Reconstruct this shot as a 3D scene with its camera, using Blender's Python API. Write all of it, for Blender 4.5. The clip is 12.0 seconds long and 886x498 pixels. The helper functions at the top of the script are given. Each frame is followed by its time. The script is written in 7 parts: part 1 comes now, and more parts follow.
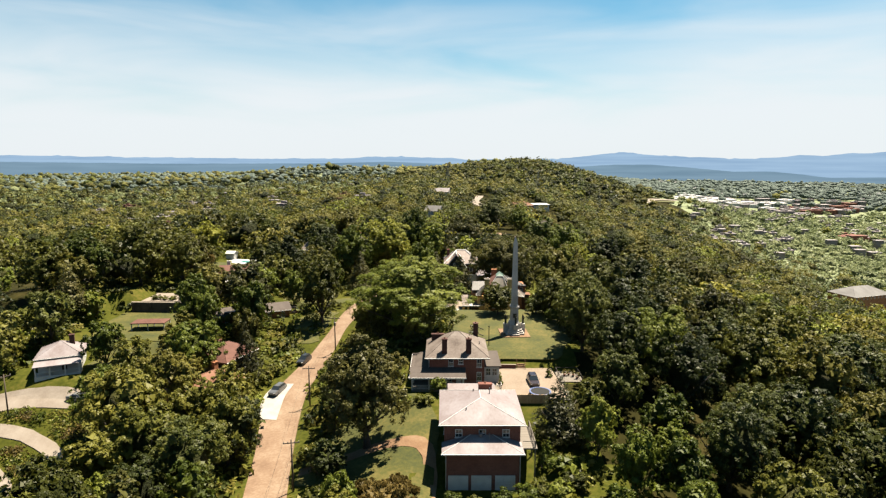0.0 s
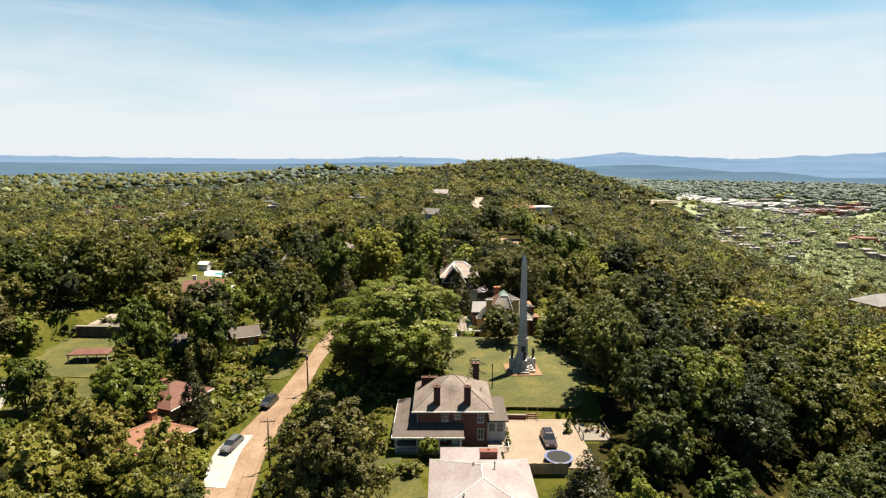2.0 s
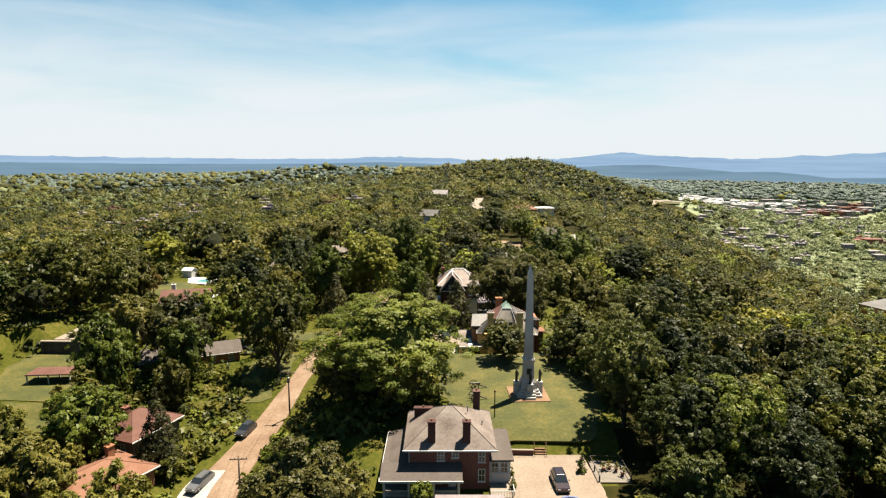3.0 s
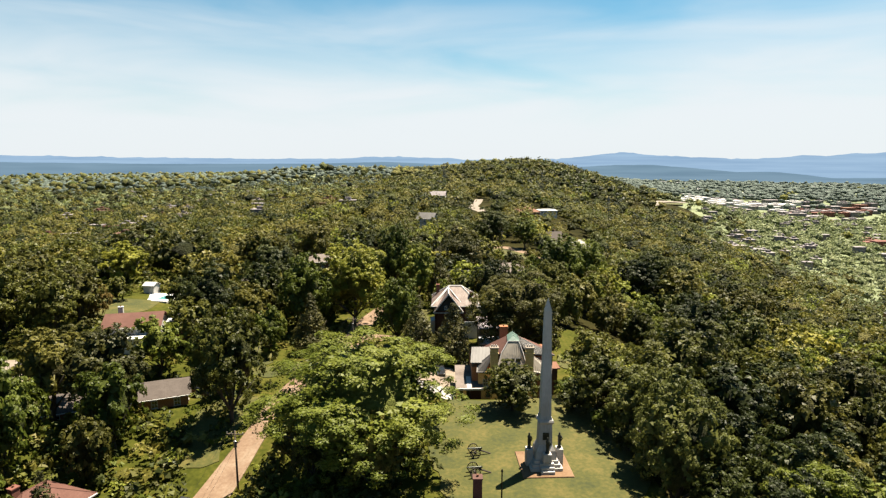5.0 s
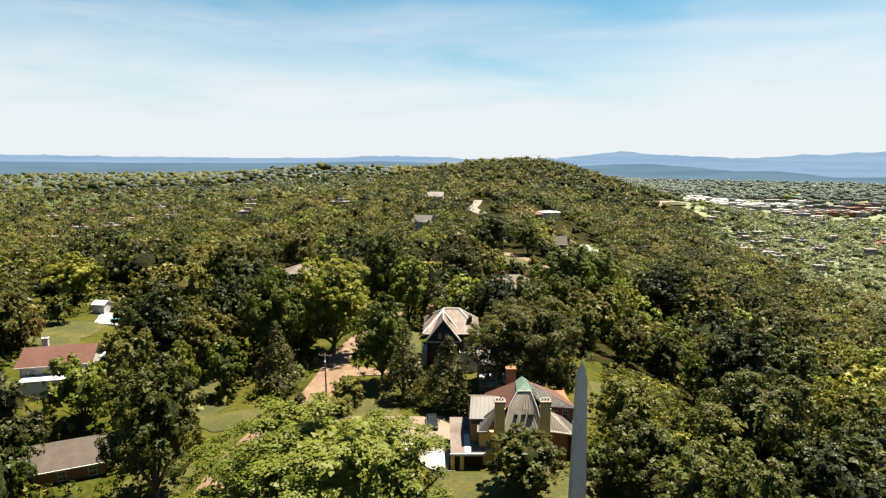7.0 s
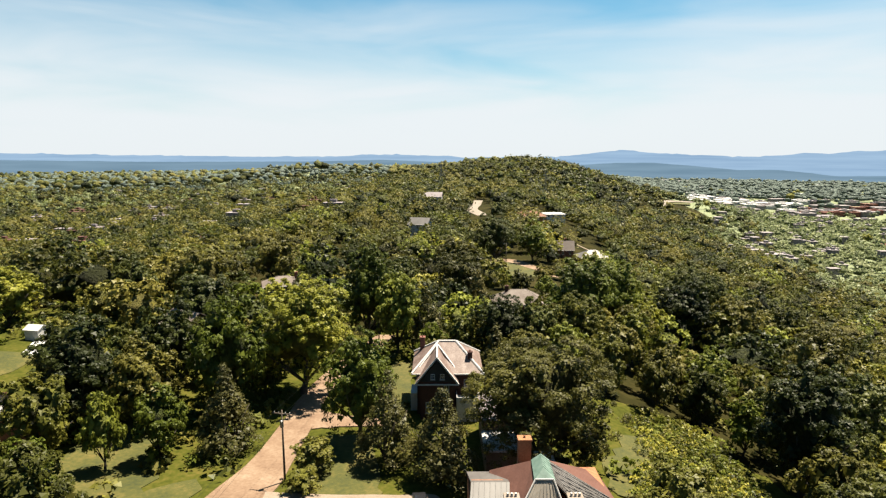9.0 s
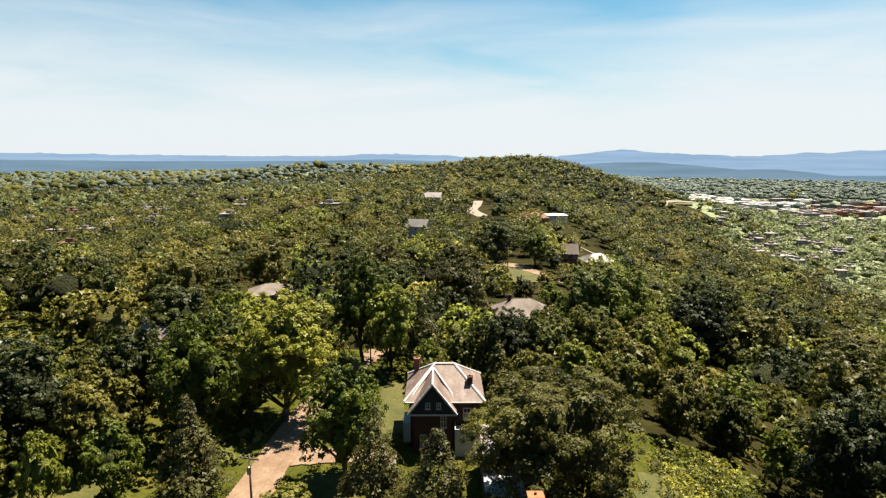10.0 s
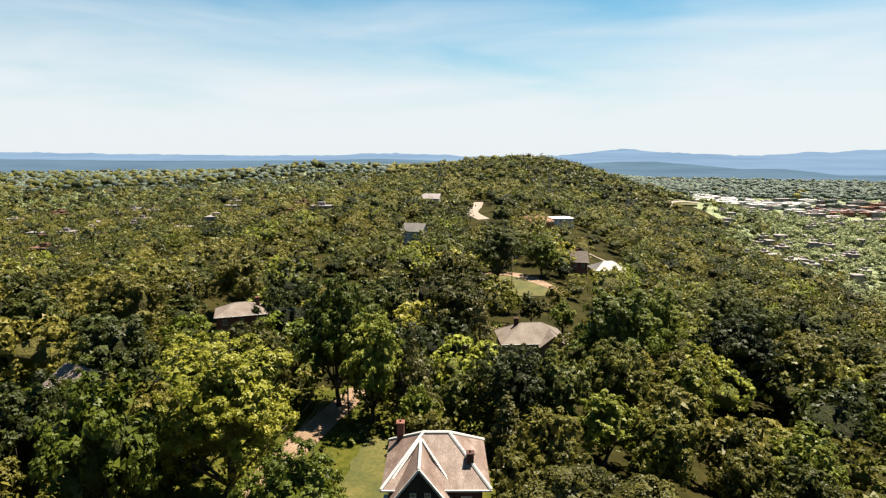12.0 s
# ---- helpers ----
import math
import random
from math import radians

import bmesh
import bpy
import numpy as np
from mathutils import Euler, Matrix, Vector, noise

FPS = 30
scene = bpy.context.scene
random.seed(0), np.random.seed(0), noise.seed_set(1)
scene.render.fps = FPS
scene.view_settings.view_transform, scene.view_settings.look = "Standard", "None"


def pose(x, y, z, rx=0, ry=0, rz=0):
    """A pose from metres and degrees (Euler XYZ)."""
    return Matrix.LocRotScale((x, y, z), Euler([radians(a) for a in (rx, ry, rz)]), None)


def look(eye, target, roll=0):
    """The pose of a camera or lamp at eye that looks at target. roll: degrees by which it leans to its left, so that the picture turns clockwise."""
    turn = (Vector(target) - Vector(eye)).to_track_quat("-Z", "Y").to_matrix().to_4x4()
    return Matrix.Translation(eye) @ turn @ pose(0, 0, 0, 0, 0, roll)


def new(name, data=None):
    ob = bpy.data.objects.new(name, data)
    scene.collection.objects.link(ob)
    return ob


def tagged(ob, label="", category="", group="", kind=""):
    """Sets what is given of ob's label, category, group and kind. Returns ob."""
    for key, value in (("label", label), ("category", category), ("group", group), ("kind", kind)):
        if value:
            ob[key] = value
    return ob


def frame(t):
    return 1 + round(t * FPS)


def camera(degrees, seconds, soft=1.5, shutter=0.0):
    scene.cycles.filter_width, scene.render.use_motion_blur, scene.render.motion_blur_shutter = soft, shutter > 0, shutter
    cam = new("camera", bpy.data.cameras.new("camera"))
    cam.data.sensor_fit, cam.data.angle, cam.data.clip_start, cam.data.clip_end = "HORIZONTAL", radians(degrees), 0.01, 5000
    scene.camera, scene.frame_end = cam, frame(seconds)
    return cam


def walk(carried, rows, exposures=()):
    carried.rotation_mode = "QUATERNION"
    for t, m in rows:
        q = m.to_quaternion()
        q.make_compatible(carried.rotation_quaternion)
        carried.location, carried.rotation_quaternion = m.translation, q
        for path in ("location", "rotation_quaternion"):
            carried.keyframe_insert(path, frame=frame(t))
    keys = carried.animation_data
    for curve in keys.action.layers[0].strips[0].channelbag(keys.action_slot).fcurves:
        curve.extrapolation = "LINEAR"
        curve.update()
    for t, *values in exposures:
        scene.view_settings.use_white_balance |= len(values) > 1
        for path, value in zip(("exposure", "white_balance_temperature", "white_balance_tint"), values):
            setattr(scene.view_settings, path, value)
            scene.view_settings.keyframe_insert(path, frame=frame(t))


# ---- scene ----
cam = camera(73.7, 12.0, 1.28)
# seconds, pitch, yaw: level flight along the ridge at a steady pace
PATH = [
    (0.0, -8.9, 0.0), (0.5, -8.9, -0.01), (1.0, -8.89, -0.02), (1.5, -8.88, -0.03), (2.0, -8.88, -0.04),
    (2.5, -8.88, -0.05), (3.0, -8.88, -0.06), (5.0, -8.89, -0.14), (5.5, -8.91, -0.17), (6.0, -8.93, -0.2),
    (6.5, -8.95, -0.23), (7.0, -8.97, -0.25), (9.0, -9.1, -0.28), (9.5, -9.12, -0.29), (10.0, -9.15, -0.29),
    (10.5, -9.17, -0.29), (11.0, -9.19, -0.29), (11.5, -9.2, -0.29), (12.0, -9.21, -0.29),
]
EYE, PACE, DRIFT = 40.5, 11.8, 0.572
walk(cam, [(t, pose(DRIFT * t, PACE * t, EYE, 90 + pitch, 0, yaw)) for t, pitch, yaw in PATH])

# ---- sky, sun and exposure ----
SUN_UP, SUN_X, SUN_Y = 68.0, 0.75, 0.66
scene.view_settings.exposure = 2.2
sun = new("sun", bpy.data.lights.new("sun", "SUN"))
sun.data.energy, sun.data.angle, sun.data.color = 5.0, radians(0.5), (1.0, 0.89, 0.71)
sun_way = Vector((SUN_X, SUN_Y, 1.0 * math.tan(radians(SUN_UP)) * math.hypot(SUN_X, SUN_Y))).normalized()
sun.matrix_basis = look(sun_way * 900, (0, 0, 0))

world = bpy.data.worlds.new("sky")
scene.world = world
world.use_nodes = True
wn, wl = world.node_tree.nodes, world.node_tree.links
wn.clear()
w_sky = wn.new("ShaderNodeTexSky")
w_sky.sky_type, w_sky.sun_disc = "NISHITA", False
w_sky.sun_elevation, w_sky.sun_rotation = radians(SUN_UP), math.atan2(SUN_X, SUN_Y)
w_sky.air_density, w_sky.dust_density, w_sky.ozone_density = 1.0, 0.6, 1.0
w_dir = wn.new("ShaderNodeTexCoord")
w_split = wn.new("ShaderNodeSeparateXYZ")
wl.new(w_dir.outputs["Generated"], w_split.inputs[0])
# thin high cloud: wisps, drawn out along the horizon, thicker lower down
w_map = wn.new("ShaderNodeMapping")
w_map.inputs["Scale"].default_value = (1.7, 1.7, 9.0)
w_map.inputs["Location"].default_value = (1.35, 0.1, 0.2)
wl.new(w_dir.outputs["Generated"], w_map.inputs[0])
w_noise = wn.new("ShaderNodeTexNoise")
w_noise.inputs["Scale"].default_value, w_noise.inputs["Detail"].default_value = 1.6, 4.5
w_noise.inputs["Roughness"].default_value, w_noise.inputs["Distortion"].default_value = 0.48, 0.5
wl.new(w_map.outputs[0], w_noise.inputs["Vector"])
w_low = wn.new("ShaderNodeMapRange")
w_low.inputs["From Min"].default_value, w_low.inputs["From Max"].default_value = 0.34, 0.03
w_low.inputs["To Min"].default_value, w_low.inputs["To Max"].default_value = -0.26, 0.62
wl.new(w_split.outputs["Z"], w_low.inputs["Value"])
w_add = wn.new("ShaderNodeMath")
w_add.operation = "ADD"
w_soft = wn.new("ShaderNodeMapRange")
w_soft.inputs["To Min"].default_value, w_soft.inputs["To Max"].default_value = 0.19, 0.83
wl.new(w_noise.outputs["Fac"], w_soft.inputs["Value"])
wl.new(w_soft.outputs[0], w_add.inputs[0])
wl.new(w_low.outputs[0], w_add.inputs[1])
w_mask = wn.new("ShaderNodeMapRange")
w_mask.interpolation_type = "SMOOTHSTEP"
w_mask.inputs["From Min"].default_value, w_mask.inputs["From Max"].default_value = 0.40, 1.10
w_mask.inputs["To Max"].default_value = 0.95
wl.new(w_add.outputs[0], w_mask.inputs["Value"])
w_tint = wn.new("ShaderNodeMix")
w_tint.data_type, w_tint.blend_type = "RGBA", "MULTIPLY"
w_tint.inputs["Factor"].default_value = 1.0
w_tint.inputs[7].default_value = (0.64, 1.20, 1.24, 1)
wl.new(w_sky.outputs[0], w_tint.inputs[6])
w_mix = wn.new("ShaderNodeMix")
w_mix.data_type = "RGBA"
w_mix.inputs[7].default_value = (8.6, 9.0, 9.3, 1)
wl.new(w_mask.outputs[0], w_mix.inputs["Factor"])
wl.new(w_tint.outputs[2], w_mix.inputs[6])
w_bg = wn.new("ShaderNodeBackground")
w_bg.inputs["Strength"].default_value = 0.0218
wl.new(w_mix.outputs[2], w_bg.inputs["Color"])
w_out = wn.new("ShaderNodeOutputWorld")
wl.new(w_bg.outputs[0], w_out.inputs[0])

# ---- materials ----
def material(name, colours, scale=1.0, rough=0.8, bump=0.0, bump_scale=None, metal=0.0, fine=0.35, island=0.0, stretch=(1, 1, 1), spec=0.3, dim=0.475):
    """A two-scale noise material: stains at `scale` per metre between the colours, grain ten times finer."""
    m = bpy.data.materials.new(name)
    m.use_nodes = True
    nodes, links = m.node_tree.nodes, m.node_tree.links
    bsdf = nodes["Principled BSDF"]
    bsdf.inputs["Roughness"].default_value, bsdf.inputs["Metallic"].default_value = rough, metal
    bsdf.inputs["Specular IOR Level"].default_value = spec
    where = nodes.new("ShaderNodeTexCoord")
    mapping = nodes.new("ShaderNodeMapping")
    mapping.inputs["Scale"].default_value = stretch
    links.new(where.outputs["Object"], mapping.inputs[0])
    big = nodes.new("ShaderNodeTexNoise")
    big.inputs["Scale"].default_value, big.inputs["Detail"].default_value = scale, 5.0
    links.new(mapping.outputs[0], big.inputs["Vector"])
    small = nodes.new("ShaderNodeTexNoise")
    small.inputs["Scale"].default_value, small.inputs["Detail"].default_value = scale * 9.0, 4.0
    links.new(mapping.outputs[0], small.inputs["Vector"])
    mixed = nodes.new("ShaderNodeMix")
    mixed.inputs["Factor"].default_value = fine
    links.new(big.outputs["Fac"], mixed.inputs[2])
    links.new(small.outputs["Fac"], mixed.inputs[3])
    value = mixed.outputs[0]
    if island:
        info, geo = nodes.new("ShaderNodeObjectInfo"), nodes.new("ShaderNodeNewGeometry")
        tint = nodes.new("ShaderNodeAttribute")
        tint.attribute_name = "tint"
        for output, amount in ((info.outputs["Random"], 0.36), (geo.outputs["Random Per Island"], island)):
            calc = nodes.new("ShaderNodeMath")
            calc.operation = "MULTIPLY_ADD"
            calc.inputs[1].default_value = amount
            links.new(output, calc.inputs[0])
            shifted = nodes.new("ShaderNodeMath")
            shifted.operation = "SUBTRACT"
            shifted.inputs[1].default_value = amount * 0.5
            links.new(value, calc.inputs[2])
            links.new(calc.outputs[0], shifted.inputs[0])
            value = shifted.outputs[0]
        own = nodes.new("ShaderNodeMath")
        own.operation = "ADD"
        links.new(value, own.inputs[0])
        links.new(tint.outputs["Fac"], own.inputs[1])
        value = own.outputs[0]
    ramp = nodes.new("ShaderNodeValToRGB")
    while len(ramp.color_ramp.elements) < len(colours):
        ramp.color_ramp.elements.new(0.5)
    for n, colour in enumerate(colours):
        ramp.color_ramp.elements[n].position = 0.3 + 0.4 * n / max(1, len(colours) - 1)
        ramp.color_ramp.elements[n].color = (*(c * dim for c in colour), 1)
    links.new(value, ramp.inputs[0])
    links.new(ramp.outputs[0], bsdf.inputs["Base Color"])
    if bump:
        tex = nodes.new("ShaderNodeTexNoise")
        tex.inputs["Scale"].default_value, tex.inputs["Detail"].default_value = bump_scale or scale * 12, 3.0
        links.new(mapping.outputs[0], tex.inputs["Vector"])
        node = nodes.new("ShaderNodeBump")
        node.inputs["Strength"].default_value, node.inputs["Distance"].default_value = bump, 0.05
        links.new(tex.outputs["Fac"], node.inputs["Height"])
        links.new(node.outputs[0], bsdf.inputs["Normal"])
    return m


def leaf_material(name, dark, mid, light, glow=0.32, island=0.08):
    """Leaves: each leaf and each tree a little different, some light let through."""
    m = material(name, (dark, mid, light), scale=0.09, rough=0.5, fine=0.3, island=island, spec=0.15, dim=0.63)
    nodes, links = m.node_tree.nodes, m.node_tree.links
    bsdf = nodes["Principled BSDF"]
    colour = bsdf.inputs["Base Color"].links[0].from_socket
    thin = nodes.new("ShaderNodeBsdfTranslucent")
    links.new(colour, thin.inputs["Color"])
    mix = nodes.new("ShaderNodeMixShader")
    mix.inputs[0].default_value = glow
    links.new(bsdf.outputs[0], mix.inputs[1])
    links.new(thin.outputs[0], mix.inputs[2])
    links.new(mix.outputs[0], nodes["Material Output"].inputs["Surface"])
    return m


LEAF = {
    "oak": leaf_material("leaf_oak", (0.043, 0.049, 0.008), (0.110, 0.114, 0.017), (0.200, 0.186, 0.032)),
    "bright": leaf_material("leaf_bright", (0.044, 0.061, 0.007), (0.116, 0.142, 0.016), (0.200, 0.218, 0.030)),
    "dark": leaf_material("leaf_dark", (0.025, 0.033, 0.007), (0.064, 0.077, 0.014), (0.131, 0.138, 0.028)),
    "olive": leaf_material("leaf_olive", (0.047, 0.049, 0.011), (0.119, 0.112, 0.019), (0.206, 0.182, 0.036)),
    "yellow": leaf_material("leaf_yellow", (0.105, 0.118, 0.013), (0.249, 0.253, 0.028), (0.390, 0.355, 0.052)),
    "magnolia": leaf_material("leaf_magnolia", (0.080, 0.075, 0.017), (0.208, 0.180, 0.042), (0.390, 0.308, 0.104), 0.25),
    "conifer": leaf_material("leaf_conifer", (0.028, 0.030, 0.009), (0.075, 0.072, 0.018), (0.151, 0.127, 0.036), 0.2),
    "willow": leaf_material("leaf_willow", (0.088, 0.067, 0.017), (0.207, 0.145, 0.043), (0.339, 0.232, 0.080)),
    # valley green paled: distance haze painted into the leaf colour
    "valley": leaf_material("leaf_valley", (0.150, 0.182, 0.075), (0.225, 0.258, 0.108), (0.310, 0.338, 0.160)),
}
# the same leaves where a whole spray is one blade: quieter from blade to blade
FAR_LEAF = {
    "oak": leaf_material("far_leaf_oak", (0.043, 0.049, 0.008), (0.110, 0.114, 0.017), (0.200, 0.186, 0.032), 0.32, 0.06),
    "bright": leaf_material("far_leaf_bright", (0.061, 0.084, 0.009), (0.156, 0.189, 0.021), (0.262, 0.285, 0.039), 0.32, 0.06),
    "dark": leaf_material("far_leaf_dark", (0.028, 0.037, 0.008), (0.073, 0.087, 0.016), (0.149, 0.157, 0.032), 0.32, 0.06),
    "olive": leaf_material("far_leaf_olive", (0.047, 0.049, 0.011), (0.119, 0.112, 0.019), (0.206, 0.182, 0.036), 0.32, 0.06),
    "yellow": leaf_material("far_leaf_yellow", (0.086, 0.097, 0.011), (0.204, 0.207, 0.023), (0.320, 0.291, 0.043), 0.32, 0.06),
    # plain and valley leaves carry painted haze, pale and bluish
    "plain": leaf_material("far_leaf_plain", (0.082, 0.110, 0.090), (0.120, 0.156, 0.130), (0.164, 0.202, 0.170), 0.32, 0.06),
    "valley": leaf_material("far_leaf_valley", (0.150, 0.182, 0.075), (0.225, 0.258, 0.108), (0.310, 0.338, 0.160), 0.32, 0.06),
}


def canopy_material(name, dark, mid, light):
    """A closed crown surface seen from afar, rough with leaf sprays; self-shade and dark gaps painted in as mottling.
    """
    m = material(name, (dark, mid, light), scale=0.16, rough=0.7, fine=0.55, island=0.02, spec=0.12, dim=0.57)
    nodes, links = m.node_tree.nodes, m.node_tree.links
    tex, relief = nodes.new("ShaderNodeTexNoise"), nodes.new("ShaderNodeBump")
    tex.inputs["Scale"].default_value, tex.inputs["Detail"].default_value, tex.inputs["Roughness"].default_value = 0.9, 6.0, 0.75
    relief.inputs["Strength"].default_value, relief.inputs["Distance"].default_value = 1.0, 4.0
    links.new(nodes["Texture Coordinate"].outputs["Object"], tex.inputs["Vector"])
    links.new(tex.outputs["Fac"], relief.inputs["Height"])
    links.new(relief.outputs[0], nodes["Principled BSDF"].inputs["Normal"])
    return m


# leaf colours darkened to hold the crowns' own shade
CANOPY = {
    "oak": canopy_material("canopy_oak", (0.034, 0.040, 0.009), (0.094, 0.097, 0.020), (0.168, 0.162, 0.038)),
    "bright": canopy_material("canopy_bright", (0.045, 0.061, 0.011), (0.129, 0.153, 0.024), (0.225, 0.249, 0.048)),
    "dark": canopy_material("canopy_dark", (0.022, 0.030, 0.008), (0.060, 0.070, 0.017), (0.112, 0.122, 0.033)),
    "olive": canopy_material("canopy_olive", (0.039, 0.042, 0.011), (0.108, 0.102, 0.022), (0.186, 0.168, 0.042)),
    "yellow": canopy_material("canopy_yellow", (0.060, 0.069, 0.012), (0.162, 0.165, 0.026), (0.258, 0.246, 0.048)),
    # the last two crowns are paled, with haze put into their colour
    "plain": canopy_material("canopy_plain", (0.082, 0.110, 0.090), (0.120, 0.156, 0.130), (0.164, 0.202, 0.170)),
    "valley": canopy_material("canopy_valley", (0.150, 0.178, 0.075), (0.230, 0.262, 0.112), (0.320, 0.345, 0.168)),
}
BARK = material("bark", ((0.05, 0.04, 0.03), (0.12, 0.10, 0.08)), 2.0, 0.9, 0.6, stretch=(1, 1, 0.2))
SOIL = material("forest_floor", ((0.014, 0.014, 0.004), (0.030, 0.028, 0.007), (0.062, 0.050, 0.016)), 0.08, 0.95, 0.5, 2.0, spec=0.04)
GRASS = material("lawn_grass", ((0.030, 0.041, 0.005), (0.074, 0.075, 0.008), (0.155, 0.122, 0.026)), 0.2, 0.9, 0.8, 7.0, fine=0.42)
ROAD = material("worn_road", ((0.17, 0.100, 0.060), (0.255, 0.165, 0.105), (0.34, 0.250, 0.175)), 0.25, 0.9, 0.2, 14.0, fine=0.4)
SLAB = material("white_concrete", ((0.32, 0.30, 0.275), (0.42, 0.40, 0.37), (0.50, 0.48, 0.45)), 0.4, 0.85, 0.15)
CONCRETE = material("pale_concrete", ((0.22, 0.175, 0.135), (0.29, 0.24, 0.195), (0.35, 0.30, 0.25)), 0.35, 0.85, 0.15)
GRAVEL = material("gravel_drive", ((0.225, 0.165, 0.12), (0.29, 0.225, 0.17), (0.35, 0.285, 0.225)), 0.3, 0.95, 0.5, 16.0, fine=0.5)
EARTH = material("red_earth", ((0.16, 0.085, 0.045), (0.24, 0.14, 0.075), (0.30, 0.2, 0.12)), 0.4, 0.95, 0.5)
STONE = material("granite", ((0.46, 0.42, 0.385), (0.62, 0.58, 0.545), (0.72, 0.68, 0.65)), 0.5, 0.75, 0.2, stretch=(1, 1, 0.35))


def brick(name, colours, mortar, size=0.22):
    """Brick courses on upright walls, with stains over them."""
    m = material(name, colours, 0.5, 0.88, 0.0, fine=0.5)
    nodes, links = m.node_tree.nodes, m.node_tree.links
    bsdf = nodes["Principled BSDF"]
    stain = bsdf.inputs["Base Color"].links[0].from_socket
    split, add, both = nodes.new("ShaderNodeSeparateXYZ"), nodes.new("ShaderNodeMath"), nodes.new("ShaderNodeCombineXYZ")
    links.new(nodes["Texture Coordinate"].outputs["Object"], split.inputs[0])
    links.new(split.outputs["X"], add.inputs[0])
    links.new(split.outputs["Y"], add.inputs[1])
    links.new(add.outputs[0], both.inputs["X"])
    links.new(split.outputs["Z"], both.inputs["Y"])
    tex = nodes.new("ShaderNodeTexBrick")
    tex.inputs["Scale"].default_value = 1.0
    tex.inputs["Brick Width"].default_value, tex.inputs["Row Height"].default_value = size, size / 2.9
    tex.inputs["Mortar Size"].default_value = 0.006
    tex.inputs["Color1"].default_value, tex.inputs["Color2"].default_value = (1, 1, 1, 1), (0.7, 0.7, 0.72, 1)
    tex.inputs["Mortar"].default_value = mortar
    links.new(both.outputs[0], tex.inputs["Vector"])
    mul = nodes.new("ShaderNodeMix")
    mul.data_type, mul.blend_type = "RGBA", "MULTIPLY"
    mul.inputs["Factor"].default_value = 1.0
    links.new(stain, mul.inputs[6])
    links.new(tex.outputs["Color"], mul.inputs[7])
    links.new(mul.outputs[2], bsdf.inputs["Base Color"])
    return m


RED_BRICK = brick("red_brick", ((0.168, 0.059, 0.042), (0.245, 0.090, 0.063), (0.308, 0.119, 0.084)), (1.4, 1.8, 1.9, 1))
DARK_BRICK = brick("dark_brick", ((0.055, 0.022, 0.017), (0.085, 0.032, 0.024), (0.110, 0.044, 0.032)), (1.5, 1.9, 2.0, 1))
TAN_BRICK = brick("tan_brick", ((0.90, 0.53, 0.19), (1.15, 0.71, 0.28), (1.30, 0.85, 0.38)), (1.1, 1.3, 1.4, 1))
ORANGE_BRICK = brick("orange_brick", ((0.34, 0.135, 0.057), (0.47, 0.19, 0.085), (0.57, 0.25, 0.114)), (1.2, 1.6, 1.8, 1))
ROOF_PALE = material("pale_weathered_roof", ((0.20, 0.150, 0.148), (0.29, 0.25, 0.258), (0.38, 0.35, 0.372)), 0.3, 0.7, 0.15, 6.0, fine=0.3, stretch=(1, 0.6, 1))
ROOF_TAN = material("stained_tan_roof", ((0.085, 0.058, 0.045), (0.19, 0.15, 0.128), (0.28, 0.236, 0.21)), 0.3, 0.8, 0.2, 8.0, fine=0.35)
ROOF_BROWN = material("brown_shingles", ((0.060, 0.045, 0.038), (0.100, 0.078, 0.066), (0.140, 0.115, 0.10)), 0.5, 0.85, 0.3, 9.0, fine=0.5)
ROOF_PLUM = material("mottled_tile_roof", ((0.10, 0.058, 0.045), (0.22, 0.152, 0.128), (0.40, 0.325, 0.29)), 0.9, 0.6, 0.3, 7.0, fine=0.5, stretch=(1, 0.5, 0.3))
ROOF_CREAM = material("cream_metal_roof", ((0.30, 0.26, 0.21), (0.42, 0.375, 0.315), (0.50, 0.46, 0.40)), 0.35, 0.55, 0.1, fine=0.35, stretch=(1, 0.3, 0.3))
ROOF_GREY = material("grey_metal_roof", ((0.085, 0.076, 0.072), (0.145, 0.134, 0.128), (0.20, 0.19, 0.186)), 0.3, 0.55, 0.1, metal=0.0, fine=0.3, stretch=(1, 0.3, 0.3))
TERRACOTTA = material("terracotta_shingles", ((0.17, 0.072, 0.040), (0.235, 0.105, 0.060), (0.29, 0.145, 0.09)), 0.5, 0.85, 0.25, 9.0, fine=0.5)
ROOF_RED = material("red_brown_shingles", ((0.10, 0.040, 0.028), (0.145, 0.060, 0.042), (0.18, 0.082, 0.06)), 0.5, 0.85, 0.25, 9.0, fine=0.5)
COPPER = material("green_copper", ((0.10, 0.16, 0.13), (0.16, 0.25, 0.21), (0.24, 0.33, 0.29)), 1.2, 0.6, 0.1)
WHITE = material("white_paint", ((0.40, 0.39, 0.37), (0.50, 0.49, 0.47), (0.56, 0.55, 0.53)), 0.8, 0.55, 0.05, dim=0.68)
MEMBRANE = material("white_flat_roof", ((0.36, 0.35, 0.34), (0.48, 0.47, 0.46), (0.55, 0.55, 0.54)), 0.3, 0.7, 0.05, dim=0.66)
DARK_WOOD = material("dark_timber", ((0.030, 0.024, 0.020), (0.050, 0.040, 0.032), (0.075, 0.060, 0.048)), 1.5, 0.8, 0.2)
GREY_WOOD = material("grey_decking", ((0.16, 0.135, 0.11), (0.22, 0.19, 0.16), (0.28, 0.25, 0.21)), 1.0, 0.85, 0.2, stretch=(0.3, 3, 1))
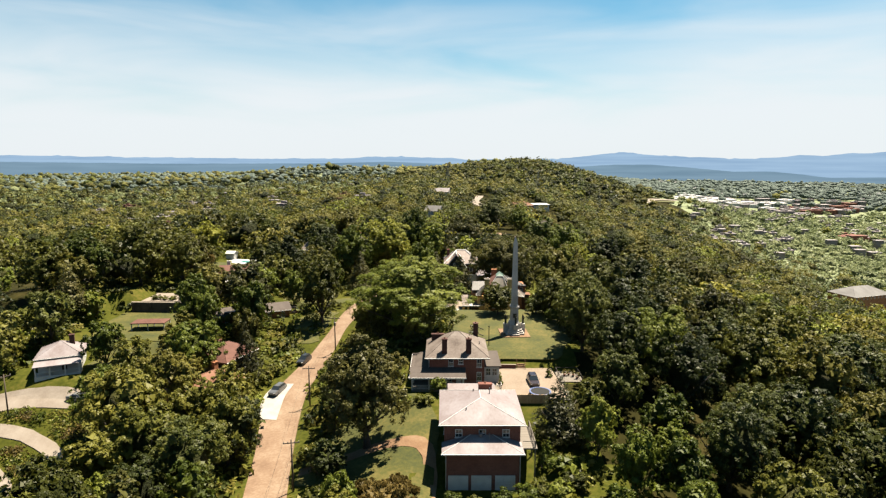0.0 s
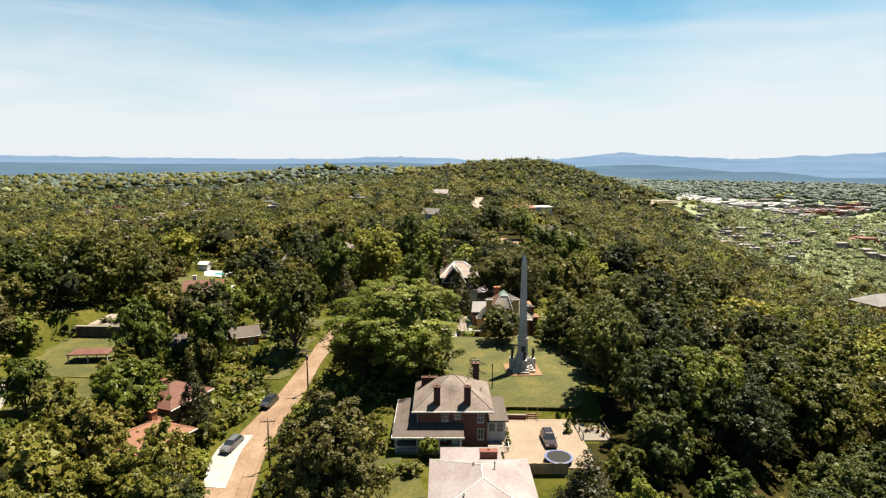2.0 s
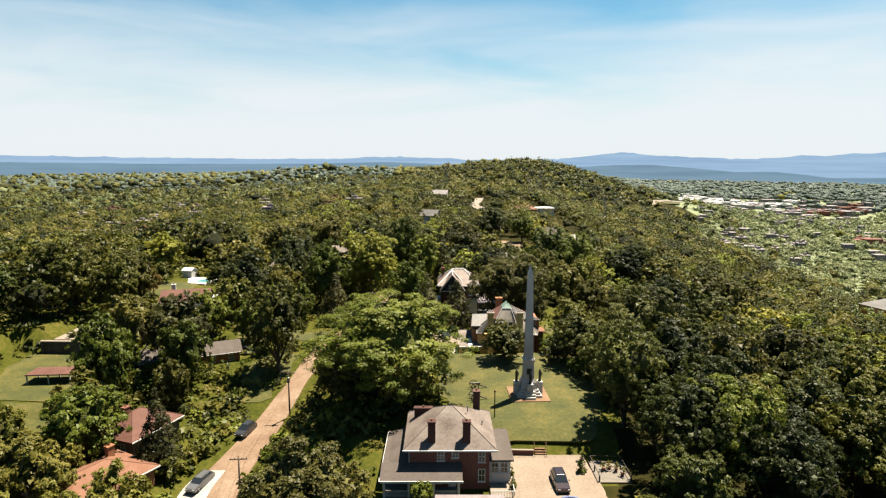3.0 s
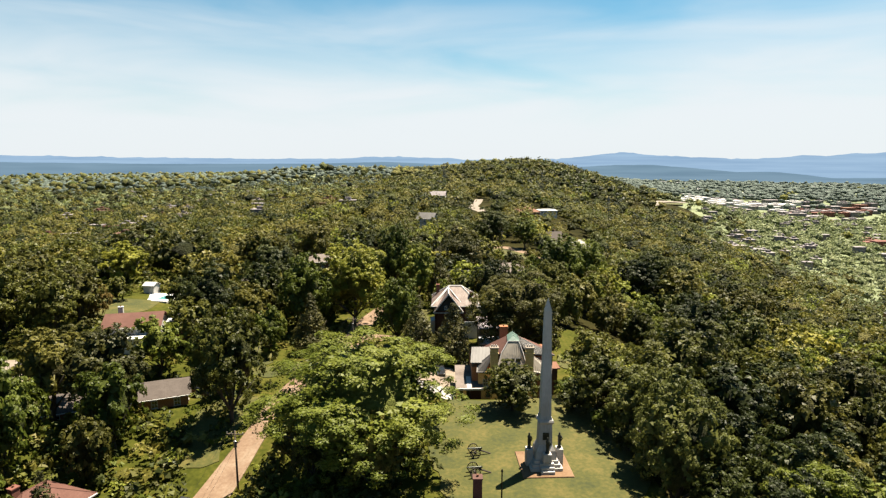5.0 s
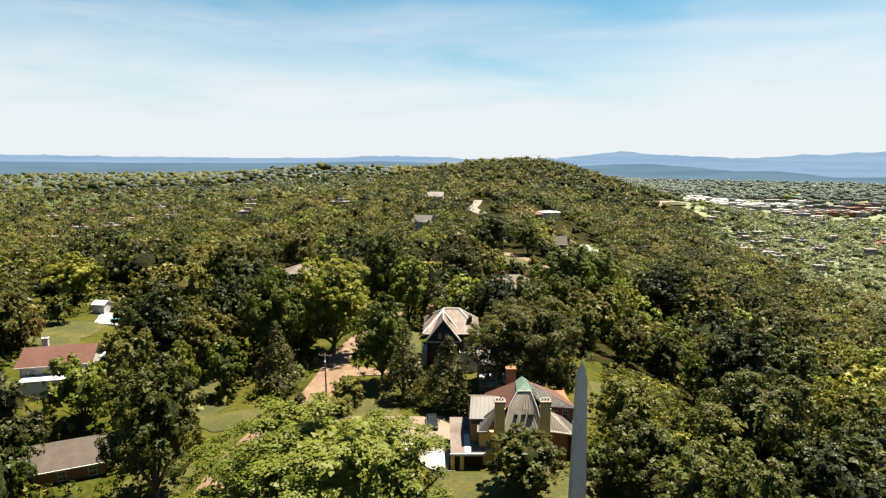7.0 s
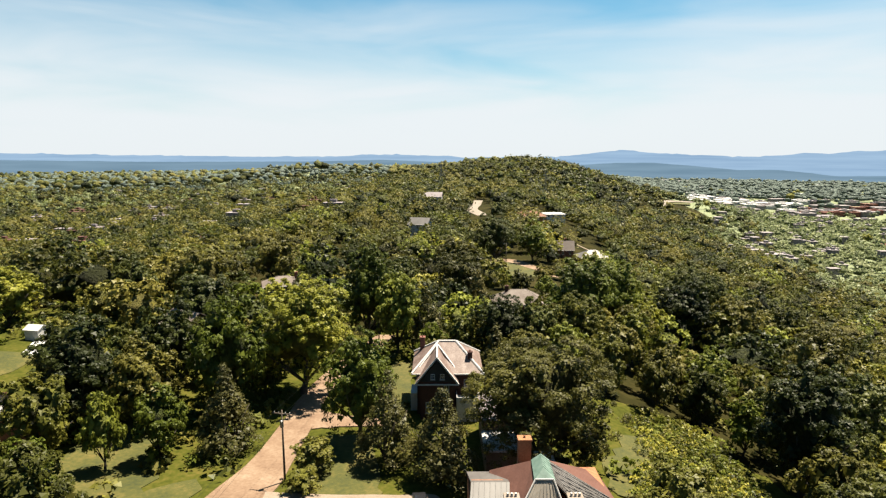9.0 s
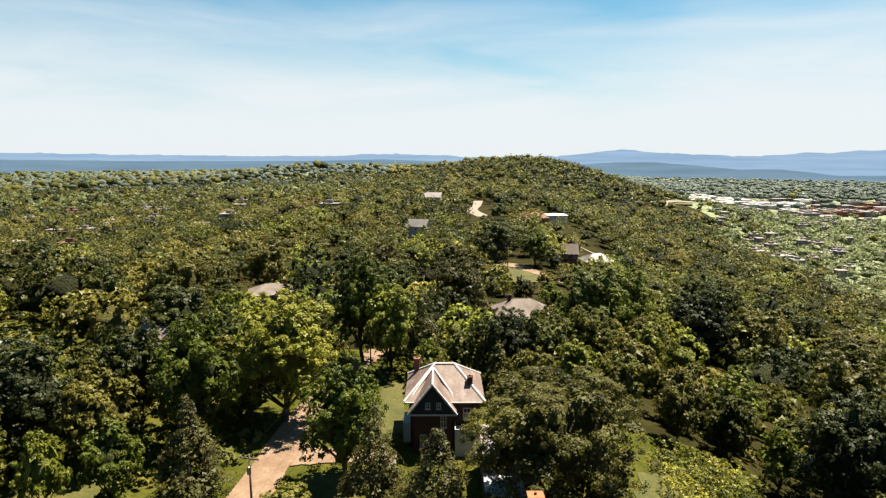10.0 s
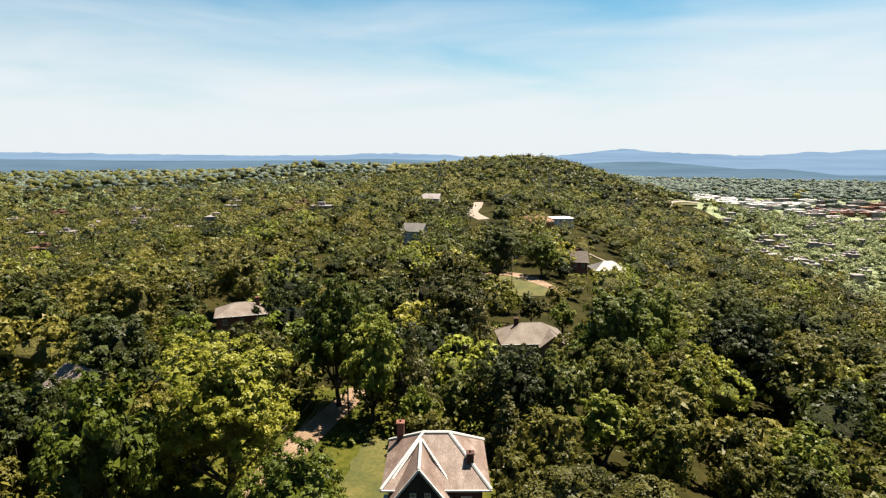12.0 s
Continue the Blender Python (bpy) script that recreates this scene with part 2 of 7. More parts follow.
POLE_WOOD = material("pole_wood", ((0.10, 0.075, 0.055), (0.15, 0.115, 0.085), (0.20, 0.16, 0.12)), 2.0, 0.9, 0.2, stretch=(1, 1, 0.1))
BRONZE = material("dark_bronze", ((0.030, 0.032, 0.026), (0.055, 0.060, 0.048), (0.085, 0.095, 0.078)), 3.0, 0.45, 0.1, metal=0.6)
IRON = material("black_iron", ((0.012, 0.012, 0.013), (0.022, 0.022, 0.023)), 4.0, 0.45, 0.05, metal=0.5)
RUBBER = material("rubber", ((0.010, 0.010, 0.010), (0.018, 0.018, 0.018)), 6.0, 0.85)
METAL = material("galvanised_metal", ((0.24, 0.24, 0.25), (0.34, 0.34, 0.35)), 3.0, 0.4, 0.0, metal=0.7)
STUCCO = material("dark_stucco", ((0.035, 0.037, 0.036), (0.050, 0.052, 0.050), (0.066, 0.067, 0.064)), 1.0, 0.9, 0.2)
TAN_WALL = material("tan_siding", ((0.17, 0.12, 0.08), (0.23, 0.165, 0.115), (0.27, 0.2, 0.145)), 0.6, 0.85, 0.1)
FENCE_STONE = material("brown_stone", ((0.055, 0.045, 0.035), (0.095, 0.078, 0.060), (0.135, 0.112, 0.09)), 0.9, 0.9, 0.5, 3.0)
POOL_WATER = material("pool_water", ((0.10, 0.34, 0.36), (0.14, 0.42, 0.44)), 0.8, 0.08, 0.1, spec=0.5)
RED_PAINT = material("red_paint", ((0.20, 0.020, 0.016), (0.28, 0.034, 0.026)), 1.0, 0.6)
FENCE_TAN = material("tan_planks", ((0.42, 0.28, 0.15), (0.56, 0.39, 0.22), (0.68, 0.50, 0.30)), 1.2, 0.85, 0.2, stretch=(3, 3, 0.4))
BLUE_CLOTH = material("blue_mesh", ((0.09, 0.12, 0.26), (0.14, 0.19, 0.38)), 2.0, 0.7)


def glass(name, tint):
    m = bpy.data.materials.new(name)
    m.use_nodes = True
    b = m.node_tree.nodes["Principled BSDF"]
    b.inputs["Base Color"].default_value = (*tint, 1)
    b.inputs["Roughness"].default_value, b.inputs["Specular IOR Level"].default_value = 0.06, 0.6
    return m


GLASS = glass("window_glass", (0.012, 0.015, 0.018))


def paint(name, colour):
    m = material(name, (tuple(c * 0.85 for c in colour), colour), 2.0, 0.28, 0.0, metal=0.3, spec=0.5)
    m.node_tree.nodes["Principled BSDF"].inputs["Coat Weight"].default_value = 0.6
    return m

# ---- the land ----
def smooth(a, b, v):
    t = np.clip((np.asarray(v, float) - a) / (b - a), 0.0, 1.0)
    return t * t * (3 - 2 * t)


def bump2(x, y, cx, cy, rx, ry):
    return np.exp(-(((x - cx) / rx) ** 2 + ((y - cy) / ry) ** 2))


# level ground: x from, to, y from, to, height, width of the bank round it
PADS = [
    (10.2, 27.6, 100, 115.4, -2.4, 1.2), (-6.5, 9.5, 105, 121, -3.1, 1.5), (-1, 14, 72, 82.5, -8.7, 4.0), (9, 26, 121, 144, 0.0, 5.0),
    (4, 26, 158, 180, -3.0, 4.0), (-1, 20, 183, 214, -3.8, 3.0), (-54, -40, 104, 120, -7.0, 3.0), (-53, -43, 121, 134, -6.2, 3.0),
    # the last pad lifts the far road bend into the camera's view
    (-92, -64, 136, 162.0, -3.3, 3.0), (-89, -67, 163.5, 190, -0.4, 0.8), (-66, -42, 153, 172, -3.6, 3.0), (-92, -78, 119, 131, -5.6, 3.0), (400, 500, 1180, 1290, -52.0, 45.0),
]


def terrain(x, y):
    """Height of the bare ground: a wooded ridge, a hill at its far end, plains on both sides."""
    x, y = np.asarray(x, float), np.asarray(y, float)
    crest = 5 + 0.13 * np.maximum(0, y - 230)
    top = -10 + 10 * smooth(55, 130, y) - 4 * smooth(150, 190, y) - 6 * smooth(200, 380, y)
    u = crest - x
    left = -7.6 * smooth(8, 34, u) * (1 - smooth(118, 182, y)) * smooth(60, 112, y) + 4.6 * smooth(45, 95, u) * smooth(90, 160, y) - 7 * smooth(36, 75, u) * (1 - smooth(85, 125, y))
    left = left - 26 * smooth(100, 330, u) - 22 * smooth(260, 800, u) - 12 * smooth(800, 2000, u)
    v = x - crest
    right = -9 * smooth(22, 62, v) - 22 * smooth(45, 150, v) - 34 * smooth(110, 340, v) - 30 * smooth(300, 800, v)
    z = top + np.where(u > 0, left, right)
    z = z + 41.8 * bump2(x, y, 323, 1513, 210, 417) + 5.9 * bump2(x, y, 219, 1482, 145, 300) + 40.4 * bump2(x, y, -426, 2150, 296, 420) + 9 * bump2(x, y, 85, 560, 90, 120)
    z = z + 2.2 * np.sin(x / 83.0 + 1.3) * np.sin(y / 97.0) * smooth(220, 500, np.hypot(x, y - 120))
    for x0, x1, y0, y1, level, soft in PADS:
        w = smooth(-soft, 0, np.minimum(x - x0, x1 - x)) * smooth(-soft, 0, np.minimum(y - y0, y1 - y))
        z = z * (1 - w) + level * w
    return z


def height(x, y):
    return float(terrain(x, y))


def link_mesh(name, verts, faces, mat=None, smooth_faces=False):
    me = bpy.data.meshes.new(name)
    me.from_pydata([tuple(v) for v in verts], [], [tuple(f) for f in faces])
    if mat:
        me.materials.append(mat)
    if smooth_faces:
        me.polygons.foreach_set("use_smooth", [True] * len(me.polygons))
    me.update()
    return me


def spaced(near_a, near_b, step, far_a, far_b, grow=1.12):
    """Grid lines: even between near_a and near_b, wider and wider outside."""
    mid = list(np.arange(near_a, near_b + step, step))
    out, s = [mid[-1]], step
    while out[-1] < far_b:
        s *= grow
        out.append(out[-1] + s)
    low, s = [mid[0]], step
    while low[-1] > far_a:
        s *= grow
        low.append(low[-1] - s)
    return np.array(low[:0:-1] + mid + out[1:])


gx, gy = spaced(-150, 130, 2.5, -4600, 4600), spaced(20, 400, 2.5, -900, 4850)
GX, GY = np.meshgrid(gx, gy)
GZ = terrain(GX, GY)
nx, ny = len(gx), len(gy)
faces = [(j * nx + i, j * nx + i + 1, (j + 1) * nx + i + 1, (j + 1) * nx + i) for j in range(ny - 1) for i in range(nx - 1)]
ground = new("ground", link_mesh("ground", np.stack([GX.ravel(), GY.ravel(), GZ.ravel()], 1), faces, SOIL, True))
# field grass beyond the ridge, its green lightened to carry distance haze
HAZED_FIELD = material("valley_grass", ((0.15, 0.185, 0.085), (0.21, 0.245, 0.12), (0.29, 0.31, 0.18)), 0.012, 0.95, 0.3, 0.5, fine=0.5)
ROUGH = material("rough_grass", ((0.034, 0.042, 0.006), (0.074, 0.080, 0.011), (0.135, 0.112, 0.026)), 0.14, 0.95, 0.8, 3.0, fine=0.55, spec=0.05)
ground.data.materials.append(HAZED_FIELD)
ground.data.materials.append(ROUGH)
for face in ground.data.polygons:
    fx, fy = face.center.x, face.center.y
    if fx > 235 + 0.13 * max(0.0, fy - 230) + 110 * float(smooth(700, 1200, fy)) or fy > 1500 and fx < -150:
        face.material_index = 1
    elif -118 + 14 * math.sin(fy / 23) < fx < 26 + 4 * math.sin(fy / 9) and -140 < fy < 262 + 12 * math.sin(fx / 17) or 26 <= fx < 58 + 4 * math.sin(fy / 7) and 158 < fy < 212:
        face.material_index = 2
tagged(ground, "leaf-littered forest floor running over the wooded ridge", "ground", kind="structure")


def lay(x, y):
    """Height of the ground sheet itself, between its grid lines."""
    i, j = np.clip(np.searchsorted(gx, x) - 1, 0, nx - 2), np.clip(np.searchsorted(gy, y) - 1, 0, ny - 2)
    u, v = (x - gx[i]) / (gx[i + 1] - gx[i]), (y - gy[j]) / (gy[j + 1] - gy[j])
    return (GZ[j, i] * (1 - u) + GZ[j, i + 1] * u) * (1 - v) + (GZ[j + 1, i] * (1 - u) + GZ[j + 1, i + 1] * u) * v


def ruled(name, a, b, mat, lift=0.06, across=6, step=2.0, label="", category="", thick=0.25, edge=0.0):
    """A sheet draped over the land between two border lines of equally many points."""
    a, b = np.array(a, float), np.array(b, float)
    t = np.linspace(0, 1, len(a))
    n = max(4, int(np.linalg.norm(np.diff((a + b) / 2, axis=0), axis=1).sum() / step))
    s = np.linspace(0, 1, n + 1)

    def curve(p):
        # Catmull-Rom through the points
        out = []
        for v in s * (len(p) - 1):
            i = min(int(v), len(p) - 2)
            f = v - i
            p0, p1, p2, p3 = p[max(i - 1, 0)], p[i], p[i + 1], p[min(i + 2, len(p) - 1)]
            out.append(0.5 * (2 * p1 + (p2 - p0) * f + (2 * p0 - 5 * p1 + 4 * p2 - p3) * f * f + (3 * p1 - p0 - 3 * p2 + p3) * f ** 3))
        return np.array(out)

    ca, cb = curve(a), curve(b)
    w = np.linspace(0, 1, across + 1)[None, :, None]
    grid = ca[:, None] * (1 - w) + cb[:, None] * w
    if edge:
        rng = np.random.RandomState(len(name) * 7 + int(abs(a[0][0]) * 10) % 97)
        jig = rng.normal(0, edge, (n + 1, 2, 2))
        grid[:, 0] += jig[:, 0]
        grid[:, -1] += jig[:, 1]
    z = np.maximum(terrain(grid[..., 0], grid[..., 1]), lay(grid[..., 0], grid[..., 1])) + lift + 0.06
    verts = np.concatenate([grid, z[..., None]], 2).reshape(-1, 3)
    k = across + 1
    faces = [(j * k + i, j * k + i + 1, (j + 1) * k + i + 1, (j + 1) * k + i) for j in range(n) for i in range(across)]
    ring = [i for i in range(k)] + [j * k + across for j in range(1, n + 1)] + [n * k + i for i in range(across - 1, -1, -1)] + [j * k for j in range(n - 1, 0, -1)]
    base = len(verts)
    verts = np.concatenate([verts, verts[ring] - [0, 0, thick]])
    m = len(ring)
    faces += [(ring[i], base + i, base + (i + 1) % m, ring[(i + 1) % m]) for i in range(m)]
    ob = new(name, link_mesh(name, verts, faces, mat, False))
    me = ob.data
    up = sum(p.normal.z * p.area for p in me.polygons if abs(p.normal.z) > 0.5)
    if up < 0:
        me.flip_normals()
    return tagged(ob, label, category, kind="structure")


STREET_L = [(-8.5, -60), (-13.5, -25), (-18.5, 10), (-22.0, 34), (-25.5, 58), (-27.5, 70), (-30.2, 83), (-32.4, 95), (-35.0, 107), (-35.9, 116), (-34.0, 124), (-31.9, 133), (-30.3, 142), (-28.9, 150), (-27.2, 164), (-24.8, 177), (-22.6, 187), (-21.4, 199), (-20.4, 213), (-17, 230), (-11, 252)]
STREET_R = [(-2.0, -60), (-7.0, -25), (-12.0, 10), (-15.5, 34), (-19.0, 58), (-21.0, 70), (-23.6, 83), (-25.8, 95), (-27.6, 107), (-28.3, 116), (-27.8, 124), (-26.6, 133), (-25.8, 142), (-24.9, 150), (-21.0, 164), (-16.8, 177), (-16.4, 187), (-16.0, 199), (-15.6, 213), (-12, 230), (-6, 252)]
ruled("road", STREET_L, STREET_R, ROAD, 0.10, 8, 2.0, "sunlit worn tan asphalt residential street with faded patches", "road")
ruled("pavement", [(-35.6, 107.5), (-36.6, 112), (-36.8, 116.5), (-35.6, 121)], [(-32.0, 107), (-32.4, 112), (-32.6, 116.5), (-32.0, 121)], SLAB, 0.16, 3, 1.5, "pale concrete parking strip beside the street", "pavement")
# lawns
LAWN = "mown yellow-green summer lawn with dry patches"
ruled("lawn", [(4, 117), (3, 126), (1, 136), (2, 146), (4, 158)], [(24, 116.5), (27, 124), (31, 132), (31, 140), (25, 156)], GRASS, 0.05, 12, 2, LAWN, "lawn", edge=0.3)
ruled("lawn", [(-22.6, 84), (-22, 92), (-19, 99), (-12, 104.5)], [(-1.4, 77), (-1.0, 88), (-1.2, 97), (-5, 104.5)], GRASS, 0.05, 10, 2, LAWN, "lawn", edge=0.3)
ruled("lawn", [(-40, 141), (-40, 147), (-39, 154), (-36, 161)], [(-32, 141), (-31, 147), (-30.2, 154), (-29, 161)], GRASS, 0.05, 8, 2, LAWN, "lawn", edge=0.4)
ruled("lawn", [(-86, 138), (-88, 146), (-89, 154), (-90, 162)], [(-62, 136), (-64, 145), (-65, 154), (-66, 162)], GRASS, 0.05, 8, 2, LAWN, "lawn", edge=0.5)
ruled("lawn", [(-80, 126), (-79, 130), (-78, 133), (-77, 136)], [(-64, 126), (-64, 130), (-64, 133), (-64, 136)], GRASS, 0.05, 6, 2, LAWN, "lawn", edge=0.5)
ruled("lawn", [(-16.2, 170), (-15.2, 180), (-15, 188), (-13.5, 195)], [(-4.2, 168), (-3, 176), (-3.4, 184), (-6, 195)], GRASS, 0.05, 8, 2, LAWN, "lawn", edge=0.3)
ruled("lawn", [(-48, 172), (-50, 184), (-50, 194), (-47, 202)], [(-32, 172), (-36, 184), (-40, 194), (-42, 202)], GRASS, 0.05, 8, 2, LAWN, "lawn", edge=0.5)
ruled("lawn", [(-8, 205), (-7, 214), (-6, 222), (-5, 230)], [(0, 205), (-0.5, 214), (-1, 222), (-1, 230)], GRASS, 0.05, 6, 2, LAWN, "lawn", edge=0.3)
ruled("lawn", [(28, 176), (29, 186), (35, 196), (42, 206)], [(37, 172), (40, 182), (44, 192), (49, 204)], GRASS, 0.05, 6, 2, "rough bright green grass slope", "lawn", edge=0.6)
ruled("lawn", [(28, 344), (27, 354), (28, 366), (30, 380)], [(46, 344), (48, 354), (48, 366), (46, 378)], GRASS, 0.05, 6, 3, LAWN, "lawn", edge=0.5)
ruled("lawn", [(-66, 224), (-66, 228), (-66, 232)], [(-53, 222), (-53, 228), (-53, 232)], GRASS, 0.05, 6, 2, LAWN, "lawn", edge=0.3)
ruled("lawn", [(-6, 326), (-7, 338), (-8, 350)], [(6, 326), (6, 338), (5, 350)], GRASS, 0.05, 6, 3, LAWN, "lawn", edge=0.5)
ruled("lawn", [(-96, 205), (-97, 214), (-97, 224)], [(-76, 205), (-76, 214), (-77, 224)], GRASS, 0.05, 6, 3, LAWN, "lawn", edge=0.5)
# parking court, drives and paths
ruled("driveway", [(10.0, 100), (10.2, 106), (10.8, 111), (11.2, 115.2)], [(22.4, 100), (22.8, 105), (22.4, 110), (22.0, 115.2)], GRAVEL, 0.10, 8, 1.0, "pale sunlit gravel parking court beside the brick house", "driveway", edge=0.12)
ruled("driveway", [(-17.6, 177.4), (-8, 176.4), (0, 176.3), (5.0, 176.0), (5.6, 170), (5.4, 164.9)], [(-17.4, 173.6), (-8, 173.1), (-3.2, 172.6), (-1.8, 171), (-2.2, 168), (-2.0, 164.9)], GRAVEL, 0.12, 5, 1.2, "pale drive curving from the street to the tan-brick house", "driveway", edge=0.08)
ruled("driveway", [(5.3, 164.86), (5.2, 161), (5.0, 158)], [(-2.0, 164.86), (-1.2, 161), (0.2, 158)], SLAB, 0.14, 5, 1.0, "nearly white concrete apron beside the porch", "driveway", edge=0.04)
ruled("driveway", [(-16, 204.5), (-12, 202.6), (-7, 201.2), (-1, 200.4)], [(-16, 197.2), (-12, 197.8), (-7, 198.2), (-1, 198)], ROAD, 0.12, 5, 1.2, "earth-toned side drive towards the dark brick house", "driveway", edge=0.1)
ruled("lawn", [(-36, 173.4), (-33, 178.4), (-28.4, 181.4)], [(-32, 170.4), (-28.8, 172.4), (-26.2, 178.4)], GRASS, 0.06, 6, 1.5, "small bright mown lawn beside the street", "lawn", edge=0.2)
ruled("path", [(-23, 86.6), (-16, 88), (-9, 89.4), (-4.4, 88.6), (-2.9, 84), (-3, 76)], [(-23, 89), (-16, 90.2), (-9, 91.6), (-3.0, 91.2), (-1.0, 86), (-1.2, 76)], EARTH, 0.10, 4, 1.0, "reddish brick garden path across the front lawn", "path", edge=0.05)
ruled("road", [(-100, 113.5), (-92, 115.4), (-84, 116.8), (-76, 117), (-68, 116)], [(-100, 109.5), (-92, 111), (-84, 112.4), (-76, 112.4), (-68, 111.6)], CONCRETE, 0.12, 4, 2.0, "pale concrete lane below the white cottage", "road", edge=0.1)
ruled("road", [(-98, 110.5), (-88, 109), (-78, 107), (-69, 101.5), (-64, 93), (-66, 82)], [(-98, 107.8), (-88, 106.3), (-79, 104.6), (-71.2, 99.8), (-67.2, 92.2), (-69.2, 82)], CONCRETE, 0.12, 4, 2.0, "pale looping concrete drive down the grassy bank", "road", edge=0.1)
ruled("road", [(-90, 101.5), (-80, 99), (-74, 93.4), (-74, 84)], [(-90, 98.8), (-81, 96.6), (-76.8, 92), (-76.8, 84)], CONCRETE, 0.12, 4, 2.0, "pale lower loop of the concrete drive", "road", edge=0.1)
ruled("road", [(16, 392), (26, 389), (36, 386.5), (43, 381), (48.5, 368), (56, 352)], [(16, 385.5), (25, 382.5), (34, 380), (39, 375), (44, 364), (51, 350)], ROAD, 0.12, 4, 3.0, "sunlit bend of the ridge road", "road")
ruled("road", [(70, 486), (80, 478), (92, 462), (101, 448)], [(74, 480), (84, 470), (95, 454), (104, 442)], GRAVEL, 0.15, 3, 3.0, "pale drive between the houses on the far slope", "road")
ruled("road", [(33, 545), (27, 590), (33, 640), (40, 715)], [(41, 545), (36, 590), (42, 640), (49, 715)], CONCRETE, 0.15, 3, 5.0, "pale stretch of ridge road between the trees", "road")
GRASSY = material("weedy_bank", ((0.060, 0.075, 0.012), (0.120, 0.130, 0.020), (0.220, 0.150, 0.040)), 0.25, 0.95, 0.7, 5.0, fine=0.5)
ruled("grass_bank", [(-100, 108), (-90, 104), (-80, 98), (-74, 90)], [(-100, 90), (-92, 88), (-84, 84), (-78, 80)], GRASSY, 0.04, 8, 2.0, "weedy green bank with reddish dry growth", "grass", edge=0.4)

# ---- trees ----
def unit(v):
    return v / np.maximum(np.linalg.norm(v, axis=-1, keepdims=True), 1e-9)


def leaves(rng, centres, radii, count, size, outward, flat=0.85, droop=0.0, shake=0.38):
    """Leaf sprays on the upper and outer sides of round clumps: one pointed blade each."""
    share = radii ** 2 * np.clip(0.62 + 0.6 * outward[:, 2], 0.25, 1.0)
    which = rng.choice(len(centres), count, p=share / share.sum())
    way = unit(rng.normal(0, 0.8, (count, 3)) + 0.8 * outward[which] + np.array([0, 0, 0.55]))
    spot = centres[which] + way * radii[which, None] * rng.uniform(0.35, 1.25, (count, 1)) * np.array([1, 1, flat])
    normal = unit(0.8 * way + 0.4 * outward[which] + rng.normal(0, shake, (count, 3)) + np.array([0, 0, 0.1]))
    along = unit(np.cross(normal, rng.normal(0, 1, (count, 3))))
    side = np.cross(normal, along)
    long = size * rng.uniform(0.65, 1.4, (count, 1))
    wide = long * rng.uniform(0.6, 0.95, (count, 1))
    tip = spot + along * long
    if droop:
        tip = tip - np.array([0, 0, droop]) * rng.uniform(0.4, 1.4, (count, 1))
    back = spot - along * long * 0.6
    return np.stack([back + side * wide, back - side * wide, tip], 1).reshape(-1, 3)


def crown_points(rng, kind, clumps):
    """Clump centres, radii and outward ways in a crown of radius 1 and height 1 over its base."""
    if kind == "cone":
        z = rng.uniform(0, 1, clumps) ** 1.25
        a = rng.uniform(0, 2 * math.pi, clumps)
        r = (1 - z) ** 0.85 * rng.uniform(0.6, 1.0, clumps) * 0.86
        c = np.stack([r * np.cos(a), r * np.sin(a), z * 0.93 + 0.02], 1)
        out = np.stack([np.cos(a), np.sin(a), np.full(clumps, 0.3)], 1)
        rad = 0.10 + 0.20 * (1 - z)
    else:
        # boughs over the dome, each a round mass, and leaf clumps over the outer side of every bough
        boughs = max(9, int(clumps * 0.11))
        k = np.arange(boughs) + 0.5
        z = 1 - 1.84 * k / boughs
        a = k * 2.39996 + rng.uniform(0, 6)
        r = np.sqrt(np.maximum(0, 1 - z * z))
        d = unit(np.stack([r * np.cos(a), r * np.sin(a), z], 1) + rng.normal(0, 0.14, (boughs, 3)))
        mid = d * (0.60 * rng.uniform(0.80, 1.12, boughs))[:, None]
        if kind == "tall":
            mid *= np.where(d[:, 2] < -0.2, 0.8, 1.0)[:, None]
        wide = rng.uniform(0.26, 0.40, boughs) * (14.0 / boughs) ** 0.35
        which = np.arange(clumps) % boughs
        out = unit(rng.normal(0, 0.75, (clumps, 3)) + 0.75 * d[which] + np.array([0, 0, 0.35]))
        c = mid[which] + out * (wide[which] * rng.uniform(0.80, 1.06, clumps))[:, None]
        c = c * np.array([1.0, 1.0, 0.57]) + np.array([0, 0, 0.45])
        rad = rng.uniform(0.055, 0.115, clumps) * (150.0 / clumps) ** 0.4
    return c, rad, unit(out)


def body_model(rs, level):
    """A crown body of radius 1 and height 1: a ball drawn out into rounded leaf masses."""
    bm = bmesh.new()
    bmesh.ops.create_icosphere(bm, subdivisions=level, radius=1.0)
    d = unit(np.array([v.co[:] for v in bm.verts]))
    faces = np.array([[v.index for v in f.verts] for f in bm.faces], dtype=np.int32)
    bm.free()
    n = (6, 9, 16)[level - 1]
    k = np.arange(n) + 0.5
    z = 1 - 1.5 * k / n
    a = k * 2.39996 + rs.uniform(0, 6)
    r = np.sqrt(np.maximum(0, 1 - z * z))
    lump = unit(np.stack([r * np.cos(a), r * np.sin(a), z], 1) + rs.normal(0, 0.2, (n, 3)))
    away, wide = rs.uniform(0.48, 0.66, n), rs.uniform(0.30, 0.44, n)
    # how far each way leads before it leaves the last of the round masses
    b = (d @ lump.T) * away
    inside = b * b - away ** 2 + wide ** 2
    far = np.where(inside > 0, b + np.sqrt(np.maximum(inside, 0)), 0.0)
    reach = np.maximum(0.50, far.max(1)) * rs.uniform(0.93, 1.06, len(d))
    c = d * reach[:, None] * np.array([1.0, 1.0, 0.56]) + np.array([0, 0, 0.46])
    return c, faces


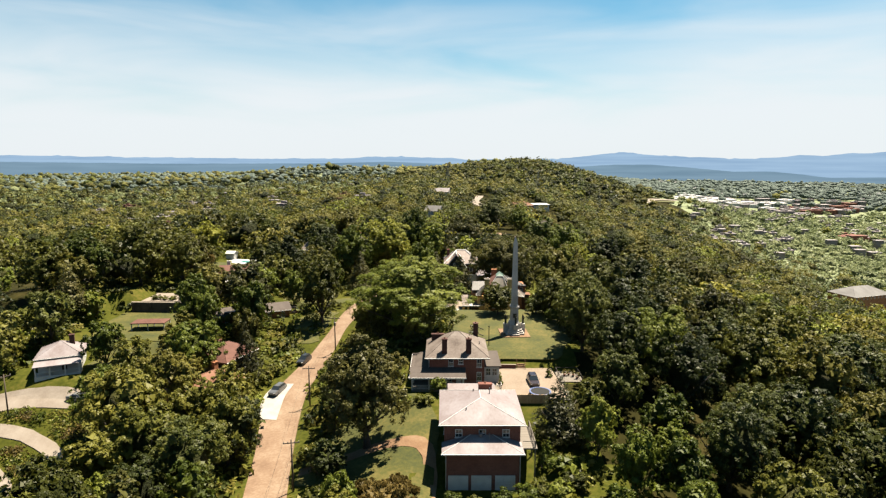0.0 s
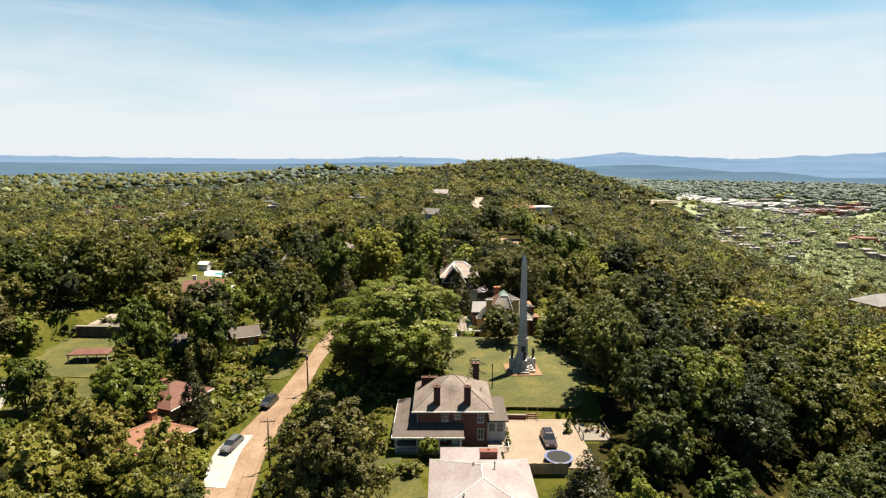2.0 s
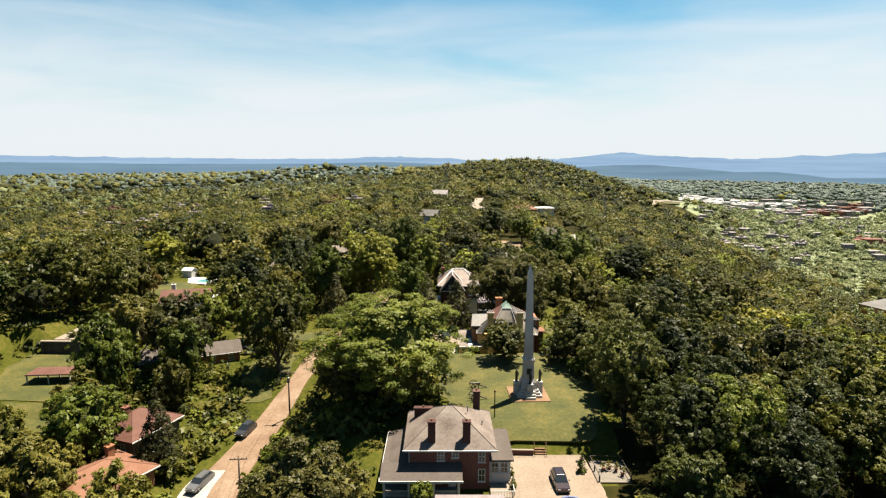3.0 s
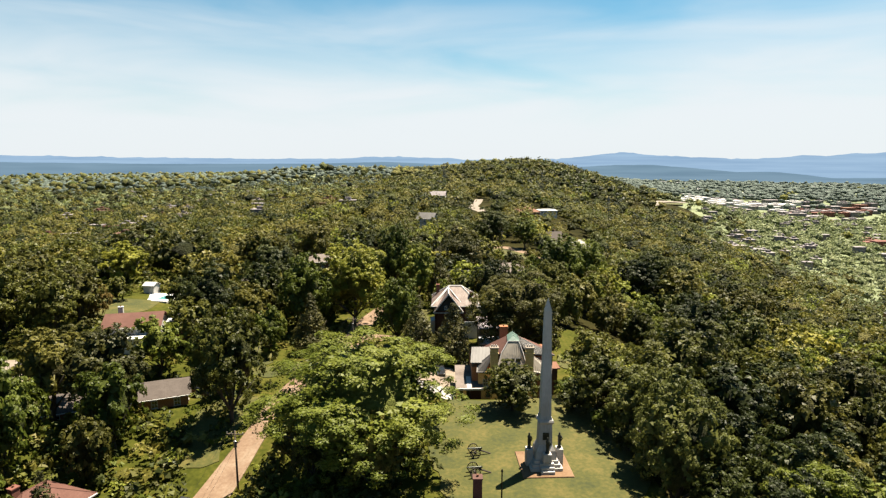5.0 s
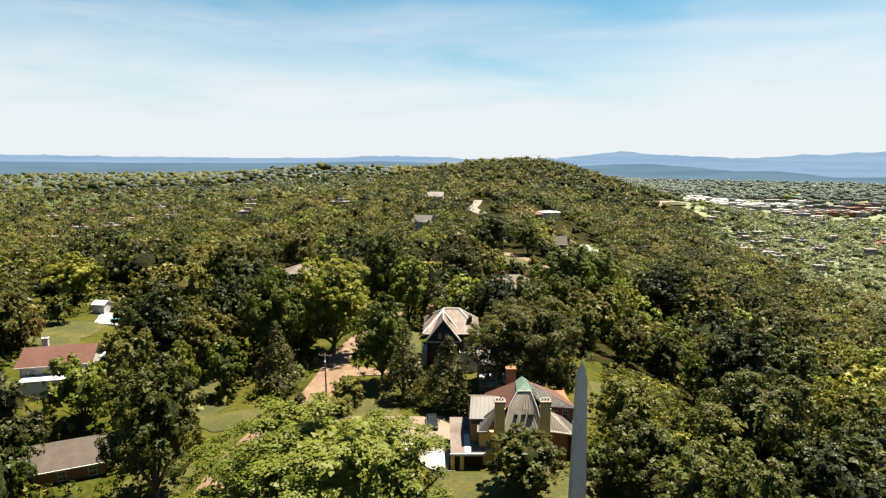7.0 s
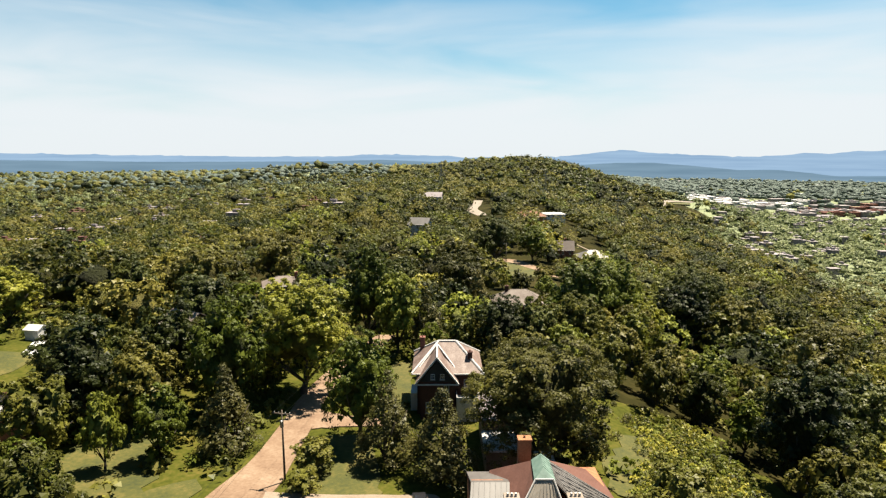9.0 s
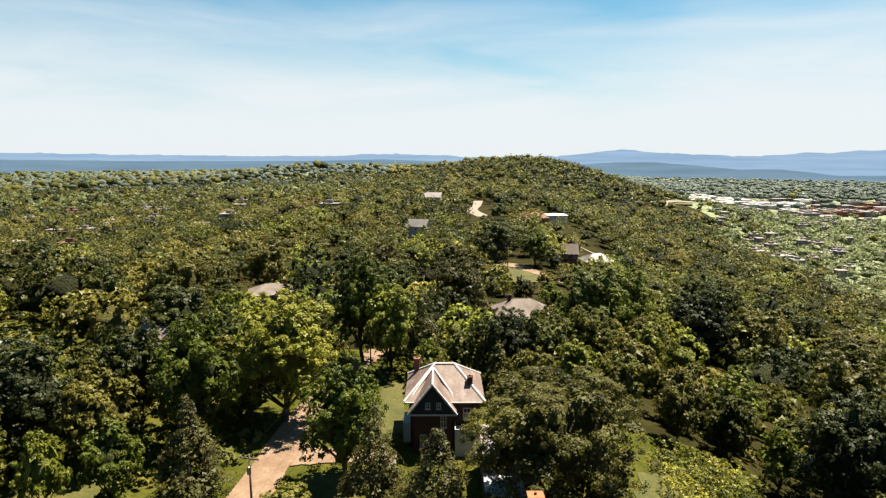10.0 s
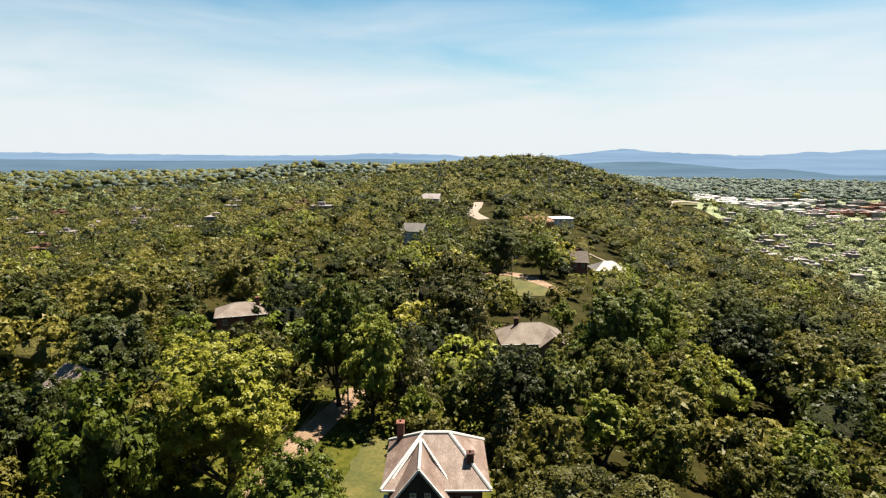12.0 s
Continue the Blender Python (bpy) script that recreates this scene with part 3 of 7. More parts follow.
def crown_mesh(name, seed, kind, radius, tall, clumps, count, size, mat, core=True, droop=0.0):
    rng = np.random.RandomState(seed)
    c, rad, out = crown_points(rng, kind, clumps)
    c = c * np.array([radius, radius, tall])
    rad = rad * radius
    pts = leaves(rng, c, rad, count, size, out, 0.9, droop, 0.45)
    n = len(pts) // 3
    verts, faces = pts, np.arange(n * 3).reshape(n, 3).tolist()
    if core:
        # bigger inner leaves behind the outer ones, so that gaps show shaded foliage
        mid = np.array([0, 0, tall * (0.35 if kind == "cone" else 0.45)])
        inner = leaves(rng, mid + (c - mid) * 0.72, rad * 1.7, count // 6, size * 2.4, out, 0.85, 0.0)
        k = len(inner) // 3
        faces = faces + (np.arange(k * 3).reshape(k, 3) + len(verts)).tolist()
        verts = np.concatenate([verts, inner])
        if kind != "cone":
            # an added solid body in darkened canopy colour stands for the shaded inside
            shade_body, skin = body_model(rng, 3)
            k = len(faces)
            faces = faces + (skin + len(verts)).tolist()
            verts = np.concatenate([verts, shade_body * np.array([radius * 0.54, radius * 0.54, tall * 0.58]) + np.array([0, 0, tall * 0.18])])
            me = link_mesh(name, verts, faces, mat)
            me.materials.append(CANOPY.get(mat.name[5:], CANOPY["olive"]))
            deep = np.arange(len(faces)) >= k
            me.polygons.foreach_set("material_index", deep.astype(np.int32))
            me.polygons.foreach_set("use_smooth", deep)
            return me
    return link_mesh(name, verts, faces, mat)


def tube(path, radii, sides=7):
    """A tapered round limb along a path."""
    verts, faces = [], []
    path = [Vector(p) for p in path]
    for n, (p, r) in enumerate(zip(path, radii)):
        way = (path[min(n + 1, len(path) - 1)] - path[max(n - 1, 0)]).normalized()
        u = way.orthogonal().normalized()
        w = way.cross(u)
        verts += [p + (u * math.cos(2 * math.pi * k / sides) + w * math.sin(2 * math.pi * k / sides)) * r for k in range(sides)]
    for n in range(len(path) - 1):
        for k in range(sides):
            k2 = (k + 1) % sides
            faces.append((n * sides + k, n * sides + k2, (n + 1) * sides + k2, (n + 1) * sides + k))
    faces.append(tuple(range(sides))[::-1])
    faces.append(tuple((len(path) - 1) * sides + k for k in range(sides)))
    return verts, faces


def join(pieces):
    verts, faces = [], []
    for v, f in pieces:
        base = len(verts)
        verts += [tuple(p) for p in v]
        faces += [tuple(i + base for i in q) for q in f]
    return verts, faces


def trunk_mesh(name, seed, radius, tall, bole, thick, limbs):
    rng = random.Random(seed)
    lean = (rng.uniform(-0.4, 0.4), rng.uniform(-0.4, 0.4))
    pieces = [tube([(0, 0, -0.6), (lean[0] * 0.2, lean[1] * 0.2, bole * 0.5), (lean[0], lean[1], bole), (lean[0] * 1.6, lean[1] * 1.6, tall * 0.85)], [thick * 1.35, thick, thick * 0.8, thick * 0.12])]
    for n in range(limbs):
        a = 2 * math.pi * (n + rng.uniform(-0.3, 0.3)) / limbs
        z0 = bole * rng.uniform(0.8, 1.25)
        far = radius * rng.uniform(0.55, 0.8)
        z1 = z0 + (tall - z0) * rng.uniform(0.35, 0.75)
        pieces.append(tube([(lean[0], lean[1], z0), (far * 0.45 * math.cos(a), far * 0.45 * math.sin(a), z0 + (z1 - z0) * 0.45), (far * math.cos(a + 0.2), far * math.sin(a + 0.2), z1)], [thick * 0.5, thick * 0.34, thick * 0.1], 5))
    v, f = join(pieces)
    return link_mesh(name, v, f, BARK, True)


# kind: leaf, crown shape, radius, height, clear bole, clumps, leaf size, trunk thickness, label
KINDS = {
    "oak": ("oak", "round", 7.0, 16.0, 1.9, 130, 0.38, 0.42, "broad round-crowned oak in full green summer leaf"),
    "bright": ("bright", "round", 7.0, 16.0, 1.7, 130, 0.38, 0.40, "tall tree with bright fresh-green leaf clumps"),
    "dark": ("dark", "round", 6.6, 17.0, 1.8, 130, 0.36, 0.40, "dense dark-green broadleaf tree"),
    "olive": ("olive", "round", 6.6, 15.0, 1.8, 130, 0.38, 0.40, "olive-green hardwood tree with drying leaves"),
    "yellow": ("yellow", "round", 7.0, 18.0, 1.8, 130, 0.39, 0.40, "large tree with yellow-green foliage"),
    "magnolia": ("magnolia", "round", 7.0, 15.0, 2.2, 130, 0.41, 0.45, "brownish dark-green magnolia with glossy leaves"),
    "conifer": ("conifer", "cone", 3.8, 14.0, 1.0, 70, 0.36, 0.28, "dark conical cedar tree"),
    "tall": ("dark", "tall", 5.0, 19.0, 2.1, 130, 0.36, 0.36, "slender tall dark-green tree"),
    "willow": ("willow", "round", 5.2, 8.0, 1.0, 130, 0.41, 0.26, "small drooping tree with pale brownish-green feathery leaves"),
    "shrub": ("oak", "round", 1.6, 2.2, 0.1, 28, 0.24, 0.08, "rounded green garden shrub"),
    "bush": ("bright", "round", 2.0, 2.6, 0.1, 32, 0.26, 0.08, "bright green overgrown bush"),
    "column": ("bright", "cone", 0.8, 3.4, 0.1, 26, 0.18, 0.06, "narrow upright green arborvitae"),
}
MODELS = {}


SIZES = (3.6, 5.2, 7.0, 9.5, 13.0)


def model(kind, level, n, radius):
    """Trunk and crown meshes of a kind, near a wanted size, so that leaves keep theirs. Level 0 is the finest."""
    leaf, shape, r0, h0, bole, clumps, size, thick, label = KINDS[kind]
    small = r0 < 3
    r = r0 if small else min(SIZES, key=lambda s: abs(s - radius))
    key = (kind, level, n, r)
    if key not in MODELS:
        k = r / r0
        seed = 1 + 17 * n + 101 * list(KINDS).index(kind) + int(r * 10)
        tall = h0 * k
        bole, thick = bole * k, thick * k
        clumps = int(clumps * (1.5, 1.2, 0.8)[level] * (0.4 + 0.6 * k))
        count = int((900 if small else 13500 * (r / 7.0) ** 1.8) * (1.0, 0.5, 0.1)[level])
        size = size * (0.42, 0.60, 2.0)[level]
        if r > 12:
            count, size = int(count * 1.35), size * 0.84
        body = tall - bole * 0.75
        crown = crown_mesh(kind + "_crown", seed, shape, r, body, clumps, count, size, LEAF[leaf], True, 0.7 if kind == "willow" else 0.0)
        stem = trunk_mesh(kind + "_trunk", seed, r, tall * 0.8, bole, thick, 3 if small else 6)
        MODELS[key] = (crown, stem, bole * 0.75, r, tall)
    return MODELS[key]


def tree(kind, x, y, tall, radius, level=0, n=None, sink=0.0, label="", group=""):
    pick = random.Random(int(x * 13 + y * 7))
    n = pick.randrange(3) if n is None else n
    crown, stem, base, r0, h0 = model(kind, level, n % 2, radius)
    name = "shrub" if kind in ("shrub", "bush") else "hedge_shrub" if kind == "column" else "tree"
    top = new(name)
    top.empty_display_size = 0.5
    sx, sz = radius / r0, tall / h0
    top.matrix_basis = pose(x, y, height(x, y) - sink, 0, 0, pick.uniform(0, 360)) @ Matrix.Diagonal((sx, sx * pick.uniform(0.92, 1.08), sz, 1))
    for part_name, me, z in (("trunk", stem, 0.0), ("crown", crown, base)):
        ob = new(part_name, me)
        ob.parent = top
        ob.location = (0, 0, z)
    return tagged(top, label or KINDS[kind][8], "shrub" if name != "tree" else "tree", group)

# single trees that stand out, in the street, the gardens and round the lawn
tree("bright", -7.4, 131.4, 20.4, 15.4, 0, 0, label="huge spreading tree with bright green leaf clumps beside the lawn")
tree("magnolia", -12.5, 91, 19.4, 8.8, 0, 0, label="large magnolia with dark brownish-green leaves on the front lawn")
tree("bright", -52, 119, 15, 6.4, 1, 1)
tree("oak", -32.2, 152.0, 21.0, 7.6, 0, 1)
tree("yellow", -20.5, 212, 24, 11, 0, 0)
tree("bright", -11.5, 243.0, 25, 8.6, 1, 0)
tree("bright", -4.5, 236.0, 21, 6.8, 1, 1)
tree("bright", 55.8, 274, 22, 9.0, 1, 0)
tree("yellow", 57, 252, 17, 6.0, 1, 1)
tree("yellow", 50, 240, 15, 5.6, 1, 0)
tree("olive", 33, 305, 9, 4.2, 1)
tree("bright", 40, 296, 9, 4.4, 1)
tree("bright", 28, 318, 8, 3.8, 1)
tree("olive", 44, 322, 9, 4.4, 1)
tree("willow", -84.5, 203, 8.5, 4.8, 1, 0, label="low brownish-green tree beside the pool lawn")
tree("olive", -91, 213, 8, 4.2, 1)
tree("oak", -88, 221, 7, 3.6, 1)
tree("conifer", -27, 190, 14.5, 4.8, 0, 0)
tree("dark", -52, 196, 20, 8.5, 1, 1)
tree("yellow", -98, 244, 15, 8, 1, 1)
tree("bright", -7.5, 193.5, 18.5, 7.0, 0, 2)
tree("bright", 40, 109, 18, 8.5, 0, 1)
tree("olive", 19.0, 182.0, 22, 12.4, 0, 0, label="very large olive-green hardwood overhanging the tan-brick house")
tree("oak", 14.3, 149.0, 8.6, 5.6, 0, 0)
tree("conifer", 19, 91, 11, 5.0, 0, 1)
tree("willow", -8, 73, 7, 6.0, 0, 0)
tree("oak", -95.5, 121.1, 14.7, 6.1, 1)
tree("dark", -91.8, 133.6, 14.3, 5.9, 1)
tree("bright", -64.0, 105.2, 15.4, 6.5, 1)
tree("bright", -74.5, 125.0, 11.5, 4.6, 1)
tree("oak", -39.3, 101.6, 14.5, 5.6, 0)
tree("oak", -46, 101.0, 13, 5.2, 0)
tree("dark", -33.5, 91.0, 12.5, 4.6, 0)
tree("dark", -19.4, 99.5, 9, 3.6, 0)
tree("dark", -17.2, 82.5, 8, 3.4, 0)
tree("oak", -20.5, 108, 8, 3.6, 0)
tree("oak", -93.0, 178.0, 20.4, 9.4, 1)
tree("olive", -61.2, 151.2, 16.4, 7.1, 1)
tree("olive", -52.5, 151.6, 17.5, 7.7, 1)
tree("conifer", -41.3, 119.5, 13.7, 3.6, 0)
tree("bright", -101.9, 165.4, 18.1, 8.0, 1)
tree("oak", -109.4, 159.7, 17.6, 7.8, 1)
tree("oak", -53.7, 85.9, 14.0, 5.7, 1)
tree("oak", -47.1, 88.8, 15.8, 6.7, 1)
tree("dark", -37.3, 80.5, 14.8, 6.2, 0)
tree("oak", -35.1, 90.5, 14.6, 6.0, 0)
tree("olive", -50.0, 107.8, 11.9, 4.5, 1)
tree("oak", -55.1, 77.0, 12.6, 4.9, 1)
tree("dark", -41.7, 74.3, 12.1, 4.6, 0)
tree("bright", -13.5, 71.3, 9.4, 3.1, 0)
tree("bright", 24.1, 86.3, 10.1, 3.5, 0)
tree("bright", 27.4, 77.9, 10.9, 4.0, 0)
tree("bright", 34.0, 76.5, 10.8, 3.9, 0)
tree("dark", 43.8, 83.8, 15.2, 6.4, 0)
tree("dark", 59.9, 93.3, 18.0, 8.0, 1)
tree("dark", 85.3, 119.4, 20.7, 9.5, 1)
tree("oak", 62.5, 115.1, 19.0, 8.6, 1)
tree("dark", 68.0, 88.2, 16.6, 7.2, 1)
tree("bright", 32.1, 66.8, 11.2, 4.1, 0)
tree("oak", 47.2, 72.1, 13.8, 5.6, 1)
tree("bright", 22.1, 67.8, 9.5, 3.1, 0)
tree("oak", 40.0, 148.0, 19.0, 9.4, 0)
tree("oak", 27.6, 147.5, 10.5, 5.6, 0)
tree("dark", 31.5, 138.5, 12, 5.2, 0)
tree("dark", 38.7, 128.3, 12.6, 4.9, 0)
tree("oak", 29.6, 160.5, 11.5, 5.4, 0)
tree("bright", 41.3, 253.5, 22.2, 10.4, 1)
tree("dark", 97.3, 323.0, 25.6, 12.3, 1)
tree("olive", 92.8, 235.7, 22.0, 10.5, 1)
tree("olive", 55.5, 141.1, 18.0, 7.5, 1)
tree("olive", 75.6, 159.5, 19.2, 8.6, 1)
tree("dark", 60.5, 153.2, 17.3, 7.6, 1)
tree("dark", 29.1, 368.2, 25.8, 12.5, 1)
tree("bright", 48.6, 379.0, 18.0, 8.0, 1)
tree("olive", 11.0, 277.3, 19.5, 8.9, 1)
tree("bright", -35.8, 187.4, 12.0, 4.4, 0)
tree("dark", -49.5, 238.1, 19.8, 9.0, 1)
tree("olive", -84.0, 197.0, 15.5, 6.5, 1)
tree("oak", -93.0, 185.0, 14.0, 5.7, 1)
tree("conifer", -2.4, 185.5, 15.0, 4.8, 0, 1)
tree("olive", -43.2, 197.6, 15.2, 6.4, 1)
tree("oak", -64.0, 213.5, 11.5, 6.0, 1)
tree("bright", -42.2, 184.0, 12.0, 3.2, 0)
tree("bright", -44.4, 171.3, 11.0, 4.0, 0)
tree("dark", -0.3, 249.1, 15.3, 6.5, 1)
tree("oak", -12.4, 182.8, 5.6, 3.3, 0)
tree("conifer", 5.4, 180.6, 13.5, 5.4, 0, 0, label="broad dense olive-dark cedar beside the house")
tree("dark", 18.0, 231.0, 16.5, 7.0, 0)
tree("oak", 36.5, 236.3, 16, 7.0, 0)
tree("dark", 31.5, 131, 16, 5.5, 0)
tree("dark", 29.6, 121.0, 18, 6.4, 0)
tree("dark", 32.5, 115.5, 12, 4.4, 0)
tree("dark", 33.0, 106.5, 16, 6.4, 0)
tree("dark", 39.5, 114.0, 18, 7.2, 0)
tree("dark", 31.0, 98.5, 12, 4.8, 0)
tree("dark", 43.5, 102.0, 17, 6.8, 0)
tree("dark", 50.5, 93.0, 15, 6.2, 0)
tree("olive", -71.0, 174.0, 9, 4.4, 1)
tree("conifer", -96.0, 148.5, 14, 5.0, 1)
tree("olive", -100.0, 157.0, 14, 6.0, 1)
tree("bright", -92.5, 151.0, 9, 4.2, 1)
tree("olive", 52.9, 247.9, 15.3, 6.4, 1)
tree("olive", 45.9, 211.5, 11.8, 4.4, 1)
tree("bright", 60.5, 222.5, 15.0, 7.0, 0)
tree("bright", 58.7, 203.5, 10.9, 4.0, 1)
tree("olive", 67.2, 204.6, 15.4, 6.5, 1)
tree("dark", 75.0, 270.6, 22.7, 10.7, 1)
tree("olive", 121.1, 277.5, 22.0, 10.5, 1)
tree("dark", 83.3, 211.5, 20.0, 8.0, 1)
tree("dark", 87, 286, 26, 9.0, 1)
tree("olive", 59.8, 181.6, 14.2, 5.9, 1)
tree("conifer", 2.3, 234.5, 17.5, 4.8, 1)
tree("dark", -6.7, 297.1, 15.2, 6.4, 1)
tree("olive", 20.8, 213.1, 13.2, 5.3, 1)
tree("olive", 42.3, 226.6, 14.6, 6.0, 1)
tree("olive", 90.5, 269.8, 22.0, 10.3, 1)
tree("dark", -75.4, 258.0, 16.0, 6.9, 1)
tree("olive", -62.1, 269.9, 19.4, 8.8, 1)
tree("olive", -51.1, 307.7, 21.0, 9.7, 1)
tree("conifer", 15.8, 269.0, 15.8, 4.3, 1)
tree("oak", 123.5, 299.0, 22.0, 10.5, 1)
tree("olive", 10.7, 327.2, 19.8, 9.0, 1)

# ---- the woods ----
STREET_MID = [((a[0] + b[0]) / 2, (a[1] + b[1]) / 2) for a, b in zip(STREET_L, STREET_R)]
# open ground, and gaps cleared along the camera's sight lines: centre x, y, half sizes
OPEN = [
    (15, 136, 13, 20), (5, 76, 12, 26), (2, 112, 10, 10), (17, 107, 7, 9), (-11, 90, 10, 9), (-35, 150, 5, 9),
    (-77, 146, 12, 17), (-73, 130, 8, 6), (-11, 178, 8, 24), (15, 167, 11, 10), (13.5, 186, 6, 12), (6, 206, 7, 9), (-1, 184, 6, 14), (-17, 114, 8, 13),
    (-46, 111, 8, 9), (-48, 128, 6, 6), (-78, 168, 10, 7), (-53, 162, 12, 7), (-69, 187, 9, 7), (-85, 122, 8, 9), (-81, 105, 18, 11), (-70, 96, 8, 14),
    (-81, 228, 8, 7), (-57, 232, 7, 5), (-56, 246, 7, 6), (-43, 186, 5, 14), (-4, 216, 3, 12), (-41, 284, 7, 6),
    (72, 412, 10, 12), (88, 414, 10, 12), (66, 503, 13, 12), (90, 510, 13, 12), (-7, 468, 8, 9), (-1, 636, 10, 12), (300, 392, 32, 22),
    (36, 350, 10, 34), (0, 338, 6, 12), (38, 630, 6, 90), (450, 1238, 55, 55), (-86, 214, 9, 9), (37, 190, 6, 14), (44, 193, 9, 7), (44, 180, 13, 30), (1, 162, 5, 10), (-30, 175, 6, 7),
    (34, 300, 9, 18), (34, 510, 8, 42), (88, 460, 16, 16), (420, 1120, 40, 80), (28, 273, 9, 8), (26, 254, 4, 12), (-78, 150, 14, 12), (-58, 229, 8, 7), (88, 536, 12, 12), (-74, 212, 8, 9), (-70, 200, 7, 8), (-66, 180, 8, 6), (-110, 415, 9, 40), (-245, 690, 12, 50), (-165, 800, 25, 14), (-195, 540, 7, 40),
]


def blocked(x, y, r, low=False):
    for cx, cy, hx, hy in OPEN:
        if low and (cx, cy) in ((-17, 114), (-35, 150)):
            continue
        if abs(x - cx) < hx + r * 0.6 and abs(y - cy) < hy + r * 0.6:
            return True
    for (ax, ay), (bx, by) in zip(STREET_MID, STREET_MID[1:]):
        t = max(0.0, min(1.0, ((x - ax) * (bx - ax) + (y - ay) * (by - ay)) / ((bx - ax) ** 2 + (by - ay) ** 2)))
        if y < 260 and math.hypot(x - ax - t * (bx - ax), y - ay - t * (by - ay)) < 4.2 + r * 0.9:
            return True
    return False


placed = [(o.location.x, o.location.y, 4.6) for o in scene.objects if o.name.startswith("tree") and o.type == "EMPTY"]
buckets = {}


def add_bucket(x, y, r):
    buckets.setdefault((int(x // 16), int(y // 16)), []).append((x, y, r))


def free(x, y, r):
    i, j = int(x // 16), int(y // 16)
    room = 0.90 if x > 26 else 0.80
    return all((x - a) ** 2 + (y - b) ** 2 > (room * (r + c)) ** 2 for di in (-1, 0, 1) for dj in (-1, 0, 1) for a, b, c in buckets.get((i + di, j + dj), ()))


for p in placed:
    add_bucket(*p)
rng = random.Random(5)
near_count = 0
for _ in range(14000):
    x, y = rng.uniform(-150, 130), rng.uniform(48, 300)
    if abs(x - 2) > 0.78 * y + 14:
        continue
    if math.hypot(x, max(45, y - 141)) > 100:
        continue
    r = rng.choice((5.0, 6.2, 7.5, 8.8)) if x > 26 and not (x < 48 and y < 96) else rng.choice((3.6, 4.4, 5.4, 6.6, 7.6))
    if blocked(x, y, r) or not free(x, y, r * 0.9):
        continue
    add_bucket(x, y, r * 0.9)
    mix = ("dark", "dark", "oak", "oak", "olive", "olive", "tall", "bright") if x > 18 and rng.random() < 0.9 else ("oak", "oak", "dark", "olive", "bright", "tall", "conifer", "olive")
    if 18 < x < 48 and y < 96:
        mix = ("bright", "bright", "bright", "oak")
        r = min(r, 4.2)
        tree(rng.choice(mix), x, y, r * rng.uniform(1.5, 2.1) + 1.5, r, 0, rng.randrange(3), label="low bright-green tangle of vine-covered saplings")
        continue
    if -60 < x < -20 and y > 150:
        mix = ("bright", "olive", "oak", "oak", "dark")
    if 26 < x < 62 and 140 < y < 215:
        mix = ("bright", "oak", "bright", "olive")
    if x < -18 and y < 150:
        mix = ("bright", "oak", "bright", "olive", "oak", "conifer")
    kind = rng.choice(mix)
    far = math.hypot(x, max(45, y - 141))
    level = 0 if far < 52 else 1
    if kind == "conifer":
        r *= 0.62
    tree(kind, x, y, r * (rng.uniform(1.9, 2.6) if x > 26 else rng.uniform(2.0, 2.7)) + 2, r, level, rng.randrange(3))
    near_count += 1

# farther woods, past counting: joined crowns, a lumpy body under its leaves
def woods(name, spots, leaf, count, clumps, size, seed, label, shake, body=0, fill=1.0):
    rs = np.random.RandomState(seed)
    models = [crown_points(rs, "round", clumps) for k in range(5)]
    bodies = [body_model(rs, body) for k in range(8)] if body else []
    solid, solid_tint, faces, base = [], [], [], 0
    verts, tints = [np.zeros((0, 3))], [np.zeros(0)]
    for x, y, r, h in spots:
        a = rs.uniform(0, 2 * math.pi)
        turn = np.array([[math.cos(a), -math.sin(a), 0], [math.sin(a), math.cos(a), 0], [0, 0, 1]])
        foot = np.array([x, y, height(x, y) + h * 0.12])
        own = rs.uniform(-0.28, 0.26)
        if body:
            c, f = bodies[rs.randint(8)]
            k = fill * rs.uniform(0.92, 1.08)
            solid.append((c @ turn.T) * np.array([r * k, r * k, h * 0.86 * k]) + foot)
            faces.append(f + base)
            solid_tint.append(np.full(len(c), own))
            base += len(c)
        if count:
            c, rad, out = models[rs.randint(5)]
            pts = leaves(rs, (c @ turn.T) * np.array([r, r, h * 0.8]), rad * r, count, size * r / 5.5, out @ turn.T, 0.85, 0.0, shake)
            tints.append(np.full(len(pts), own))
            verts.append(pts + foot)
    blades = np.concatenate(verts)
    n = len(blades) // 3
    faces = np.concatenate(faces + [np.arange(n * 3, dtype=np.int32).reshape(n, 3) + base]).astype(np.int32)
    verts = np.concatenate(solid + [blades])
    total = len(faces)
    me = bpy.data.meshes.new(name)
    me.vertices.add(len(verts))
    me.vertices.foreach_set("co", verts.astype(np.float32).ravel())
    me.loops.add(total * 3)
    me.loops.foreach_set("vertex_index", faces.ravel())
    me.polygons.add(total)
    me.polygons.foreach_set("loop_start", np.arange(0, total * 3, 3, dtype=np.int32))
    soft = np.arange(total) < total - n
    me.polygons.foreach_set("use_smooth", soft)
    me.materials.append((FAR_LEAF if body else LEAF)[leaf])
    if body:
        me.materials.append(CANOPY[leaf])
    me.polygons.foreach_set("material_index", soft.astype(np.int32))
    me.update(calc_edges=True)
    me.attributes.new("tint", "FLOAT", "POINT").data.foreach_set("value", np.concatenate(solid_tint + tints).astype(np.float32))
    return tagged(new(name, me), label, "trees", kind="stuff")


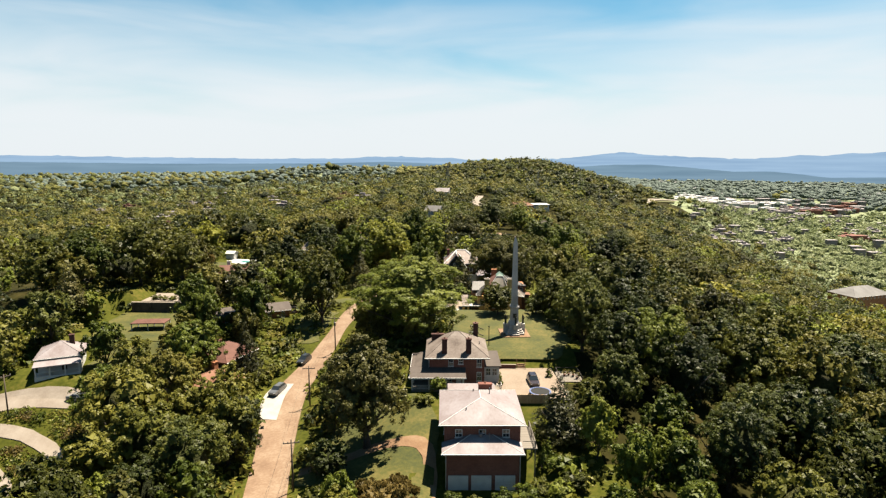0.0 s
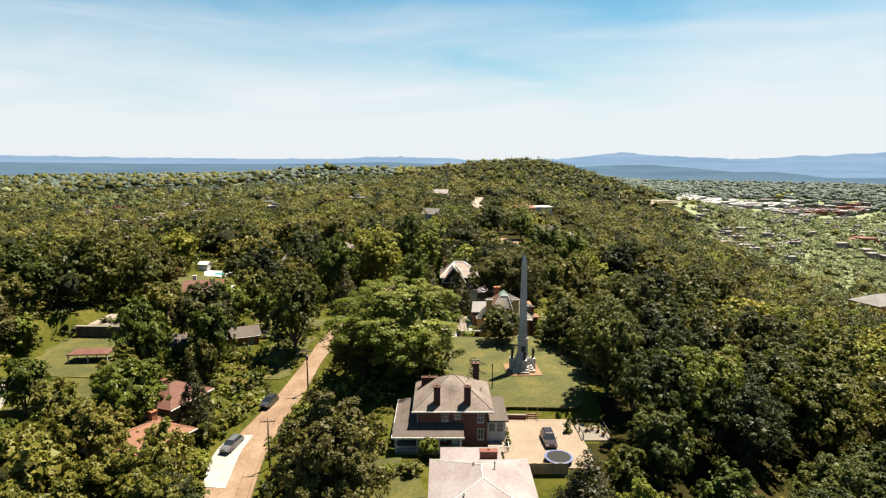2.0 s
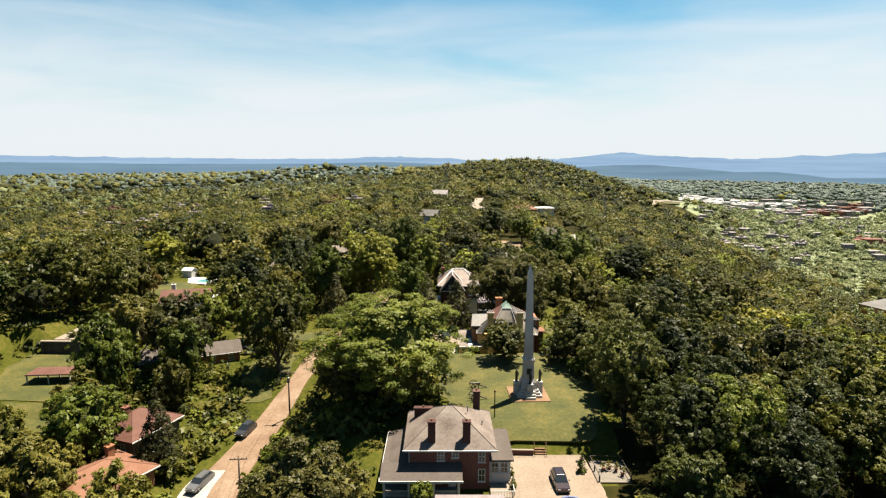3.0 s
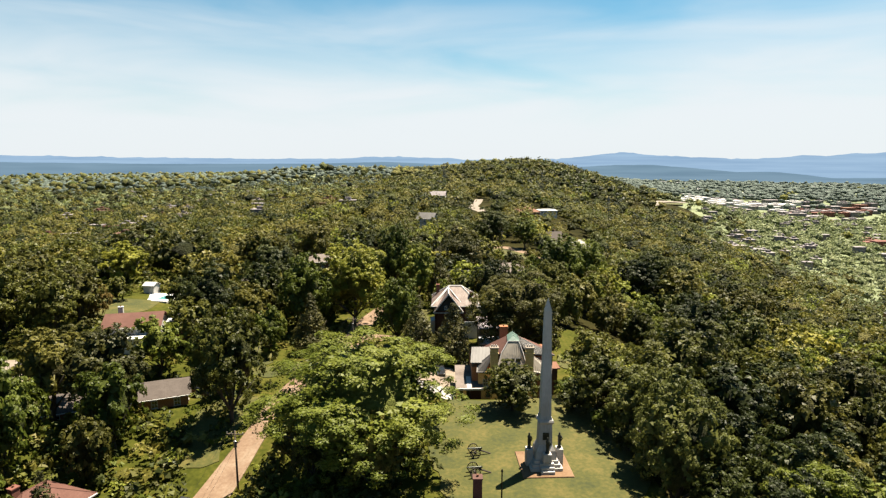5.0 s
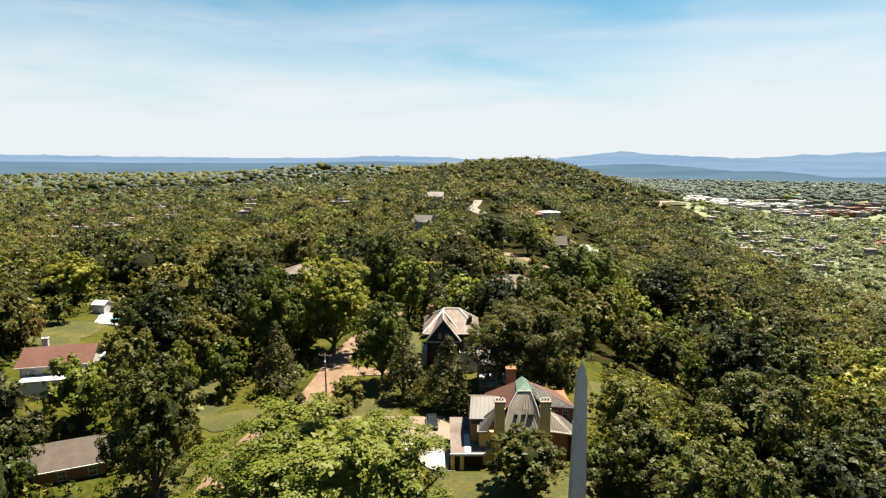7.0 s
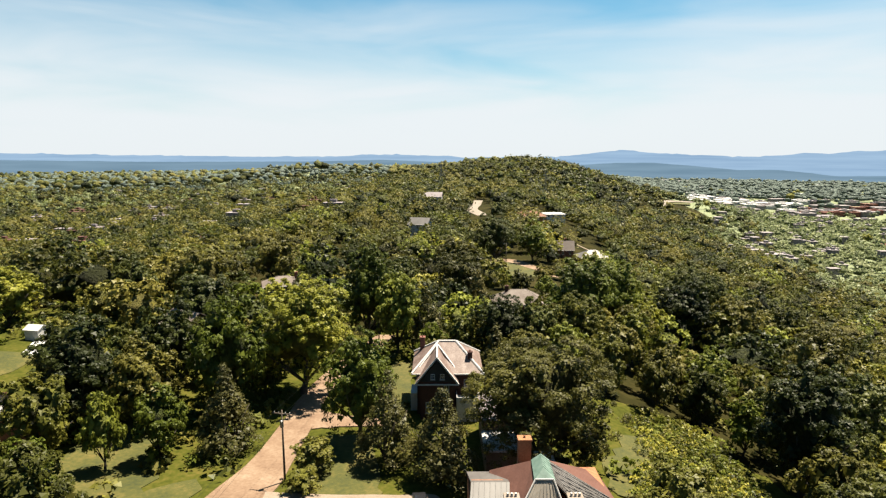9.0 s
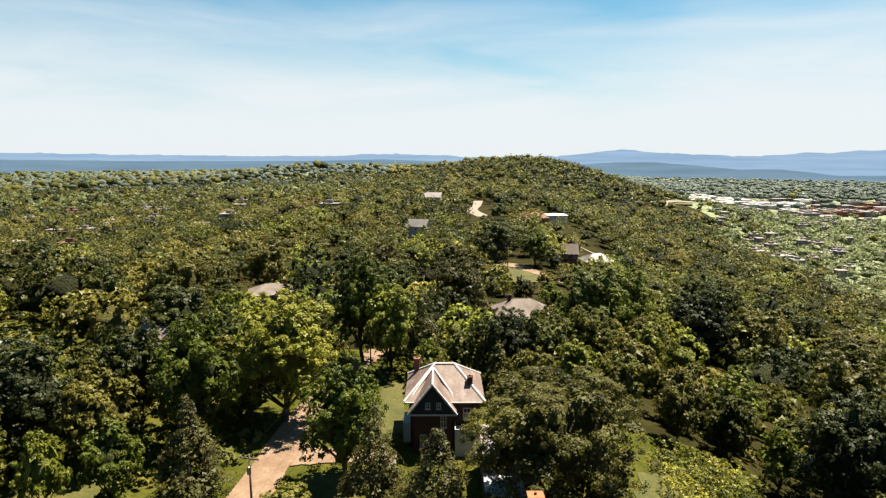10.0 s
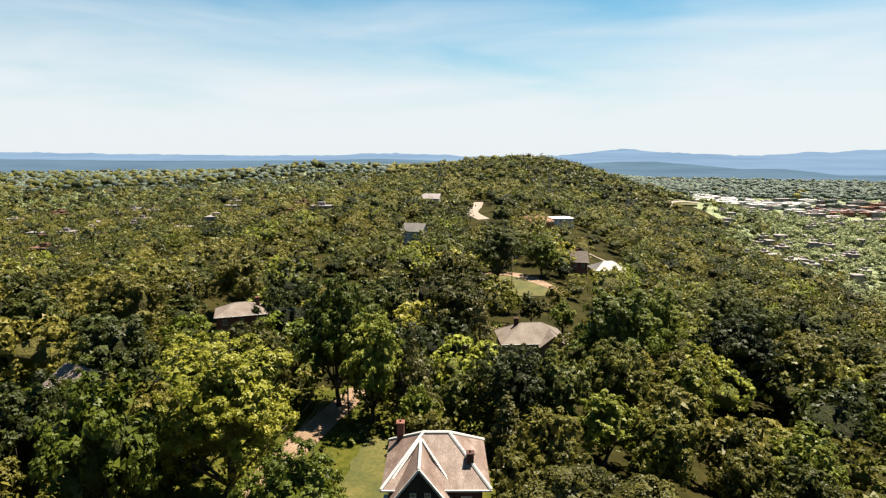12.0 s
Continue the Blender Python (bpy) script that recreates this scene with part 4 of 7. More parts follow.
def spots_between(seed, d0, d1, step, keep):
    """Tree places on a shaken grid inside the fan of land ahead between two distances."""
    rs = random.Random(seed)
    out = []
    y = 50.0
    while y < d1 + 10:
        x = -0.86 * y - 160
        while x < 0.86 * y + 160:
            px, py = x + rs.uniform(-0.45, 0.45) * step, y + rs.uniform(-0.45, 0.45) * step
            d = math.hypot(px, py)
            if d0 <= d < d1 and abs(px - 4) < 0.80 * py + 20 and math.hypot(px, max(45, py - 141)) > 100 and free(px, py, 3.0) and not blocked(px, py, 4) and keep(px, py, rs):
                out.append((px, py))
            x += step
        y += step
    return out


def mixed_woods(spots, seed, count, clumps, size, r_low, r_high, shake, names):
    rs = random.Random(seed)
    groups = {}
    for x, y in spots:
        r = rs.uniform(r_low, r_high)
        v = noise.noise(Vector((x / 60, y / 60, 0))) + rs.uniform(-0.55, 0.55)
        if 120 < x < 480 and y > 800:
            v -= 0.22
        leaf = "olive" if v > 0.26 else "oak" if v > -0.12 else "dark" if v > -0.5 else "bright" if v > -0.72 else "yellow"
        if y > 420 and leaf in ("bright", "yellow") and rs.random() < 0.7:
            leaf = "dark"
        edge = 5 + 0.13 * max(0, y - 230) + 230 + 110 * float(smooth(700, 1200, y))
        # distant trees take the leaf colours with haze painted in
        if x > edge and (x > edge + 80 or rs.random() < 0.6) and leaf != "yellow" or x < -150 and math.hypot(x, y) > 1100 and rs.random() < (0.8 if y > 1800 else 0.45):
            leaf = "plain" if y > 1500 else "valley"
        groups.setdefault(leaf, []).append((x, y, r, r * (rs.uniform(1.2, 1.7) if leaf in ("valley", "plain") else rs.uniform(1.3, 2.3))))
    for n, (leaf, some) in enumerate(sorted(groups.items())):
        woods("woodland", some, leaf, count, clumps, size, seed + n, names[0] + " in " + {"olive": "olive", "oak": "mid", "dark": "dark", "bright": "light", "valley": "pale", "plain": "haze-tinted bluish", "yellow": "yellowish"}[leaf] + " green leaf", shake, names[1], names[2])


def thin(scale, least):
    def keep(x, y, r):
        if 0.37 * y < x < 0.72 * y and 1330 < y < 1950 and r.random() < 0.85:
            return False
        if x > 250 + 0.13 * max(0, y - 230) + 110 * float(smooth(700, 1200, y)) and r.random() < 0.22:
            return False
        return noise.noise(Vector((x / scale, y / scale, 3.0))) + r.uniform(-0.15, 0.15) > least
    return keep


mixed_woods(spots_between(11, 90, 330, 13.2, thin(45, -0.50)), 20, 1000, 130, 0.36, 4.8, 9.6, 0.5, ("wooded slope of closely standing broadleaf trees", 2, 0.62))
mixed_woods(spots_between(14, 330, 560, 12.0, thin(60, -0.48)), 21, 300, 100, 0.40, 4.8, 8.6, 0.45, ("wooded ridge of closely standing broadleaf trees", 2, 0.70))
mixed_woods(spots_between(12, 560, 1000, 13.0, thin(80, -0.45)), 22, 90, 60, 0.64, 5.0, 9.0, 0.5, ("distant woods of rounded broadleaf crowns", 2, 0.80))
mixed_woods(spots_between(13, 1000, 1800, 16.0, thin(130, -0.42)), 23, 32, 26, 1.1, 6.0, 10.0, 0.4, ("far woods of rounded crowns covering hill and plain", 1, 0.92))
mixed_woods(spots_between(15, 1800, 3650, 23.5, thin(220, -0.38)), 24, 0, 16, 1.5, 9.0, 14.0, 0.3, ("farthest woods thinning out towards the horizon", 1, 1.25))

# low growth between the trees of the ridge
rs = random.Random(31)
low = {}
for _ in range(9000):
    x, y = rs.uniform(-110, 95), rs.uniform(50, 300)
    if abs(x - 2) > 0.78 * y + 10 or blocked(x, y, 0.5, True) or (x > 24 and rs.random() < 0.92) or (y > 150 and rs.random() < 0.5):
        continue
    low.setdefault(rs.choice(("oak", "bright", "olive", "dark")), []).append((x, y, rs.uniform(1.0, 2.4), rs.uniform(0.8, 2.6)))
for n, (leaf, some) in enumerate(sorted(low.items())):
    woods("undergrowth", some, leaf, 46, 12, 1.35, 50 + n, "low leafy undergrowth and saplings under the trees", 0.4)

# vines and scrub over the clearing behind the tan-brick house
scrub = {"bright": [], "yellow": [], "oak": []}
for _ in range(460):
    x, y = rs.uniform(27, 54), rs.uniform(163, 206)
    if abs(x - (38 + 0.30 * (y - 168))) > 9.5:
        continue
    scrub[rs.choice(("bright", "bright", "yellow", "oak", "oak"))].append((x, y, rs.uniform(1.0, 2.6), rs.uniform(0.8, 3.2)))
for n, (leaf, some) in enumerate(sorted(scrub.items())):
    woods("scrub", some, leaf, 110, 16, 0.55, 90 + n, "bright green vines and scrub over a sunny clearing", 0.5)

# weeds, green and rust-coloured, on the banks between the loops of the lane
LANES = [(-98, 109), (-88, 107.6), (-78, 105.8), (-70, 100.6), (-65.6, 92.6), (-67.6, 82)], [(-90, 100), (-80.5, 97.8), (-75.4, 92.7), (-75.4, 84)], [(-100, 111.5), (-84, 114.6), (-68, 113.8)]
weeds = {"willow": [], "bright": [], "olive": []}
for _ in range(2600):
    x, y = rs.uniform(-102, -66), rs.uniform(80, 113)
    near = 9.0
    for lane in LANES:
        for (ax, ay), (bx, by) in zip(lane, lane[1:]):
            t = max(0.0, min(1.0, ((x - ax) * (bx - ax) + (y - ay) * (by - ay)) / ((bx - ax) ** 2 + (by - ay) ** 2)))
            near = min(near, math.hypot(x - ax - t * (bx - ax), y - ay - t * (by - ay)))
    if near < 2.6 or noise.noise(Vector((x / 9, y / 9, 7))) < -0.25:
        continue
    leaf = "willow" if noise.noise(Vector((x / 5, y / 5, 2))) > 0.12 else rs.choice(("bright", "bright", "olive"))
    weeds[leaf].append((x, y, rs.uniform(0.5, 1.2), rs.uniform(0.4, 1.0)))
for n, (leaf, some) in enumerate(sorted(weeds.items())):
    woods("weeds", some, leaf, 26, 8, 1.1, 70 + n, "tangled " + {"willow": "rust-brown", "bright": "fresh green", "olive": "olive"}[leaf] + " weeds on the roadside bank", 0.5)

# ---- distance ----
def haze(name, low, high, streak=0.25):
    """A glowing plain backdrop colour for far hills, aerial haze painted in, a little streaky."""
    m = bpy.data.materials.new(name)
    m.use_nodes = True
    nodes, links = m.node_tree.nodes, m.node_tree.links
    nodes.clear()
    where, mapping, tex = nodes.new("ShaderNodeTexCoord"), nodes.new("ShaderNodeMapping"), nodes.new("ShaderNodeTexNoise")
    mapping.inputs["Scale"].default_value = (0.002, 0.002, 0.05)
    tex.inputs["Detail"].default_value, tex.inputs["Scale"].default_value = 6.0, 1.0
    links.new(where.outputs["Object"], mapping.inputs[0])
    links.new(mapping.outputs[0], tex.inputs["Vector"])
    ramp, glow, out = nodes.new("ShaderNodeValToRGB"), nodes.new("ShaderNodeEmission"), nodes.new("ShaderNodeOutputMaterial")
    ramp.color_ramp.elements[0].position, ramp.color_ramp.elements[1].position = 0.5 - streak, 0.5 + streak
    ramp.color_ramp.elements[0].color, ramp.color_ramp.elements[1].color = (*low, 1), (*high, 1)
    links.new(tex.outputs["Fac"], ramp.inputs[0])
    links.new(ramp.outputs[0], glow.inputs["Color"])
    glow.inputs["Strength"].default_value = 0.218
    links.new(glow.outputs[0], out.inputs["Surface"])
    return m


def ridge(name, far, profile, foot, mat, label, rough=3.0, seed=1):
    """A far hill line: heights over an arc round the start, with a slope down to its foot."""
    verts, faces = [], []
    n = 260
    keys = sorted(profile)
    for k in range(n + 1):
        a = -52 + 104 * k / n
        z = float(np.interp(a, keys, [profile[q] for q in keys])) + rough * noise.noise(Vector((a * 0.6, seed, 0))) + rough * 0.8 * noise.noise(Vector((a * 3.1, seed, 5)))
        x, y = math.sin(radians(a)), math.cos(radians(a))
        verts += [(x * far * 0.97, y * far * 0.97, foot), (x * far * 0.985, y * far * 0.985, foot + (z - foot) * 0.6), (x * far, y * far, z), (x * far * 1.01, y * far * 1.01, foot)]
        if k:
            b = 4 * k
            faces += [(b - 4 + q, b + q, b + q + 1, b - 3 + q) for q in range(3)]
    return tagged(new(name, link_mesh(name, verts, faces, mat, True)), label, "hills", kind="structure")


def along(far, *rows):
    """Heights of a hill line at a distance from its bearing and its angle over the level, in degrees."""
    return {a: EYE + far * math.tan(radians(e)) for a, e in rows}


ridge("backdrop_far_hills", 4700, along(4700, (-52, 0.10), (-36.9, 0.10), (-27, -0.05), (-16, -0.22), (-8.5, -0.16), (-7.5, -0.02), (-4, -0.02), (-0.5, -0.12), (3, -0.3), (11, -0.22), (14, 0.10), (16.5, 0.42), (19, 0.12), (24, -0.1), (27, -0.2), (31, 0.05), (35, 0.22), (37, 0.38), (45, 0.5), (52, 0.5)), -120, haze("haze_pale_blue", (0.28, 0.43, 0.62), (0.40, 0.57, 0.76)), "glowing mountain backdrop on the horizon, pale blue haze painted in", 9.0)
ridge("backdrop_near_hills", 3700, along(3700, (-52, -0.35), (-37, -0.40), (-25, -0.62), (-12, -0.65), (-5, -0.50), (2, -0.8), (13, -0.95), (16, -0.75), (19, -0.72), (22, -0.95), (26, -1.3), (29, -1.25), (33, -1.7), (37, -1.6), (52, -1.3)), -130, haze("haze_blue", (0.17, 0.275, 0.37), (0.26, 0.39, 0.50)), "glowing backdrop of the distant wooded plain, blue-grey haze painted in", 2.0, 4)

# ---- building blocks for the things ----
def thing(name, x, y, z, turn=0.0, label="", category="", group=""):
    ob = new(name)
    ob.empty_display_size = 0.5
    ob.matrix_basis = pose(x, y, z, 0, 0, turn)
    return tagged(ob, label, category, group)


def part(name, shape, mat, parent, label="", smooth_faces=False):
    verts, faces = shape
    ob = new(name, link_mesh(name, verts, faces, mat, smooth_faces))
    ob.parent = parent
    return tagged(ob, label)


def box(x0, x1, y0, y1, z0, z1, cut=0.0):
    """A block; cut takes its upright and top edges off."""
    if not cut:
        v = [(x, y, z) for z in (z0, z1) for x, y in ((x0, y0), (x1, y0), (x1, y1), (x0, y1))]
        return v, [(3, 2, 1, 0), (4, 5, 6, 7), (0, 1, 5, 4), (1, 2, 6, 5), (2, 3, 7, 6), (3, 0, 4, 7)]
    c = min(cut, abs(x1 - x0) * 0.4, abs(y1 - y0) * 0.4)

    def ring(i, z):
        return [(x0 + c + i, y0 + i, z), (x1 - c - i, y0 + i, z), (x1 - i, y0 + c + i, z), (x1 - i, y1 - c - i, z), (x1 - c - i, y1 - i, z), (x0 + c + i, y1 - i, z), (x0 + i, y1 - c - i, z), (x0 + i, y0 + c + i, z)]

    d = min(c, abs(z1 - z0) * 0.4)
    v = ring(0, z0) + ring(0, z1 - d) + ring(c * 0.7, z1)
    f = [tuple(range(7, -1, -1)), tuple(range(16, 24))]
    for j in (0, 8):
        f += [(j + k, j + (k + 1) % 8, j + 8 + (k + 1) % 8, j + 8 + k) for k in range(8)]
    return v, f


def hip_roof(x0, x1, y0, y1, z, rise, thick=0.22, short=0.0):
    """A hipped roof with a fascia under it; the ridge runs along the longer side."""
    w, d = x1 - x0, y1 - y0
    if w >= d:
        s = d / 2 - short
        r0, r1 = (x0 + s, (y0 + y1) / 2), (x1 - s, (y0 + y1) / 2)
    else:
        s = w / 2 - short
        r0, r1 = ((x0 + x1) / 2, y0 + s), ((x0 + x1) / 2, y1 - s)
    b = [(x0, y0), (x1, y0), (x1, y1), (x0, y1)]
    v = [(*q, z - thick) for q in b] + [(*q, z) for q in b] + [(*r0, z + rise), (*r1, z + rise)]
    f = [(3, 2, 1, 0)] + [(k, (k + 1) % 4, 4 + (k + 1) % 4, 4 + k) for k in range(4)]
    f += [(4, 5, 9, 8), (5, 6, 9), (6, 7, 8, 9), (7, 4, 8)] if w >= d else [(4, 5, 8), (5, 6, 9, 8), (6, 7, 9), (7, 4, 8, 9)]
    return v, f


def hip_caps(x0, x1, y0, y1, z, rise, r=0.10, short=0.0):
    v, _ = hip_roof(x0, x1, y0, y1, z, rise, 0.2, short)
    w, d = x1 - x0, y1 - y0
    pairs = [(4, 8), (5, 9), (6, 9), (7, 8), (8, 9)] if w >= d else [(4, 8), (5, 8), (6, 9), (7, 9), (8, 9)]
    return [tube([v[a], v[b]], [r, r], 6) for a, b in pairs]


def gable_roof(x0, x1, y0, y1, z, rise, axis="x", thick=0.2):
    """Two slopes of some thickness; axis is the way the ridge runs."""
    if axis == "x":
        m = (y0 + y1) / 2
        top = [(x0, y0, z), (x1, y0, z), (x1, m, z + rise), (x0, m, z + rise), (x1, y1, z), (x0, y1, z)]
    else:
        m = (x0 + x1) / 2
        top = [(x0, y1, z), (x0, y0, z), (m, y0, z + rise), (m, y1, z + rise), (x1, y0, z), (x1, y1, z)]
    v = top + [(x, y, q - thick) for x, y, q in top]
    f = [(0, 1, 2, 3), (3, 2, 4, 5), (9, 8, 7, 6), (11, 10, 8, 9), (0, 6, 7, 1), (4, 10, 11, 5), (1, 7, 8, 2), (2, 8, 10, 4), (5, 11, 9, 3), (3, 9, 6, 0)]
    return v, f


def gable_wall(x0, x1, y0, y1, z, rise, axis="x"):
    """The triangle of wall under both ends of a gable roof, as one block."""
    if axis == "x":
        m = (y0 + y1) / 2
        v = [(x0, y0, z), (x1, y0, z), (x1, y1, z), (x0, y1, z), (x0, m, z + rise), (x1, m, z + rise)]
        return v, [(3, 2, 1, 0), (0, 1, 5, 4), (2, 3, 4, 5), (3, 0, 4), (1, 2, 5)]
    m = (x0 + x1) / 2
    v = [(x0, y0, z), (x1, y0, z), (x1, y1, z), (x0, y1, z), (m, y0, z + rise), (m, y1, z + rise)]
    return v, [(3, 2, 1, 0), (0, 1, 4), (2, 3, 5), (1, 2, 5, 4), (3, 0, 4, 5)]


def shed_roof(x0, x1, y0, y1, z_front, z_back, thick=0.18):
    v = [(x0, y0, z_front), (x1, y0, z_front), (x1, y1, z_back), (x0, y1, z_back)]
    v += [(x, y, z - thick) for x, y, z in v]
    return v, [(0, 1, 2, 3), (7, 6, 5, 4), (0, 4, 5, 1), (1, 5, 6, 2), (2, 6, 7, 3), (3, 7, 4, 0)]


def turned(shape, cx, cy, degrees):
    c, s = math.cos(radians(degrees)), math.sin(radians(degrees))
    v = [(cx + (x - cx) * c - (y - cy) * s, cy + (x - cx) * s + (y - cy) * c, z) for x, y, z in shape[0]]
    return v, shape[1]


def window(parent, side, along, at, z, wide, tall, bars=True):
    """A sash window on a wall that faces side ('-y', '+x', '-x'), at its place along the wall: frame > pane, sill."""
    def put(shape):
        v, f = shape
        if side == "-y":
            return [(along + a, at - o, z + q) for a, o, q in v], f
        if side == "+x":
            return [(at + o, along + a, z + q) for a, o, q in v], [tuple(reversed(k)) for k in f]
        return [(at - o, along - a, z + q) for a, o, q in v], [tuple(reversed(k)) for k in f]

    w, t = wide / 2, 0.10
    bits = [box(-w, -w + t, 0, 0.07, 0, tall), box(w - t, w, 0, 0.07, 0, tall), box(-w + t, w - t, 0, 0.07, 0, t), box(-w + t, w - t, 0, 0.07, tall - t, tall), box(-w + t, w - t, 0, 0.06, tall / 2 - 0.04, tall / 2 + 0.04)]
    if bars:
        bits.append(box(-0.03, 0.03, 0, 0.05, t, tall - t))
    frame_ob = part("window", put(join(bits)), WHITE, parent, "white-framed sash window")
    part("pane", put(box(-w + t, w - t, 0, 0.025, t, tall - t)), GLASS, frame_ob)
    part("sill", put(box(-w - 0.08, w + 0.08, 0, 0.14, -0.10, 0)), WHITE, frame_ob)
    return frame_ob


def chimney(parent, x, y, w, d, z0, z1, mat, label=""):
    stack = part("chimney", box(x - w / 2, x + w / 2, y - d / 2, y + d / 2, z0, z1, 0.02), mat, parent, label)
    part("cap", box(x - w / 2 - 0.08, x + w / 2 + 0.08, y - d / 2 - 0.08, y + d / 2 + 0.08, z1 + 0.004, z1 + 0.16, 0.03), mat, stack)
    part("flue", tube([(x, y, z1 + 0.16), (x, y, z1 + 0.42)], [0.14, 0.12], 8), TERRACOTTA, stack)
    return stack


def vent_pipe(parent, x, y, z, tall=0.6):
    part("vent_pipe", join([tube([(x, y, z - 0.3), (x, y, z + tall)], [0.07, 0.07], 8), tube([(x, y, z + tall), (x, y, z + tall + 0.12)], [0.13, 0.10], 8)]), METAL, parent)


# ---- the brick house with the garages ----
def garage_house():
    h = thing("house", 0, 0, -8.7, 0, "two-storey red-brick house with pale hipped roofs and white garage doors", "house")
    g = 8.7
    part("wall", box(0.2, 11.8, 84.6, 96.6, -5 + g, 0.45 + g), RED_BRICK, h)
    part("wall", box(0.5, 11.3, 81.6, 84.6, 0, -2.75 + g), RED_BRICK, h)
    part("wall", box(0.5, 11.3, 84.6, 96.4, 0, -5 + g), RED_BRICK, h)
    a = (-0.6, 12.5, 83.8, 97.2, 0.6 + g, 2.1)
    roof = part("roof", hip_roof(*a, 0.25, 1.4), ROOF_PALE, h, "pale stained hipped roof with light hip lines")
    for cap in hip_caps(*a, 0.07, 1.4):
        part("ridge_cap", cap, MEMBRANE, roof)
    # front wing roof, leaning on the main wall
    z0, z1 = -2.6 + g, -1.35 + g
    v = [(-0.2, 80.9, z0 - 0.2), (12.0, 80.9, z0 - 0.2), (12.0, 84.58, z0 - 0.2), (-0.2, 84.58, z0 - 0.2), (-0.2, 80.9, z0), (12.0, 80.9, z0), (12.0, 84.58, z0), (-0.2, 84.58, z0), (4.2, 84.58, z1), (7.6, 84.58, z1)]
    low = part("roof", (v, [(3, 2, 1, 0), (0, 1, 5, 4), (1, 2, 6, 5), (3, 0, 4, 7), (4, 5, 9, 8), (5, 6, 9), (7, 4, 8), (2, 3, 7, 8, 9, 6)]), ROOF_PALE, h, "pale stained lean-to hipped roof over the garages")
    part("ridge_cap", tube([v[4], v[8]], [0.06, 0.06], 6), MEMBRANE, low)
    part("ridge_cap", tube([v[5], v[9]], [0.06, 0.06], 6), MEMBRANE, low)
    part("gutter", join([box(-0.3, 12.1, 80.74, 80.9, z0 - 0.16, z0 - 0.02), box(-0.7, 12.6, 83.62, 83.8, 0.42 + g, 0.56 + g)]), WHITE, h, "white eaves gutter")
    part("downpipe", join([tube([(0.42, 81.5, 0.1), (0.42, 81.5, z0 - 0.1)], [0.05, 0.05], 6)]), WHITE, h)
    part("downpipe", join([tube([(11.42, 81.5, 0.1), (11.42, 81.5, z0 - 0.1)], [0.05, 0.05], 6)]), WHITE, h)
    for x0 in (0.75, 4.2, 7.75):
        door = part("garage_door", box(x0, x0 + 3.0, 81.50, 81.6, 0.02, 2.35), WHITE, h, "white panelled garage door")
        for r in range(4):
            for c in range(4):
                part("panel", box(x0 + 0.1 + c * 0.72, x0 + 0.72 + c * 0.72, 81.475, 81.5, 0.1 + r * 0.56, 0.58 + r * 0.56), WHITE, door)
    for x in (2.4, 6.0, 9.6):
        window(h, "-y", x, 84.6, 0.2 + g - 2.0, 1.1, 1.3)
    for y in (87, 91, 94.5):
        window(h, "+x", y, 11.8, -2.2 + g, 1.1, 1.5)
        window(h, "-x", y, 0.2, -2.2 + g, 1.1, 1.5)
    # flat-roofed part behind
    part("wall", box(1.0, 9.0, 96.8, 101.2, -4 + g, -0.1 + g), WHITE, h, "white-painted rear wall")
    part("roof", box(0.8, 9.2, 97.3, 101.4, -0.1 + g, 0.16 + g, 0.05), ROOF_PALE, h, "flat pale grey roof")
    chimney(h, 7.3, 97.7, 2.3, 0.9, -3 + g, 1.5 + g, RED_BRICK, "broad red-brick chimney")
    vent_pipe(h, 7.6, 91.8, 2.4 + g, 0.7)
    vent_pipe(h, 5.0, 92.5, 2.2 + g, 0.4)
    vent_pipe(h, 3.6, 86.6, 1.6 + g, 0.35)
    turbine = part("roof_vent", join([tube([(5.7, 84.0, z1 - 0.15), (5.7, 84.0, z1 + 0.25)], [0.16, 0.16], 10), tube([(5.7, 84.0, z1 + 0.2), (5.7, 84.0, z1 + 0.42), (5.7, 84.0, z1 + 0.6)], [0.30, 0.34, 0.12], 10)]), METAL, h, "round metal roof vent")
    vent_pipe(h, 7.0, 83.7, z1 - 0.1, 0.6)
    # side deck
    deck = part("deck", box(11.9, 14.2, 83.0, 90.5, -3.0 + g, -2.8 + g), GREY_WOOD, h, "weathered timber side deck on posts")
    for x, y in ((13.9, 83.3), (13.9, 87), (13.9, 90.2)):
        part("post", box(x - 0.08, x + 0.08, y - 0.08, y + 0.08, -9 + g, -1.75 + g), GREY_WOOD, deck)
    part("rail", join([box(12.0, 13.9, 83.26, 83.34, -1.85 + g, -1.75 + g), box(13.86, 13.94, 83.3, 90.2, -1.85 + g, -1.75 + g), box(13.86, 13.94, 83.3, 90.2, -2.35 + g, -2.28 + g)]), GREY_WOOD, deck)
    for k in range(17):
        y = 83.6 + k * 0.385
        part("baluster", box(13.88, 13.92, y - 0.02, y + 0.02, -2.8 + g, -1.85 + g), GREY_WOOD, deck)
    return h


garage_house()


